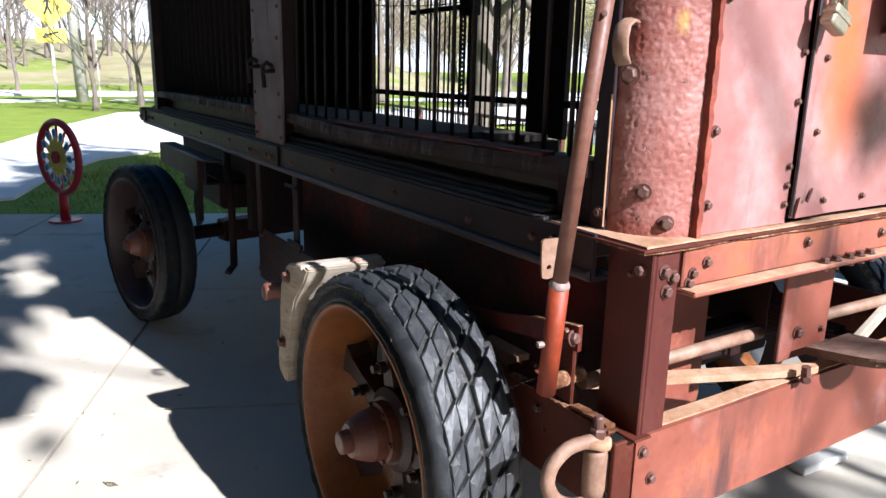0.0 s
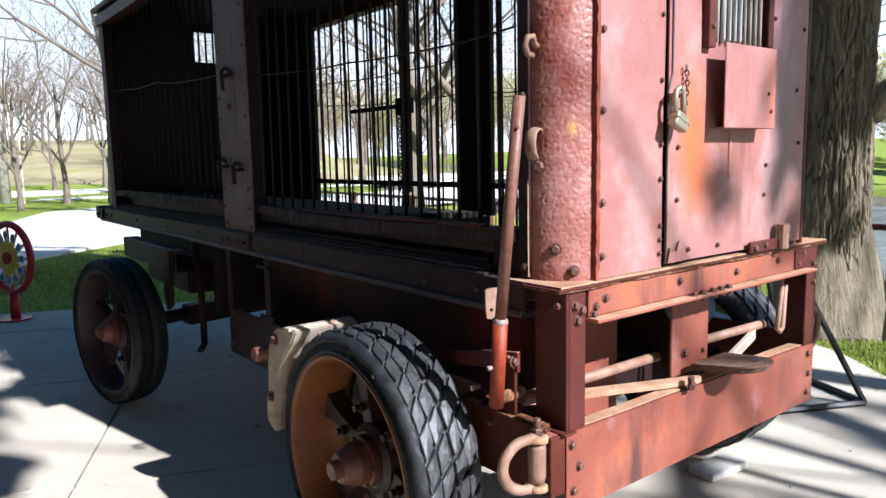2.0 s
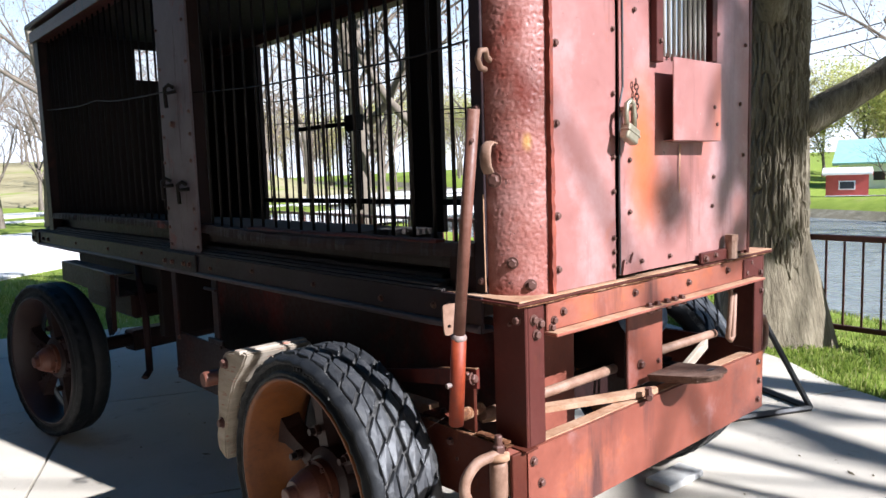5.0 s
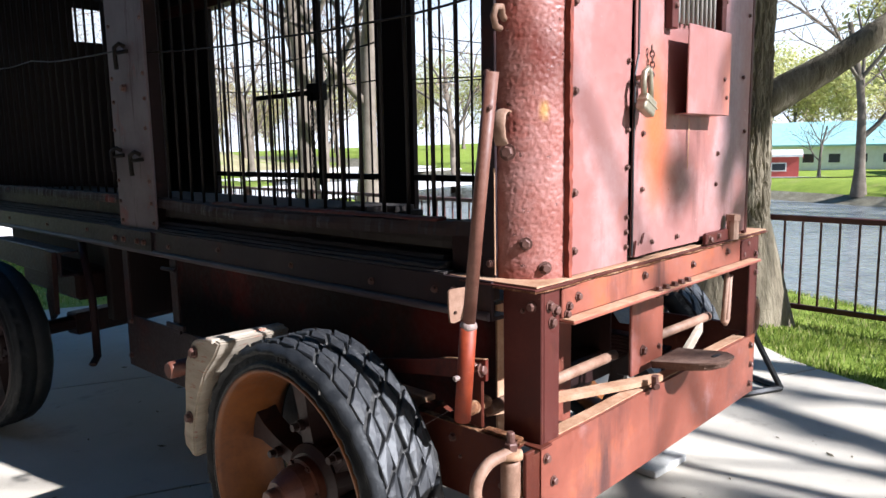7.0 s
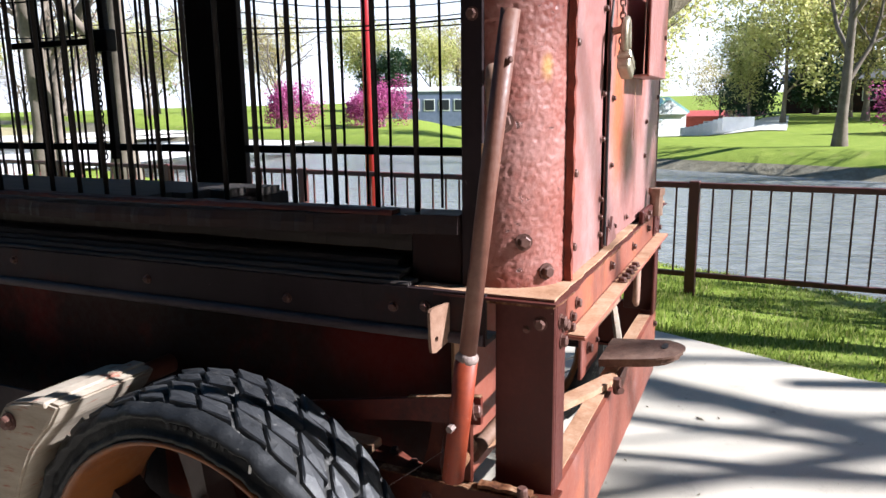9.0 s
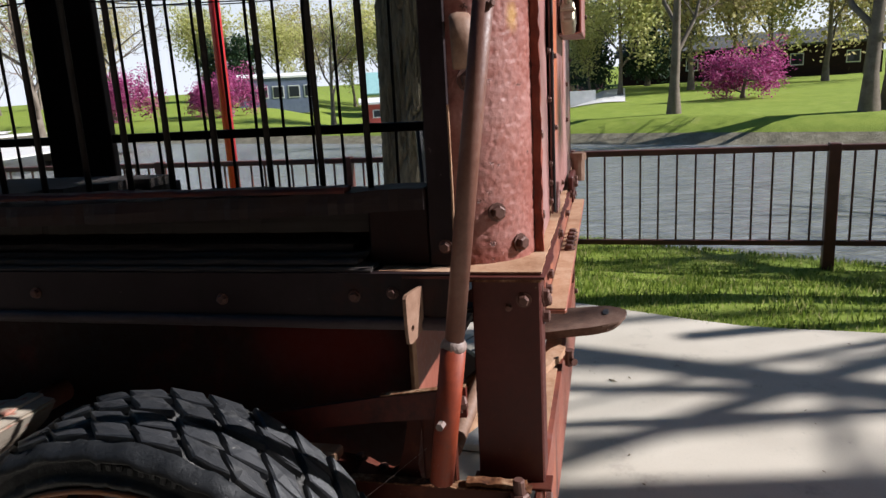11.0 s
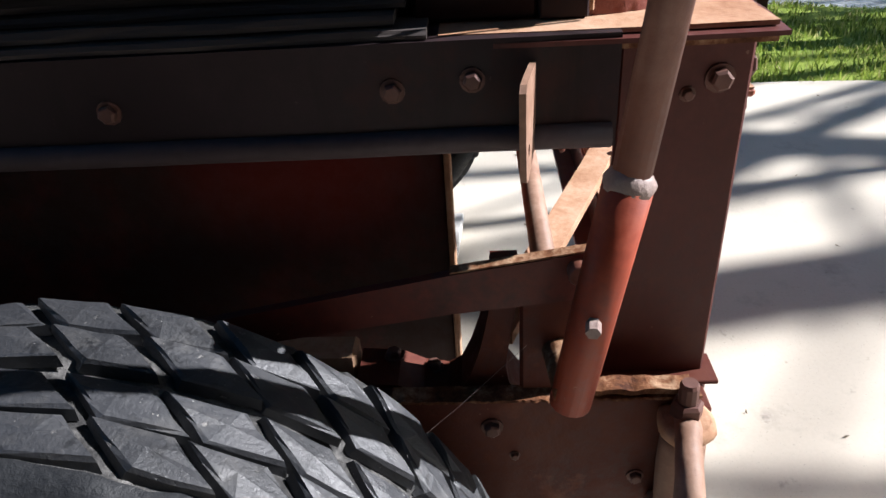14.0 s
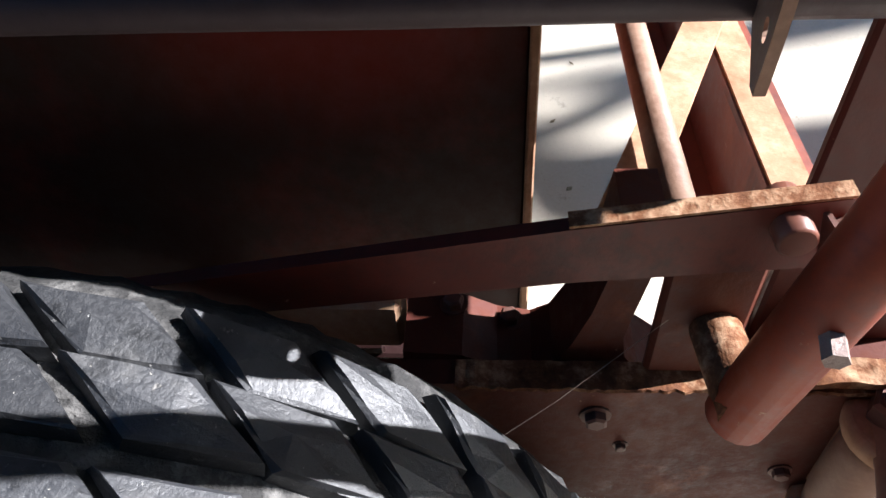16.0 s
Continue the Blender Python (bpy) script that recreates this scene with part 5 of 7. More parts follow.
def block_mesh(wid, ln, skew, h, seed=0):
    """One tread block: a slanted block with a worn, uneven top and chipped rims, lying in the tangent plane, its height along +z."""
    rb = random.Random(seed)
    bm = bmesh.new()

    def at(u, v, k, z):
        return bm.verts.new((u * wid * k, v * ln * k + u * skew, z))
    rim = ((-0.5, -0.5), (-0.17, -0.5), (0.17, -0.5), (0.5, -0.5), (0.5, 0.0), (0.5, 0.5), (0.17, 0.5), (-0.17, 0.5), (-0.5, 0.5), (-0.5, 0.0))
    lo = [at(u, v, 1.07, -0.005) for u, v in rim]
    mid = [at(u, v, 1.0 + rb.uniform(-0.05, 0.03), h * rb.uniform(0.45, 0.75)) for u, v in rim]
    hi = [at(u, v, 0.9 + rb.uniform(-0.07, 0.03), h + rb.uniform(-0.0026, 0.0006)) for u, v in rim]
    for k in range(10):
        j = (k + 1) % 10
        bm.faces.new((lo[k], lo[j], mid[j], mid[k]))
        bm.faces.new((mid[k], mid[j], hi[j], hi[k]))
    c = at(rb.uniform(-0.1, 0.1), rb.uniform(-0.15, 0.15), 1.0, h + rb.uniform(0.0, 0.0022))
    for k in range(10):
        bm.faces.new((hi[k], hi[(k + 1) % 10], c))
    bmesh.ops.recalc_face_normals(bm, faces=bm.faces)
    me = bpy.data.meshes.new("tread_block")
    bm.to_mesh(me)
    bm.free()
    me.materials.append(M_TREAD)
    return me


RIBS = (-0.083, -0.037, 0.022, 0.064)
N_TREAD = 34


def tread_places():
    """Slanted blocks in four ribs round the tyre, with a wide groove after the second."""
    pitch = 2 * math.pi / N_TREAD
    out = []
    for k, x in enumerate(RIBS):
        for i in range(N_TREAD):
            out.append((x, pitch * (i + (0.0, 0.42, 0.9, 0.3)[k] + 0.04 * math.sin(i * 2.3 + k)), (i * 5 + k * 3) % 7))
    return out


def wheel(m, rim_mat):
    wh = new("wheel")
    wh.empty_display_size = 0.2
    wh.parent = wagon
    wh.matrix_basis = m
    hr = R - 0.009
    h = TW / 2
    bm = bmesh.new()
    prof = [(-0.085, 0.380), (-h + 0.008, 0.386), (-h + 0.001, 0.391), (-h - 0.003, 0.398), (-h - 0.002, 0.404), (-h + 0.006, 0.409), (-h + 0.009, 0.416), (-h + 0.010, 0.424), (-h + 0.012, 0.431), (-h + 0.013, hr - 0.027),
            (-h - 0.003, hr - 0.024), (-h - 0.004, hr - 0.021), (-h + 0.001, hr - 0.013), (-h + 0.009, hr - 0.005), (-h + 0.019, hr - 0.001), (-h + 0.028, hr + 0.001), (-0.104, hr - 0.001), (-0.06, hr - 0.003), (-0.016, hr), (-0.012, hr - 0.006), (0.002, hr - 0.006), (0.006, hr), (0.05, hr - 0.003),
            (h - 0.048, hr - 0.004), (h - 0.024, hr - 0.016), (h - 0.006, hr - 0.034), (h, 0.415), (h, 0.395), (h - 0.01, 0.380), (0.085, 0.380)]
    lathe(bm, prof, 230)
    for v in bm.verts:
        rr = math.hypot(v.co.y, v.co.z)
        if rr > 0.388:
            a = math.atan2(v.co.z, v.co.y)
            c_, s_ = math.cos(a), math.sin(a)
            amp = 0.013 if abs(v.co.x) > h - 0.028 else 0.005
            k = 1 + amp * noise.noise(Vector((c_ * 7, s_ * 7, v.co.x * 25))) + amp * 0.8 * noise.noise(Vector((c_ * 30, s_ * 30, v.co.x * 60)))
            if -h - 0.01 < v.co.x < -h + 0.028 and rr > 0.436:
                k += 0.005 * math.sin(N_TREAD * a + 0.6)
                if rr < 0.446:
                    k += 0.008 * noise.noise(Vector((c_ * 40, s_ * 40, 2)))
            v.co.y *= k
            v.co.z *= k
            v.co.x += 0.0045 * noise.noise(Vector((c_ * 22, s_ * 22, rr * 60)))
    tyre = part("tyre", bm, M_RUBBER, wh, "worn solid black rubber tyre with a ragged shoulder", smooth=True)
    tyre.data.materials.append(M_DUST)
    for p in tyre.data.polygons:
        if m.translation.y < 2 and abs(p.center.x) < h - 0.028 and math.hypot(p.center.y, p.center.z) > hr - 0.012:
            p.material_index = 1
    bm = bmesh.new()
    lathe(bm, [(-h + 0.010, 0.390), (-h - 0.003, 0.390), (-h - 0.004, 0.381), (-h + 0.012, 0.374), (-0.05, 0.362), (0.02, 0.345), (0.06, 0.345), (h - 0.02, 0.376), (0.1, 0.379)], 72)
    part("rim", bm, rim_mat, wh, "rusted rim barrel", smooth=True)
    # cast hub and spokes
    n = 6
    for s in range(n):
        a = 2 * math.pi * s / n + 0.3
        ca, sa = math.cos(a), math.sin(a)
        bm = bmesh.new()
        rings = []
        for rr, ww in ((0.10, 0.085), (0.22, 0.07), (0.30, 0.09), (0.352, 0.15)):
            ring = []
            for xx, q in ((-0.012, -0.7), (-0.012, 0.7), (0.055, 1.0), (0.055, -1.0)):
                t = q * ww / 2
                ring.append(bm.verts.new((xx, rr * ca - t * sa, rr * sa + t * ca)))
            rings.append(ring)
        for p, q in zip(rings, rings[1:]):
            for k in range(4):
                bm.faces.new((p[k], p[(k + 1) % 4], q[(k + 1) % 4], q[k]))
        bm.faces.new(rings[0])
        bm.faces.new(rings[-1])
        bmesh.ops.recalc_face_normals(bm, faces=bm.faces)
        part("spoke", bm, M_SPIDER, wh, "dark cast iron spoke")
    bm = lathe(bmesh.new(), [(-0.035, 0.03), (-0.035, 0.10), (-0.02, 0.125), (0.05, 0.13), (0.07, 0.12), (0.07, 0.03)], 36)
    part("hub", bm, M_SPIDER, wh, "dark cast iron hub")
    bm = bmesh.new()
    lathe(bm, [(-0.035, 0.09), (-0.062, 0.09), (-0.064, 0.078), (-0.10, 0.074), (-0.145, 0.055), (-0.155, 0.048), (-0.155, 0.034), (-0.182, 0.032), (-0.185, 0.026), (-0.185, 0.0)], 36)
    part("hub_cap", bm, M_HUB, wh, "worn purple-red hub cap", smooth=False)
    for s in range(6):
        a = 2 * math.pi * s / 6 + 0.3
        p = (-0.02, 0.185 * math.cos(a), 0.185 * math.sin(a))
        bm = sweep(bmesh.new(), [p, (-0.04, p[1], p[2])], 0.018, 12)
        sweep(bm, [(-0.04, p[1], p[2]), (-0.06, p[1], p[2])], 0.0125, 6)
        part("lug_nut", bm, M_SPIDER, wh)
    for s in range(6):
        a = 2 * math.pi * s / 6
        bolt(wh, (-0.062, 0.082 * math.cos(a), 0.082 * math.sin(a)), (-1, 0, 0), 0.009)
    return wh


def add_tread(wh, each):
    pitch = 2 * math.pi * R / N_TREAD
    kinds = [block_mesh(0.0425, pitch - g, 0.047, 0.0105 - 0.0009 * (k % 3), k) for k, g in enumerate((0.016, 0.019, 0.014, 0.018, 0.015, 0.020, 0.017))]
    joined = bmesh.new()
    for x, a, k in tread_places():
        m = Matrix.Rotation(-a, 4, "X") @ Matrix.Translation((x, 0, R - 0.009)) @ Matrix.Rotation(radians(1.5 * math.sin(a * 17 + x * 90)), 4, "Z")
        if each:
            ob = new("tread_block", kinds[k])
            ob.parent = wh
            ob.matrix_basis = m
        else:
            t = bmesh.new()
            t.from_mesh(kinds[k])
            t.transform(m)
            tmp = bpy.data.meshes.new("t")
            t.to_mesh(tmp)
            t.free()
            joined.from_mesh(tmp)
            bpy.data.meshes.remove(tmp)
    if each:
        joined.free()
    else:
        tagged(part("tread", joined, M_TREAD, wh), kind="stuff")


CX = -0.215
rear_left = wheel(pose(CX, 0.705, R), M_RIM)
add_tread(rear_left, True)
# raised worn marks moulded into the sidewall, and a chalk scuff
for i in range(9):
    a = radians(90 + 2.7 * i)
    bm = box(bmesh.new(), (-0.0035, -0.0055, -0.008 + 0.002 * (i % 3)), (0.0035, 0.0055, 0.008), 0.002, m=pose(-TW / 2 + 0.0085, 0.426 * math.cos(a), 0.426 * math.sin(a), math.degrees(a) - 90, 0, 0))
    part("raised_mark", bm, M_RUBBER, rear_left)
a = radians(118.5)
bm = box(bmesh.new(), (-0.002, -0.003, -0.011), (0.002, 0.003, 0.011), 0.0015, m=pose(-TW / 2 + 0.0075, 0.424 * math.cos(a), 0.424 * math.sin(a), 12, 0, 0))
part("scuff", bm, M_WHITE, rear_left, "white chalk scuff")
rear_right = wheel(pose(W - CX, 0.705, R, 0, 0, 180), M_RIM)
add_tread(rear_right, False)
for side in (1, -1):
    a = 11
    u = Vector((math.cos(radians(a)), math.sin(radians(a)), 0))
    c = Vector((W / 2, 3.68, R)) - u * side * 1.18
    wheel(pose(c.x, c.y, c.z, 0, 0, a + (0 if side > 0 else 180)) @ Matrix.Diagonal((0.78, 1, 1, 1)), M_SPIDER)

# brake shoe on the rear wheel
bm = bmesh.new()
inner = [(0.705 + 0.492 * math.cos(radians(t)), R + 0.492 * math.sin(radians(t))) for t in range(50, -3, -4)]
prism(bm, inner + [(1.262, 0.485), (1.268, 0.53), (1.248, 0.62), (1.238, 0.72), (1.222, 0.80), (1.172, 0.872), (1.145, 0.885), (1.02, 0.905), (0.985, 0.90)], "x", -0.372, -0.10)
bmesh.ops.bevel(bm, geom=bm.edges[:], offset=0.006, segments=2, affect="EDGES")
part("brake_shoe", lumpy(bm, 0.003, 14), M_WOOD, wagon, "pale weathered wooden brake shoe")
part("shoe_strap", one((-0.378, 1.02, 0.893), (-0.10, 1.06, 0.9075), 0.003), M_WOOD, wagon)
bm = sweep(bmesh.new(), [(-0.420, 1.255, 0.768), (-0.410, 1.255, 0.768), (W + 0.4, 1.255, 0.768)], [0.026, 0.030, 0.030], 14)
part("brake_beam", bm, M_HUB, wagon, "dull orange brake cross beam", smooth=True)
bolt(wagon, (-0.373, 1.21, 0.60), NX, 0.016)
bolt(wagon, (-0.373, 1.15, 0.842), NX, 0.016)

# ---- ground, paving, water ----
U2, V2 = Vector((0.403, 0.915)), Vector((0.915, -0.403))


def uv_of(x, y):
    return x * U2.x + y * U2.y, x * V2.x + y * V2.y


def xy_of(u, v):
    return u * U2.x + v * V2.x, u * U2.y + v * V2.y


def smooth(a, b, t):
    t = min(1, max(0, (t - a) / (b - a)))
    return t * t * (3 - 2 * t)


def ground_z(x, y):
    u, v = uv_of(x, y)
    z = -0.035
    near = smooth(5.7, 7.6, v)
    far = smooth(21.0, 24.5, v)
    z -= 1.15 * near * (1 - far)
    z -= 0.15 * smooth(3.6, 5.0, v) * (1 - near)
    if v > 22:
        z += 0.018 * (v - 22) * far
    if u > 42:
        z += 4.5 * smooth(42, 95, u) * (1 - smooth(-2, 20, v) * 0.75)
    a, r = math.degrees(math.atan2(y + 0.2, x + 1.2)), math.hypot(x + 1.2, y + 0.2)
    z -= 1.7 * smooth(-0.5, 4.5, a) * (1 - smooth(19, 27, a)) * smooth(30, 66, r)
    if v > 7 or u > 12:
        z += 0.12 * noise.noise(Vector((x * 0.15, y * 0.15, 0))) * smooth(0, 6, max(v - 22, u - 12))
    return z


def axis_steps(lo, hi):
    out, p = [0.0], 0.0
    while p < hi:
        p += 0.45 + 0.05 * max(0, p - 8)
        out.append(p)
    p = 0.0
    while p > lo:
        p -= 0.45 + 0.05 * max(0, -p - 8)
        out.insert(0, p)
    return out


us, vs = axis_steps(-900, 900), axis_steps(-900, 900)
verts, faces = [], []
for u in us:
    for v in vs:
        x, y = xy_of(u, v)
        verts.append((x, y, ground_z(x, y)))
nv = len(vs)
for i in range(len(us) - 1):
    for j in range(nv - 1):
        faces.append((i * nv + j, (i + 1) * nv + j, (i + 1) * nv + j + 1, i * nv + j + 1))
me = bpy.data.meshes.new("ground")
me.from_pydata(verts, [], faces)
me.materials.append(M_LAWN)
me.materials.append(M_BANK)
me.materials.append(M_HILL)
for p in me.polygons:
    c = p.center
    u, v = uv_of(c.x, c.y)
    p.material_index = 1 if (6.0 < v < 23.0 and c.z < -0.14 or 21.5 < v < 23.2) else 0
    if u > 50 and v < 20:
        p.material_index = 2
    p.use_smooth = True
me.flip_normals() if me.polygons[0].normal.z < 0 else None
ground = tagged(part_me("ground", me, None), "spring lawn with a stony pond bank", "ground", kind="structure")

bm = bmesh.new()
a = [xy_of(u, v) for u, v in ((-120, 6.2), (80, 6.2), (80, 24), (-120, 24))]
bm.faces.new([bm.verts.new((x, y, -0.74)) for x, y in a])
bmesh.ops.recalc_face_normals(bm, faces=bm.faces)
water = tagged(part("water", bm, M_WATER), "grey rippled pond water", "water", kind="structure")

pad = thing("pavement", "pale concrete pad cast in square slabs", "pavement", kind="structure")
bm = bmesh.new()
c = [xy_of(u, v) for u, v in ((-8.9, -10.3), (6.35, -10.3), (6.35, 3.1), (-8.9, 3.1))]
prism(bm, c, "z", -0.12, -0.03)
part("slab_bed", bm, M_JOINT, pad)
SU = 1.83


def slab(u0, u1, v0, v1):
    bm = bmesh.new()
    box(bm, ((u0 - u1) / 2 + 0.009, (v0 - v1) / 2 + 0.009, -0.05), ((u1 - u0) / 2 - 0.009, (v1 - v0) / 2 - 0.009, 0.0), 0.002, seg=1)
    x, y = xy_of((u0 + u1) / 2, (v0 + v1) / 2)
    part("slab", bm, M_CONC, pad, loc=pose(x, y, 0.0015 * math.sin(u0 * 3.1 + v0 * 1.7), 0, 0, ang))


ang = math.degrees(math.atan2(U2.y, U2.x))
for i in range(-6, 2):
    for j in range(5):
        slab(3.56 + SU * (i), 3.56 + SU * (i + 1) if i < 1 else 6.35, -10.3 + 1.706 * j, -10.3 + 1.706 * (j + 1))


def pad_edge(u):
    """The slightly bowed edge of the pad towards the fence."""
    return 3.48 - 0.31 * smooth(-0.7, 0.6, u) + 0.17 * smooth(1.8, 2.6, u)


for u0, u1 in ((-8.9, 1.73), (1.73, 3.56), (3.56, 6.35)):
    n_ = 40 if u1 < 2 else 8
    rim_ = [xy_of(u0 + 0.009 + (u1 - u0 - 0.018) * i / n_, pad_edge(u0 + (u1 - u0) * i / n_)) for i in range(n_ + 1)]
    bm = prism(bmesh.new(), rim_ + [xy_of(u1 - 0.009, -1.761), xy_of(u0 + 0.009, -1.761)], "z", -0.05, 0.0)
    part("slab", bm, M_CONC, pad)


def flat_strip(name, pts, z, m_, label, cat, th=0.05):
    bm = prism(bmesh.new(), pts, "z", z - th, z)
    return tagged(part(name, bm, m_), label, cat, kind="structure")


# the path that runs off beyond the pad, a crossing walk and the road behind
flat_strip("path", [(-2.6, 8.0), (-0.95, 8.5), (-0.45, 10.2), (0.42, 12.1), (3.0, 14.2), (12.0, 17.5), (30.0, 21.0), (30.0, 27.5), (9.0, 25.8), (4.0, 25.6), (2.6, 25.0), (0.55, 19.7), (-1.15, 14.4), (-3.4, 10.8), (-6.0, 8.0)], 0.006, M_PATH, "pale sunlit concrete path", "path")
flat_strip("path", [(-6.0, 7.99), (-2.6, 7.99), (-1.25, 7.75), (-1.2, 7.4), (-4.5, 8.6), (-7.5, 9.8), (-8.5, 9.0)], 0.003, M_PATH, "pale concrete path beside the pad", "path")
flat_strip("path", [(-40, 31.5), (3.0, 33.5), (40, 36.0), (40, 37.8), (3.0, 35.2), (-40, 33.2)], 0.02, M_PATH, "far concrete footpath", "path", 0.1)
flat_strip("road", [(-60, 39.0), (3.0, 41.5), (60, 44.0), (60, 50.5), (3.0, 48.0), (-60, 45.5)], 0.03, M_PATH, "pale sunlit road behind the lawn", "road", 0.15)


def far_strip(name, a0, a1, d0, d1, m_, label, cat):
    """A paved strip that lies on the sloping lawn across the pond."""
    V, F = [], []
    na, nd = 24, 8
    for i in range(na + 1):
        for j in range(nd + 1):
            a, r = radians(a0 + (a1 - a0) * i / na), d0 + (d1 - d0) * j / nd
            x, y = -1.2 + r * math.cos(a), -0.2 + r * math.sin(a)
            V.append((x, y, ground_z(x, y) + 0.05))
    for i in range(na):
        for j in range(nd):
            k = i * (nd + 1) + j
            F.append((k, k + nd + 1, k + nd + 2, k + 1))
    m2 = bpy.data.meshes.new(name)
    m2.from_pydata(V, [], F)
    if m2.polygons[0].normal.z < 0:
        m2.flip_normals()
    tagged(part_me(name, m2, m_), label, cat, kind="structure")
far_strip("road", -1.5, 18.5, 41, 62, M_PATH, "wide pale sunlit drive across the pond", "road")


# ---- fence by the water ----
F0 = Vector((5.16, -1.957, 0))
FD = Vector((0.0513, 0.9987, 0)).normalized()
FN = Vector((FD.y, -FD.x, 0))
FZ = -0.2
FANG = math.degrees(math.atan2(FD.y, FD.x))


def fence_section(k, length, n):
    p0 = F0 + FD * (k * length)
    f = thing("fence_section", "brown-red steel picket fence section by the pond", "fence", (p0.x, p0.y, FZ), group="pond fence")
    f.rotation_euler = (0, 0, radians(FANG))
    part("post", one((-0.045, -0.045, -0.1), (0.045, 0.045, 1.075), 0.006), M_FENCE, f)
    part("top_rail", one((0.046, -0.04, 1.012), (length - 0.046, 0.04, 1.062), 0.005), M_FENCE, f)
    part("bottom_rail", one((0.046, -0.022, 0.215), (length - 0.046, 0.022, 0.26), 0.004), M_FENCE, f)
    for i in range(n):
        x = length * (i + 1) / (n + 1)
        part_me("picket", PICKET, None, f, loc=(x, 0, 0))
    return f
bm = bmesh.new()
box(bm, (-0.008, -0.008, 0.2605), (0.008, 0.008, 1.0115), 0.0)
PICKET = bpy.data.meshes.new("picket")
bm.to_mesh(PICKET)
bm.free()
PICKET.materials.append(M_FENCE)
for k in range(-5, 12):
    fence_section(k, 2.145, 13)


# ---- trees ----
def tree_mesh(seed, h, trunk_r, levels, spread=0.6, twigs=3, first=0.35, lean=(0, 0), up=0.25, kids=(4, 5, 5, 4), shrink=0.62, sides=(10, 7, 5, 4, 3)):
    """Tapered trunk with limbs that fork; returns the bark mesh and the tips."""
    rnd = random.Random(seed)
    V, F, tips = [], [], []

    def limb(p, d, length, r, lvl):
        n = 6 if lvl == 0 else 4
        s = sides[min(lvl, len(sides) - 1)]
        side = d.orthogonal().normalized()
        prev = None
        pts = []
        q, dd = p.copy(), d.copy()
        for i in range(n + 1):
            t = i / n
            rr = r * (1 - 0.55 * t) if lvl < levels else r * (1 - 0.85 * t)
            if lvl == 0 and i == 0:
                rr *= 1.45
            side = (side - dd * side.dot(dd)).normalized()
            upv = dd.cross(side)
            ring = []
            for k in range(s):
                a = 2 * math.pi * k / s
                w = 1 + (0.12 * math.sin(3 * a + seed) if lvl == 0 else 0)
                ring.append(len(V))
                V.append(q + (side * math.cos(a) + upv * math.sin(a)) * rr * w)
            if prev:
                for k in range(s):
                    F.append((prev[k], prev[(k + 1) % s], ring[(k + 1) % s], ring[k]))
            prev = ring
            pts.append((q.copy(), dd.copy(), rr))
            q = q + dd * (length / n)
            bend = 0.10 if lvl == 0 else 0.24
            dd = (dd + Vector((rnd.uniform(-1, 1), rnd.uniform(-1, 1), rnd.uniform(-0.7, 1))) * bend + Vector((0, 0, up * (0.3 if lvl else 0.1)))).normalized()
        if lvl >= levels:
            tips.append((pts[-1][0], pts[-1][1]))
            tips.append((pts[2][0], pts[2][1]))
            return
        nk = kids[min(lvl, len(kids) - 1)]
        for c in range(nk):
            t = first + (1 - first) * (c + rnd.random() * 0.7) / nk if lvl == 0 else 0.25 + 0.75 * (c + rnd.random()) / nk
            pp, pd, pr = pts[min(n, int(t * n + 0.5))]
            az = 2 * math.pi * (c * 0.382 + rnd.random() * 0.25) + seed
            o = pd.orthogonal().normalized()
            o = (o * math.cos(az) + pd.cross(o) * math.sin(az))
            nd = (pd * (1 - spread * 0.6) + o * spread * rnd.uniform(0.8, 1.25) + Vector((0, 0, up))).normalized()
            limb(pp, nd, length * shrink * rnd.uniform(0.75, 1.15), pr * 0.62, lvl + 1)
    limb(Vector((0, 0, -0.05)), Vector((lean[0], lean[1], 1)).normalized(), h * 0.52, trunk_r, 0)
    m_ = bpy.data.meshes.new("trunk")
    m_.from_pydata([tuple(v) for v in V], [], F)
    m_.update()
    for p in m_.polygons:
        p.use_smooth = True
    return m_, tips


def crown_mesh(seed, tips, per, size, scatter, droop=0.0):
    rnd = random.Random(seed)
    V, F = [], []
    for p, d in tips:
        for i in range(per):
            q = p + Vector((rnd.gauss(0, scatter), rnd.gauss(0, scatter), rnd.gauss(0, scatter) - droop * rnd.random()))
            a = Vector((rnd.uniform(-1, 1), rnd.uniform(-1, 1), rnd.uniform(-1, 1))).normalized()
            b = a.orthogonal().normalized()
            s = size * rnd.uniform(0.5, 1.3)
            k = len(V)
            V += [tuple(q - a * s), tuple(q + b * s * 0.55), tuple(q + a * s), tuple(q - b * s * 0.55)]
            F.append((k, k + 1, k + 2, k + 3))
    m_ = bpy.data.meshes.new("crown")
    m_.from_pydata(V, [], F)
    m_.update()
    return m_


def make_tree(label, trunk, crown, bark, leaf, loc, cat="tree", group="", rz=0.0, s=1.0):
    t = thing("tree", label, cat, group=group)
    t.matrix_basis = pose(loc[0], loc[1], loc[2], 0, 0, rz) @ Matrix.Scale(s, 4)
    part_me("trunk", trunk, bark, t)
    if crown:
        part_me("crown", crown, leaf, t)
    return t


def again(t, x, y, rz, s, z=None):
    c = copy_thing(t, pose(x, y, ground_z(x, y) if z is None else z, 0, 0, rz))
    c.scale = (s, s, s)
    return c


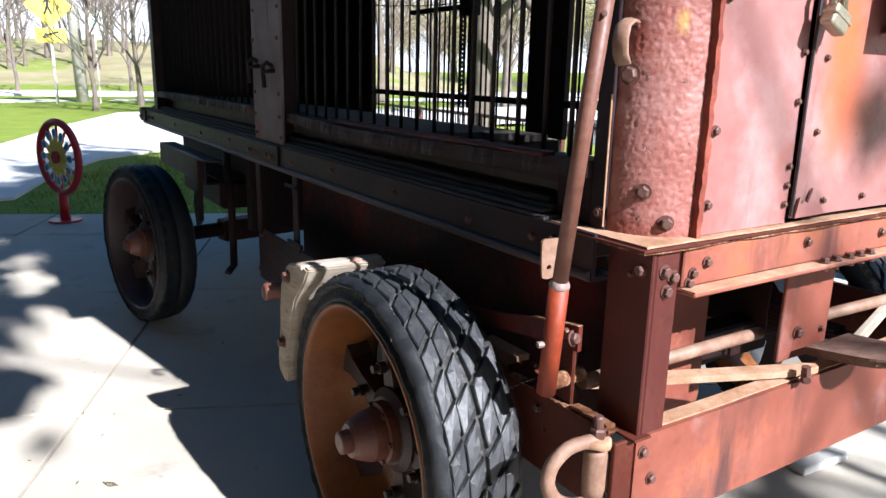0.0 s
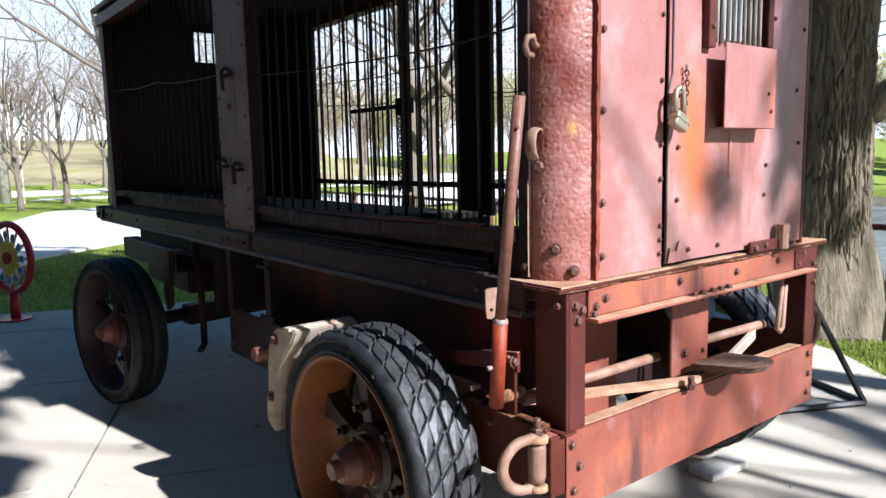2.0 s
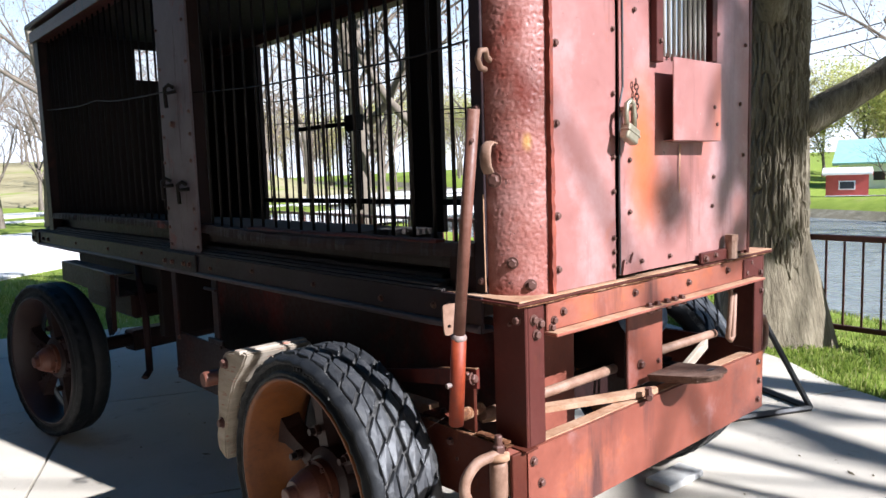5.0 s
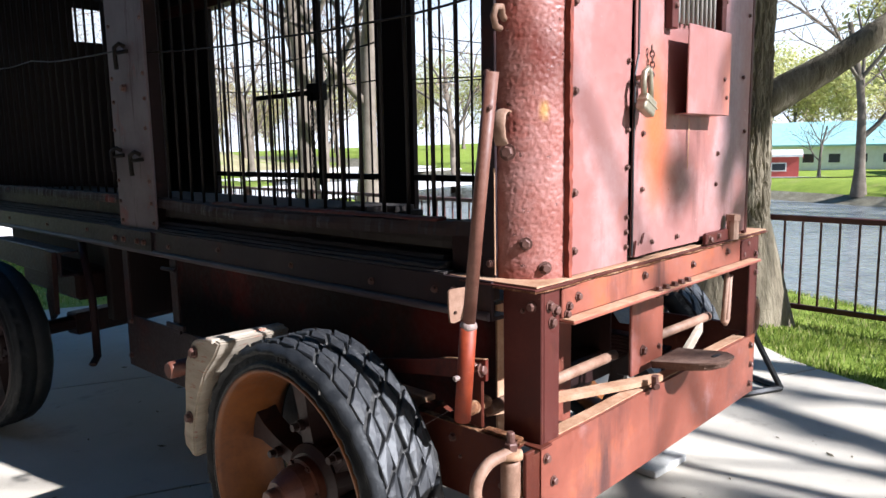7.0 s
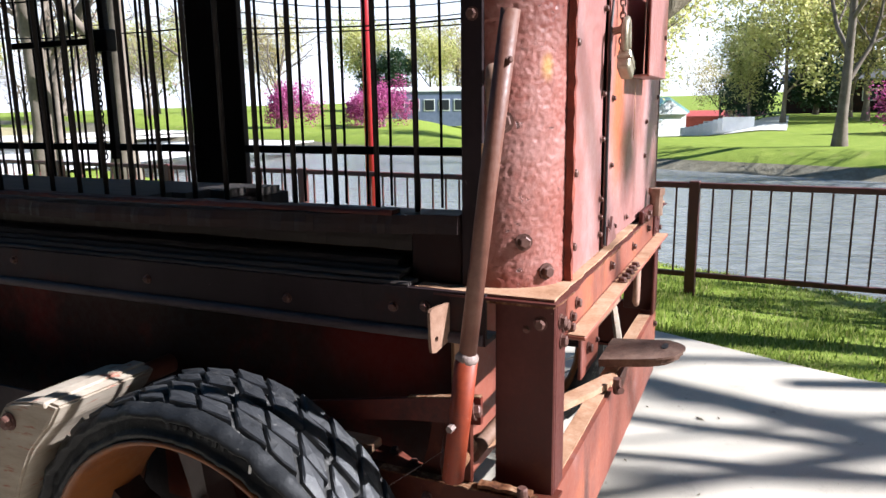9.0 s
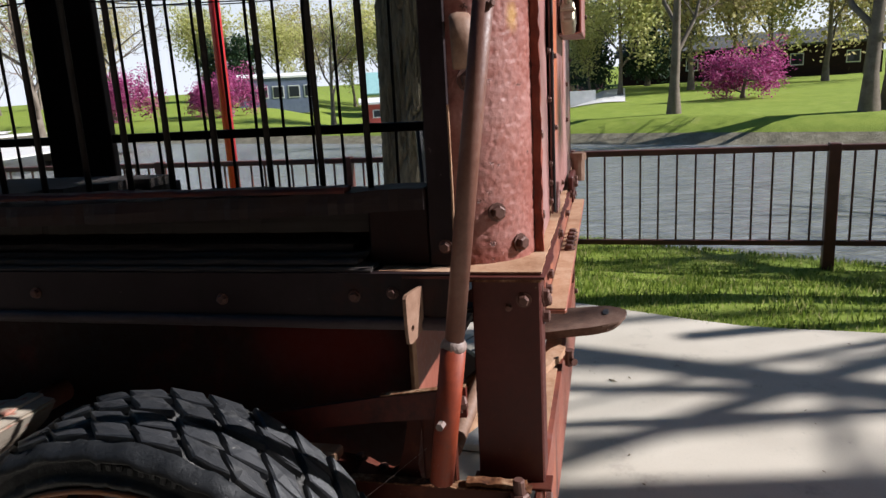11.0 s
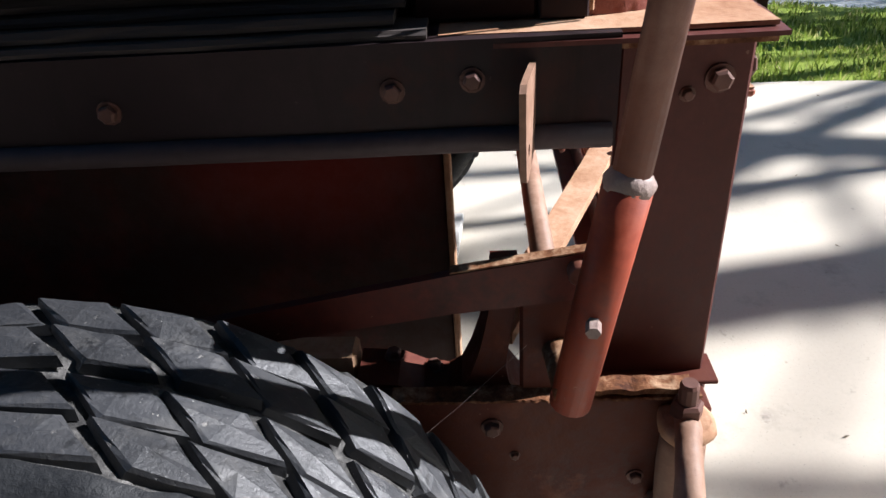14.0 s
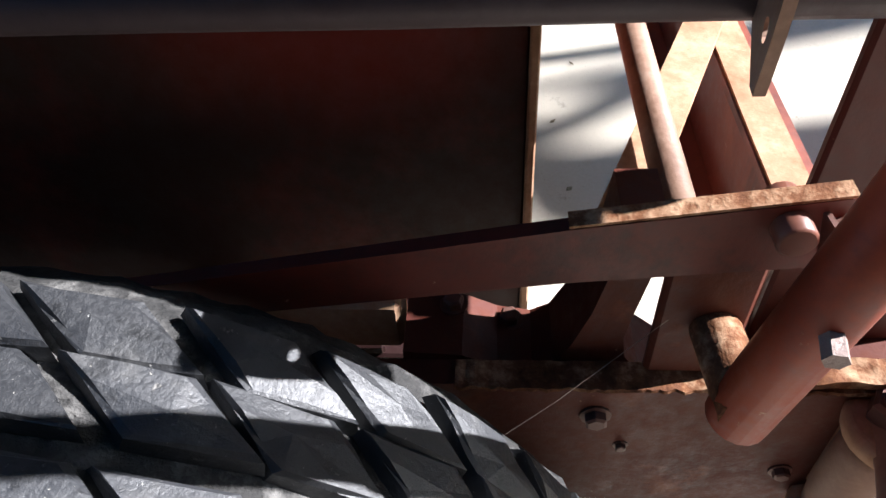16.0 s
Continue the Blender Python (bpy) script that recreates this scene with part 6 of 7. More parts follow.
# big rough-barked tree beside the wagon
rnd = random.Random(5)
big, big_tips = tree_mesh(11, 15.0, 0.27, 3, spread=0.75, first=0.3, up=0.12, kids=(6, 5, 5), sides=(28, 10, 6, 4))
for v in big.vertices:
    if v.co.z < 6 and math.hypot(v.co.x, v.co.y) < 0.6:
        a = math.atan2(v.co.y, v.co.x)
        k = 1 + 0.05 * math.sin(a * 9 + v.co.z * 2) + 0.35 * math.exp(-max(v.co.z, 0) * 5)
        v.co.x *= k
        v.co.y *= k
def bark_mesh(seed):
    """The lower trunk with its furrowed, flaring bark."""
    na, nz, top = 230, 400, 4.2
    V, F = [], []
    for j in range(nz + 1):
        z = -0.1 + (top + 0.1) * j / nz
        rr = 0.355 - 0.012 * max(z, 0) + 0.17 * math.exp(-max(z, 0) * 4.5) + 0.02 * noise.noise(Vector((seed, 0, z * 0.7)))
        for i in range(na):
            a = 2 * math.pi * i / na
            c_, s_ = math.cos(a), math.sin(a)
            w = 0.55 * noise.noise(Vector((c_ * 4, s_ * 4, z * 4.5 + seed)))
            n1 = noise.noise(Vector((c_ * 6.5 + w, s_ * 6.5 - w, z * 2.3 + seed)))
            n2 = noise.noise(Vector((c_ * 12 - w, s_ * 12 + w, z * 4.4 + seed + 9)))
            cut = max(0.0, 1 - abs(n1) * 5.0) * 0.026 + max(0.0, 1 - abs(n2) * 4.0) * 0.012
            r_ = rr * (1 + 0.035 * math.sin(3 * a + seed) + 0.03 * math.sin(5 * a + 2 * z) * math.exp(-max(z, 0) * 2)) - cut + 0.006 * noise.noise(Vector((c_ * 30, s_ * 30, z * 16)))
            V.append((r_ * c_, r_ * s_, z))
    for j in range(nz):
        for i in range(na):
            F.append((j * na + i, j * na + (i + 1) % na, (j + 1) * na + (i + 1) % na, (j + 1) * na + i))
    m_ = bpy.data.meshes.new("bark")
    m_.from_pydata(V, [], F)
    return m_


big_tree = make_tree("large bare tree with deeply furrowed grey bark by the pavement", big, None, M_BARK, None, (4.93, 1.47, -0.08), rz=200)
part_me("bark", bark_mesh(1.7), M_BARK, big_tree)
bm = bmesh.new()
sweep(bm, [(4.93, 1.45, 1.72), (5.15, 1.18, 1.91), (5.45, 0.85, 2.16), (5.8, 0.50, 2.48), (6.3, 0.02, 2.98), (6.8, -0.45, 3.75), (7.2, -0.95, 4.9)], [0.19, 0.150, 0.125, 0.115, 0.10, 0.085, 0.06], 16)
limb = part("limb", bm, M_BARK, big_tree, smooth=True)
limb.matrix_parent_inverse = big_tree.matrix_basis.inverted()

# bare trees, used again around the park
bare, bare_tips = tree_mesh(3, 12.0, 0.19, 4, spread=0.7, first=0.3, up=0.15, kids=(5, 4, 4, 4))
buds = crown_mesh(4, bare_tips, 2, 0.05, 0.18)
t_bare = make_tree("bare spring tree with grey bark and fine twigs", bare, buds, M_TWIG, M_BUD, (4.5, 22.0, 0.0), group="bare park trees")
slim, slim_tips = tree_mesh(21, 9.0, 0.11, 4, spread=0.55, first=0.28, up=0.3, kids=(6, 4, 4, 3))
t_slim = make_tree("slender bare young tree on the lawn", slim, None, M_TWIG, None, (4.2, 30.0, 0.0), group="bare park trees")
green, green_tips = tree_mesh(8, 14.0, 0.2, 3, spread=0.65, first=0.25, up=0.2, kids=(6, 5, 5))
g_crown = crown_mesh(9, green_tips, 22, 0.17, 0.6, 0.3)
t_green = make_tree("tree in fresh yellow-green spring leaf", green, g_crown, M_TWIG, M_LEAF_SPRING, (44, 6, ground_z(44, 6)), group="leafing trees")
o_crown = crown_mesh(19, green_tips, 20, 0.15, 0.65, 1.3)
t_olive = make_tree("drooping tree in olive spring leaf", green, o_crown, M_TWIG, M_LEAF_OLIVE, (52, -6, ground_z(52, -6)), group="leafing trees")
pink, pink_tips = tree_mesh(31, 4.6, 0.12, 3, spread=1.0, first=0.2, up=0.03, kids=(6, 5, 5), shrink=0.7)
p_crown = crown_mesh(32, pink_tips, 22, 0.085, 0.26)
RB = (36.4, -6.7)
t_pink = make_tree("redbud tree in full magenta blossom", pink, p_crown, M_TWIG, M_LEAF_PINK, (*RB, ground_z(*RB)), group="redbuds", s=0.88)
t_pink.scale.z = 0.68
con_t, con_tips = tree_mesh(41, 13.0, 0.2, 2, spread=0.95, first=0.1, up=-0.05, kids=(22, 6), shrink=0.3)
c_crown = crown_mesh(42, con_tips, 26, 0.16, 0.35, 0.3)
t_con = make_tree("dark green conifer behind the lawn", con_t, c_crown, M_TWIG, M_LEAF_DARK, (60, 1, ground_z(60, 1)), group="conifers")

C0 = Vector((-1.2, -0.2))


def polar(dx, dy, dist):
    return C0.x + dx * dist, C0.y + dy * dist
for dx, dy, d_, s in ((0.8095, 0.5871, 60, 1.05), (0.877, 0.4805, 58, 1.0), (0.862, 0.507, 62, 0.8)):
    again(t_pink, *polar(dx, dy, d_), 50 * s + d_, s)
# tall trunks on the far bank
again(t_bare, *polar(0.9962, -0.0872, 29), 40, 1.05)
again(t_bare, *polar(0.9526, -0.3044, 27), 130, 1.25)
again(t_bare, *polar(0.946, -0.325, 27.6), 300, 1.2)
for dx, dy, d_, rz, s in ((0.968, 0.2, 30, 10, 1.0), (0.93, 0.36, 48, 80, 0.8), (0.80, 0.6, 60, 170, 1.0), (0.985, 0.17, 55, 220, 0.7), (0.966, 0.255, 52, 190, 0.55)):
    again(t_bare, *polar(dx, dy, d_), rz, s)
for dx, dy, d_, rz, s in ((0.995, 0.02, 58, 0, 0.62), (0.999, -0.02, 50, 70, 0.75), (0.99, -0.09, 60, 140, 1.05), (0.975, -0.2, 62, 40, 0.9), (0.95, -0.3, 70, 200, 1.1), (0.97, 0.23, 92, 20, 1.0), (0.955, 0.29, 95, 100, 1.1),
                          (0.985, 0.15, 96, 240, 0.7), (0.94, 0.33, 98, 10, 1.0), (0.9, 0.42, 95, 90, 0.9), (0.86, 0.5, 100, 50, 1.0), (0.75, 0.66, 105, 170, 1.1), (0.7, 0.71, 110, 100, 1.0), (0.62, 0.78, 110, 0, 1.1), (0.55, 0.83, 115, 60, 1.0)):
    again(t_green, *polar(dx, dy, d_), rz, s)
for dx, dy, d_, rz, s in ((0.985, -0.16, 54, 30, 0.85), (0.965, -0.26, 58, 160, 1.05), (0.93, -0.36, 60, 250, 1.1), (0.998, 0.055, 66, 80, 0.55), (0.96, 0.27, 105, 10, 1.15), (0.98, 0.19, 100, 70, 0.8), (0.92, 0.39, 105, 200, 1.1), (0.8, 0.6, 108, 20, 1.2), (0.66, 0.75, 120, 120, 1.2), (0.5, 0.87, 120, 60, 1.1)):
    again(t_olive, *polar(dx, dy, d_), rz, s)
for dx, dy, d_, rz, s in ((0.998, -0.055, 66, 30, 1.0), (0.886, 0.464, 92, 60, 1.0), (0.87, 0.493, 96, 10, 1.0), (0.995, -0.1, 75, 140, 0.9)):
    again(t_con, *polar(dx, dy, d_), rz, s)
# trees behind the wagon and on the road side
for x, y, rz, s in ((9.5, 14.0, 40, 1.25), (7.6, 11.4, 150, 0.0), (10.0, 12.2, 230, 1.3), (14, 20, 10, 1.1), (20, 27, 100, 1.2), (26, 24, 300, 1.1), (17, 34, 60, 1.2), (9, 38, 200, 0.9), (24, 40, 20, 1.2)):
    if s:
        again(t_bare, x, y, rz, s)
for i in range(84):
    rr = random.Random(100 + i)
    x = -34 + 1.2 * i + rr.uniform(-1.5, 1.5)
    y = 54 + rr.uniform(0, 44) + 0.05 * x
    again(t_bare if i % 3 else t_slim, x, y, rr.uniform(0, 360), rr.uniform(0.8, 1.25))
for x, y, rz, s in ((2.2, 27, 30, 0.8), (5.6, 29.0, 140, 1.0), (0.6, 46, 30, 0.9), (6.5, 46, 30, 1.0), (-1.6, 47, 70, 0.9), (9.5, 47, 230, 1.1)):
    again(t_slim, x, y, rz, s)
again(t_bare, 6.0, 26.5, 260, 0.95)
# the bare tree whose boughs shade the rear wall
shade, _tips = tree_mesh(52, 13.0, 0.2, 3, spread=0.75, first=0.35, up=0.15, kids=(5, 4, 4))
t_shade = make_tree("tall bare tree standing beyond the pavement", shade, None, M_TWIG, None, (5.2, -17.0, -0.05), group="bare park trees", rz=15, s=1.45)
for x, y, rz, s in ((8.6, -19.0, 140, 1.6), (12.6, -21.5, 250, 1.6), (4.0, -24.0, 60, 1.8), (9.4, -14.0, 20, 1.1)):
    again(t_shade, x, y, rz, s)
limbs, _tips = tree_mesh(61, 17.0, 0.34, 2, spread=0.8, first=0.35, up=0.12, kids=(6, 3), shrink=0.66)
t_limbs = make_tree("old bare tree with thick spreading boughs", limbs, None, M_TWIG, None, (3.4, -11.2, -0.05), group="bare park trees", rz=40)
for x, y, rz, s in ((7.6, -12.6, 160, 1.0),):
    again(t_limbs, x, y, rz, s)
# Unseen pines, added only to throw the broad shade across the pad.
pine, pine_tips = tree_mesh(71, 19.0, 0.24, 2, spread=1.0, first=0.74, up=0.02, kids=(18, 7), shrink=0.34)
pine_crown = crown_mesh(72, pine_tips, 165, 0.22, 0.5, 0.1)
t_shade_pine = make_tree("unseen tall pine added to shade the pad", pine, pine_crown, M_BARK, M_LEAF_DARK, (-2.65, -5.6, -0.04), group="conifers")
again(t_shade_pine, -3.4, -3.2, 210, 0.9)
# Another unseen pine, added to shade the upper right of the rear wall.
pine_b, pine_tips_b = tree_mesh(73, 21.0, 0.2, 2, spread=1.0, first=0.80, up=0.02, kids=(15, 7), shrink=0.2)
pine_crown_b = crown_mesh(74, pine_tips_b, 150, 0.2, 0.45, 0.1)
make_tree("unseen slim pine added to shade the rear wall", pine_b, pine_crown_b, M_BARK, M_LEAF_DARK, (5.15, -6.8, -0.04), group="conifers")
lamp = thing("lamp_post", "slim dark lamp post beside the pavement", "lamp post", (2.99, -6.2, 0.0))
part("shaft", sweep(bmesh.new(), [(0, 0, -0.05), (0, 0, 5.2)], [0.045, 0.035], 12), M_BLACK, lamp, smooth=True)
part("lantern", sweep(bmesh.new(), [(0, 0, 5.2), (0, 0, 5.3), (0, 0, 5.6), (0, 0, 5.75)], [0.06, 0.15, 0.17, 0.03], 12), M_BLACK, lamp)


# ---- grass ----
def grass_patch(name, n, inside, h, seed, label):
    rnd = random.Random(seed)
    V, F = [], []
    made = 0
    while made < n:
        x, y = inside(rnd)
        z = ground_z(x, y)
        a = rnd.uniform(0, 2 * math.pi)
        if noise.noise(Vector((x * 2.1, y * 2.1, 5))) < -0.12 and rnd.random() < 0.6:
            continue
        k = 0.5 + 0.75 * (0.5 + noise.noise(Vector((x * 1.3, y * 1.3, 0))))
        hh = h * rnd.uniform(0.4, 1.2) * k
        w = 0.0035 + 0.002 * rnd.random()
        lx, ly = rnd.gauss(0, 0.35) * hh, rnd.gauss(0, 0.35) * hh
        dx, dy = math.cos(a) * w, math.sin(a) * w
        i = len(V)
        V += [(x - dx, y - dy, z), (x + dx, y + dy, z), (x + lx * 0.4 + dx * 0.7, y + ly * 0.4 + dy * 0.7, z + hh * 0.6), (x + lx * 0.4 - dx * 0.7, y + ly * 0.4 - dy * 0.7, z + hh * 0.6), (x + lx, y + ly, z + hh)]
        F += [(i, i + 1, i + 2, i + 3), (i + 3, i + 2, i + 4)]
        made += 1
    m_ = bpy.data.meshes.new(name)
    m_.from_pydata(V, [], F)
    tagged(part_me(name, m_, M_GRASS), label, "grass", kind="stuff")


def by_fence(r):
    u = r.uniform(-6, 9)
    return xy_of(u, pad_edge(u) - 0.03 + 3.0 * r.random() ** 1.3)


def by_path(r):
    return xy_of(r.uniform(6.4, 9.5) + r.random() ** 2 * 4, r.uniform(-4.2, 3))
grass_patch("grass", 60000, by_fence, 0.058, 1, "tufted spring grass along the fence")
grass_patch("grass", 26000, by_path, 0.06, 2, "short grass beside the path")


# ---- things round the wagon ----
block = thing("wood_block", "white-painted wooden block lying under the wheel", "block", (1.53, 0.415, 0.0))
block.rotation_euler = (0, 0, radians(-4))
part("board", box(bmesh.new(), (-0.138, -0.068, 0.002), (0.138, 0.068, 0.036), 0.004), M_WHITEWOOD, block)

stand = thing("prop_stand", "black steel angle prop leaning beside the wagon", "stand")
for p0, p1 in (((2.98, 0.34, 0.02), (2.66, 0.90, 1.30)), ((2.98, 0.34, 0.02), (3.28, 0.98, 0.02)), ((2.98, 0.34, 0.02), (2.20, 0.73, 0.02)), ((3.28, 0.98, 0.02), (2.66, 0.90, 1.30)), ((2.20, 0.73, 0.02), (2.66, 0.90, 1.30))):
    part("leg", sweep(bmesh.new(), [p0, p1], 0.02, 6), M_BLACK, stand)

bag = thing("cloth_bag", "crumpled blue cloth bag hanging inside the frame", "bag", (1.25, 0.42, 0.88))
bm = bmesh.new()
bmesh.ops.create_icosphere(bm, subdivisions=3, radius=0.11)
for v in bm.verts:
    v.co *= 1 + 0.25 * noise.noise(v.co * 9) + 0.1 * noise.noise(v.co * 22)
    v.co.z *= 1.25
part("bag_body", bm, M_CLOTH, bag, smooth=True)
part("drawstring", sweep(bmesh.new(), [(0, 0, 0.12), (0.0, -0.02, 0.165)], 0.006, 6), M_BLACK, bag)


# the painted wheel on a short post
art = thing("wheel_sculpture", "red painted wagon-wheel sculpture with yellow and blue petals", "sculpture", (-0.578, 6.79, 0.0))
art.rotation_euler = (0, 0, radians(-66))
part("base_plate", sweep(bmesh.new(), [(0, 0, 0.004), (0, 0, 0.018)], 0.15, 20), M_SIGNRED, art)
part("post", sweep(bmesh.new(), [(0, 0, 0.018), (0, 0, 0.285)], 0.045, 14), M_SIGNRED, art, smooth=True)
AZ = 0.625
bm = bmesh.new()
ring = [(0.335 * math.cos(2 * math.pi * i / 40), 0, AZ + 0.335 * math.sin(2 * math.pi * i / 40)) for i in range(41)]
sweep(bm, ring, 0.034, 10, caps=False)
part("rim", bm, M_SIGNRED, art, smooth=True)
for i in range(12):
    a = 2 * math.pi * i / 12
    c_, s_ = math.cos(a), math.sin(a)
    e = 1.0
    part("spoke", sweep(bmesh.new(), [(0.05 * c_, 0, AZ + 0.05 * e * s_), (0.31 * c_, 0, AZ + 0.31 * e * s_)], 0.012, 6), M_SIGNRED, art)

    def petal(r0, r1, w, y0, y1):
        bm_ = bmesh.new()
        q = []
        for t, k in ((0, 0.25), (0.35, 0.8), (0.7, 1.0), (0.92, 0.6), (1, 0.0), (0.92, -0.6), (0.7, -1.0), (0.35, -0.8), (0, -0.25)):
            rr = r0 + (r1 - r0) * t
            q.append((rr * c_ - w * k * s_, AZ + e * (rr * s_ + w * k * c_)))
        return prism(bm_, q, "y", y0, y1)
    part("yellow_petal", petal(0.05, 0.20, 0.036, -0.022, -0.010), M_YELLOW, art)
    part("white_petal", petal(0.165, 0.275, 0.042, -0.026, -0.0225), M_WHITE, art)
    part("blue_petal", petal(0.185, 0.262, 0.028, -0.031, -0.0265), M_CYAN, art)
part("boss", sweep(bmesh.new(), [(0, -0.045, AZ), (0, 0.03, AZ)], 0.06, 16), M_SIGNRED, art)


# crossing sign, plain sign, utility pole
SP = polar(0.081, 0.997, 31)
sign = thing("crossing_sign", "yellow diamond pedestrian crossing sign on a pale post", "road sign", (SP[0], SP[1], 0.0))
part("post", one((-0.05, -0.03, 0), (0.05, 0.03, 4.1), 0.004), M_POLE, sign)
bm = box(bmesh.new(), (-0.58, -0.05, -0.58), (0.58, -0.032, 0.58), 0.004, m=pose(0, 0, 3.62, 0, 45, 0))
part("sign_plate", bm, M_YELLOW, sign)
bm = one((-0.52, -0.05, 2.3), (0.52, -0.032, 2.82), 0.004)
part("arrow_plate", bm, M_YELLOW, sign)
bm = bmesh.new()
prism(bm, [(-0.30, 2.45), (-0.02, 2.48), (-0.09, 2.54), (0.28, 2.66), (0.25, 2.73), (-0.12, 2.61), (-0.17, 2.68)], "y", -0.058, -0.0505)
part("arrow", bm, M_BLACK, sign)
bm = bmesh.new()
prism(bm, [(-0.08, 3.92), (0.03, 3.92), (0.10, 3.70), (0.06, 3.68), (0.03, 3.78), (0.02, 3.60), (0.12, 3.33), (0.06, 3.31), (-0.03, 3.52), (-0.12, 3.30), (-0.18, 3.33), (-0.07, 3.62), (-0.07, 3.78), (-0.15, 3.66), (-0.19, 3.69)], "y", -0.058, -0.0505)
sweep(bm, [(-0.02, -0.058, 4.02), (-0.02, -0.0505, 4.02)], 0.07, 14)
part("walking_symbol", bm, M_BLACK, sign)

UP = polar(0.109, 0.994, 33)
pole = thing("utility_pole", "pale weathered wooden utility pole", "pole", (UP[0], UP[1], 0.0))
part("shaft", sweep(bmesh.new(), [(0, 0, -0.1), (-0.25, 0, 10.0)], [0.24, 0.17], 16), M_POLE, pole, smooth=True)
S2 = polar(0.129, 0.992, 32)
s2 = thing("small_sign", "white parking sign on a slim post", "road sign", (S2[0], S2[1], 0.0))
part("post", one((-0.03, -0.02, 0), (0.03, 0.02, 3.6), 0.003), M_POLE, s2)
part("sign_plate", one((-0.32, -0.04, 2.7), (0.32, -0.0205, 3.6), 0.004), M_WHITE, s2)
part("symbol", one((-0.09, -0.046, 3.05), (0.09, -0.0405, 3.25), 0.002), M_TEAL, s2)

# red pole by the fence
RP = (8.0, 5.02)
rp = thing("red_post", "bright red painted steel post", "post", (RP[0], RP[1], ground_z(*RP)))
part("shaft", sweep(bmesh.new(), [(0, 0, 0), (0, 0, 5.5)], 0.075, 16), M_SIGNRED, rp, smooth=True)
part("foot", sweep(bmesh.new(), [(0, 0, 0), (0, 0, 0.05)], 0.14, 16), M_SIGNRED, rp)


# ---- buildings beyond the pond ----
def building(name, label, x, y, rz, w, d, h, wall, roof, rh, n_win, over=0.5, base=None):
    z = ground_z(x, y) if base is None else base
    b = thing(name, label, "building", (x, y, z))
    b.rotation_euler = (0, 0, radians(rz))
    part("wall", one((-w / 2, -d / 2, -0.5), (w / 2, d / 2, h), 0.0), wall, b)
    bm = bmesh.new()
    prism(bm, [(-d / 2 - over, h + 0.01), (d / 2 + over, h + 0.01), (d / 2 + over, h + 0.18), (0, h + rh), (-d / 2 - over, h + 0.18)], "x", -w / 2 - over, w / 2 + over)
    part("roof", bm, roof, b)
    for e in (-w / 2 - over - 0.03, w / 2 + over + 0.005):
        part("gable", prism(bmesh.new(), [(-d / 2, h - 0.1), (d / 2, h - 0.1), (d / 2, h + 0.02), (0, h + rh - 0.22), (-d / 2, h + 0.02)], "x", e, e + 0.025), wall, b)
    for i in range(n_win):
        x0 = -w / 2 + w * (i + 0.5) / n_win
        win = part("window", one((x0 - 0.55, -d / 2 - 0.04, h * 0.35), (x0 + 0.55, -d / 2 - 0.005, h * 0.75), 0.0), M_WHITE, b)
        part("pane", one((x0 - 0.47, -d / 2 - 0.055, h * 0.35 + 0.08), (x0 + 0.47, -d / 2 - 0.0405, h * 0.75 - 0.08), 0.0), M_GLASSDARK, win)
    return b
bx, by = polar(0.973, 0.231, 80)
building("pavilion", "white park pavilion with a teal metal roof", bx, by, -76, 13, 9, 2.4, M_WHITE, M_TEAL, 2.4, 6, base=ground_z(bx, by) - 0.3)
bx, by = polar(0.9535, 0.3015, 62)
building("ticket_booth", "small red booth with a low white roof", bx, by, -72, 2.8, 2.2, 1.7, M_REDROOF, M_WHITE, 0.55, 1, 0.25)
bx, by = polar(0.9055, 0.4243, 74)
building("railway_car", "slate-blue railway car body standing on the lawn", bx, by, -65, 7.5, 3, 2.9, M_BLUE, M_WHITE, 0.5, 5, 0.1)
bx, by = polar(0.9905, 0.1372, 70)
building("white_house", "small white house with a teal roof and a gable end", bx, by, 36, 5.4, 3.6, 2.0, M_WHITE, M_TEAL, 1.4, 2, 0.2)
bx, by = polar(0.985, -0.17, 76)
building("long_shed", "long grey-brown shed behind the trees", bx, by, -100, 22, 7, 2.6, M_DARKRED, M_ROAD, 1.5, 5)
bx, by = polar(0.9977, 0.067, 76)
building("low_barn", "low dark red barn behind the drive", bx, by, -86, 9, 5, 1.2, M_REDROOF, M_REDROOF, 0.7, 3)
# low white board fence across the pond
wf = thing("board_fence", "low white board fence on the far lawn", "fence", (0, 0, 0))
for i in range(10):
    x, y = polar(0.9992 - 0.0003 * i, 0.085 - 0.006 * i, 52 - 0.6 * i)
    part("board", box(bmesh.new(), (-0.9, -0.03, 0.0), (0.9, 0.03, 0.85), 0.0, m=pose(x, y, ground_z(x, y), 0, 0, -75)), M_WHITE, wf)


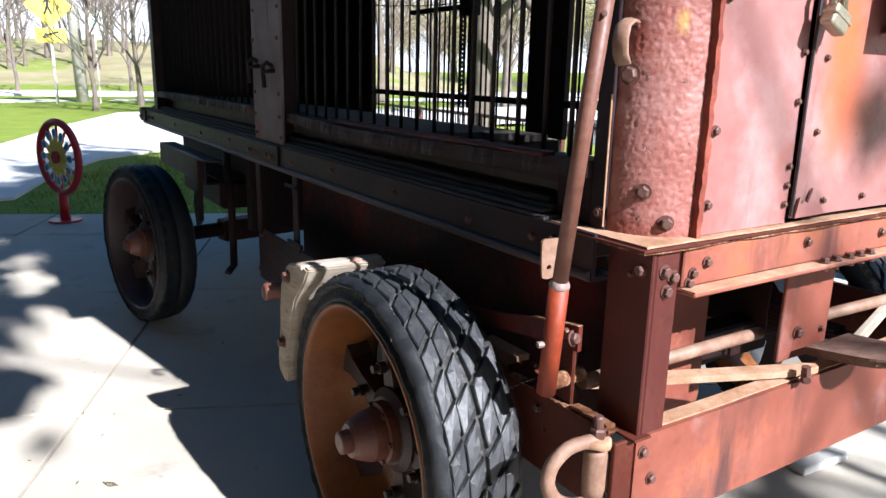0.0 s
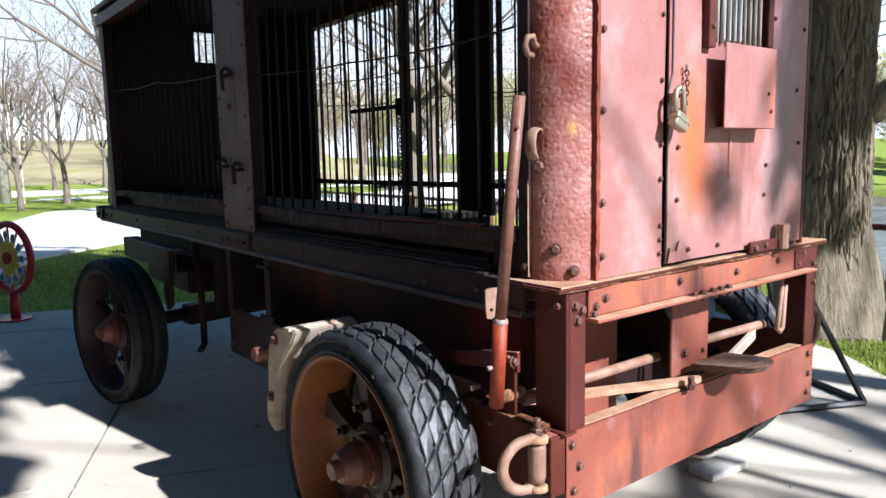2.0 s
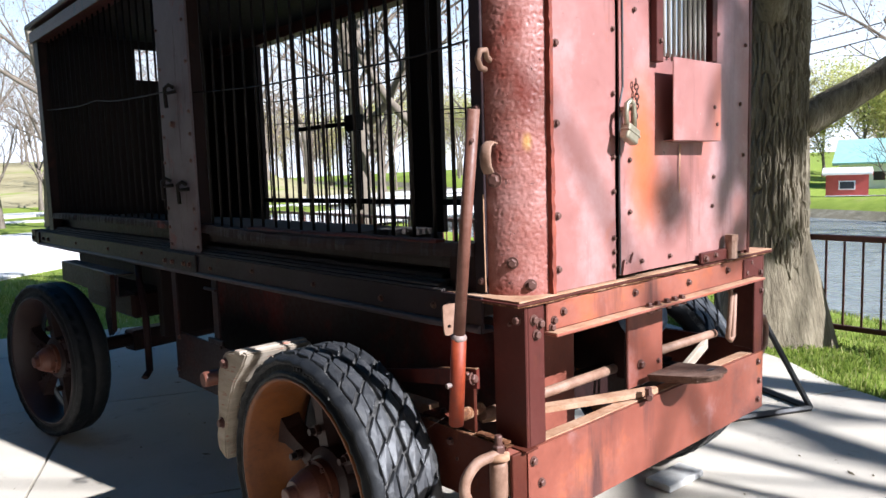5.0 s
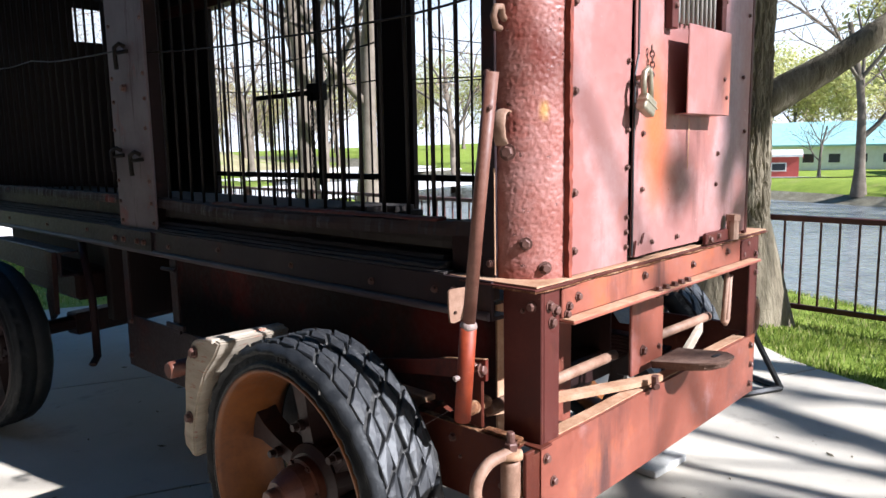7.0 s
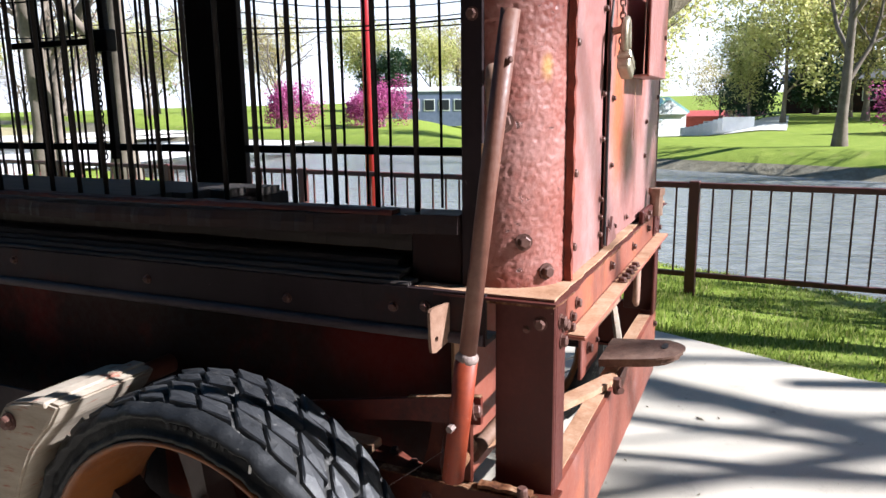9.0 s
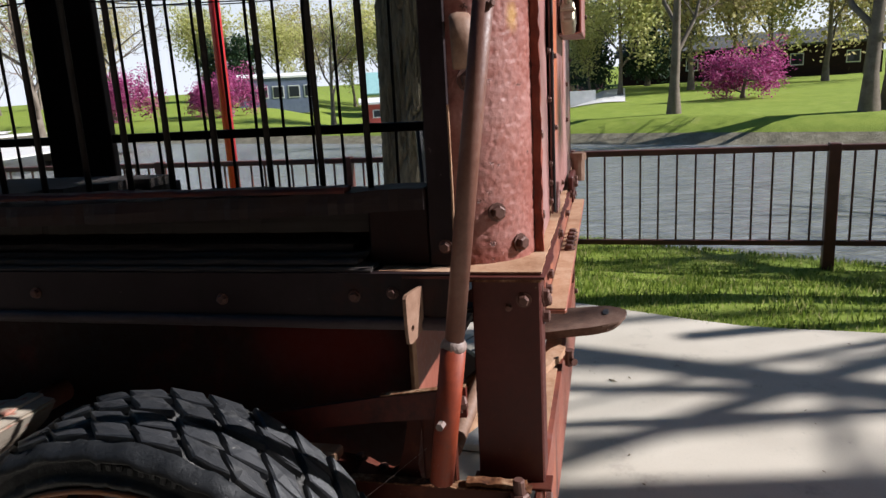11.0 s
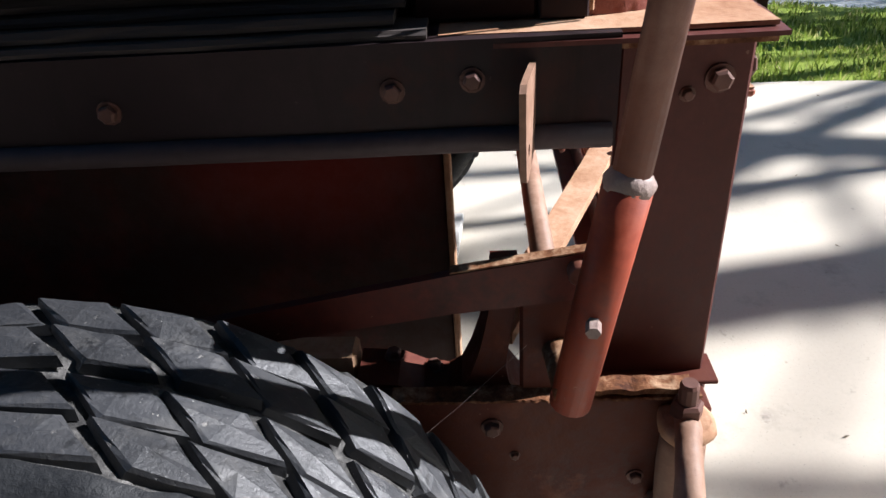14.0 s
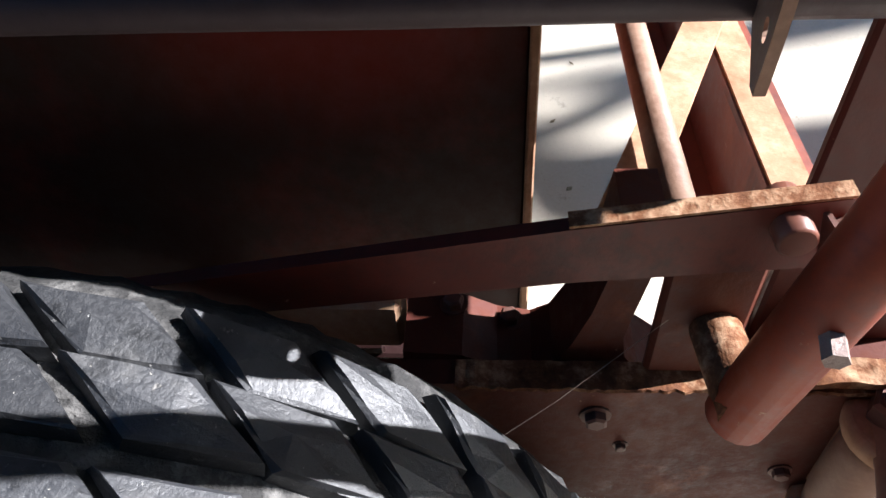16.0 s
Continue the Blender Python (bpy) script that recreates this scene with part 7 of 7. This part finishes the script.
# a long dark shed, unseen, added along the pad's open side to block skylight
shed = thing("storage_shed", "unseen dark timber shed added to cut skylight", "shed", (-4.6, -1.0, 0.0))
for k in range(48):
    y = -12 + 0.5 * k
    part("board", one((-0.02 - 0.012 * (k % 2), y + 0.004, 0.0), (0.02 - 0.012 * (k % 2), y + 0.496, 8.0), 0.003), M_DARKRED, shed)
part("roof", box(bmesh.new(), (-6.0, -12.6, 8.01), (0.9, 12.6, 8.2), 0.02), M_DARKRED, shed)
part("back_wall", one((-5.9, -12, 0.0), (-5.8, 12, 8.0), 0.0), M_DARKRED, shed)


# overhead cables past the park
line_ = thing("power_line", "pair of dark overhead cables", "cable")
for z in (6.4, 7.1):
    pts = []
    for i in range(13):
        t = i / 12
        x, y = polar(0.72 + 0.26 * t, 0.69 - 0.42 * t, 44)
        pts.append((x, y, z + 1.2 * (2 * t - 1) ** 2 + 0.4 * t))
    part("cable", sweep(bmesh.new(), pts, 0.035, 5), M_BLACK, line_)


# dry leaf bits and twigs lying on the pad
rl = random.Random(77)
V, F = [], []
for i in range(420):
    u, v = rl.uniform(-4.5, 6.2), rl.uniform(-6, 3.3)
    x, y = xy_of(u, v)
    sz = rl.uniform(0.004, 0.016) if i % 12 else rl.uniform(0.02, 0.035)
    a = rl.uniform(0, 6.28)
    k = len(V)
    w = sz * rl.uniform(0.2, 0.6)
    for dx, dy, dz in ((-sz, 0, 0.002), (0, -w, 0.003), (sz, 0, 0.005 * rl.random() + 0.003), (0, w, 0.002), (0, 0, 0.004 + 0.3 * w)):
        V.append((x + dx * math.cos(a) - dy * math.sin(a), y + dx * math.sin(a) + dy * math.cos(a), dz + 0.001))
    F += [(k, k + 1, k + 4), (k + 1, k + 2, k + 4), (k + 2, k + 3, k + 4), (k + 3, k, k + 4), (k + 3, k + 2, k + 1, k)]
m_ = bpy.data.meshes.new("leaf_litter")
m_.from_pydata(V, [], F)
tagged(part_me("leaf_litter", m_, M_BARK), "dry brown leaf bits scattered on the concrete", "leaf litter", kind="stuff")
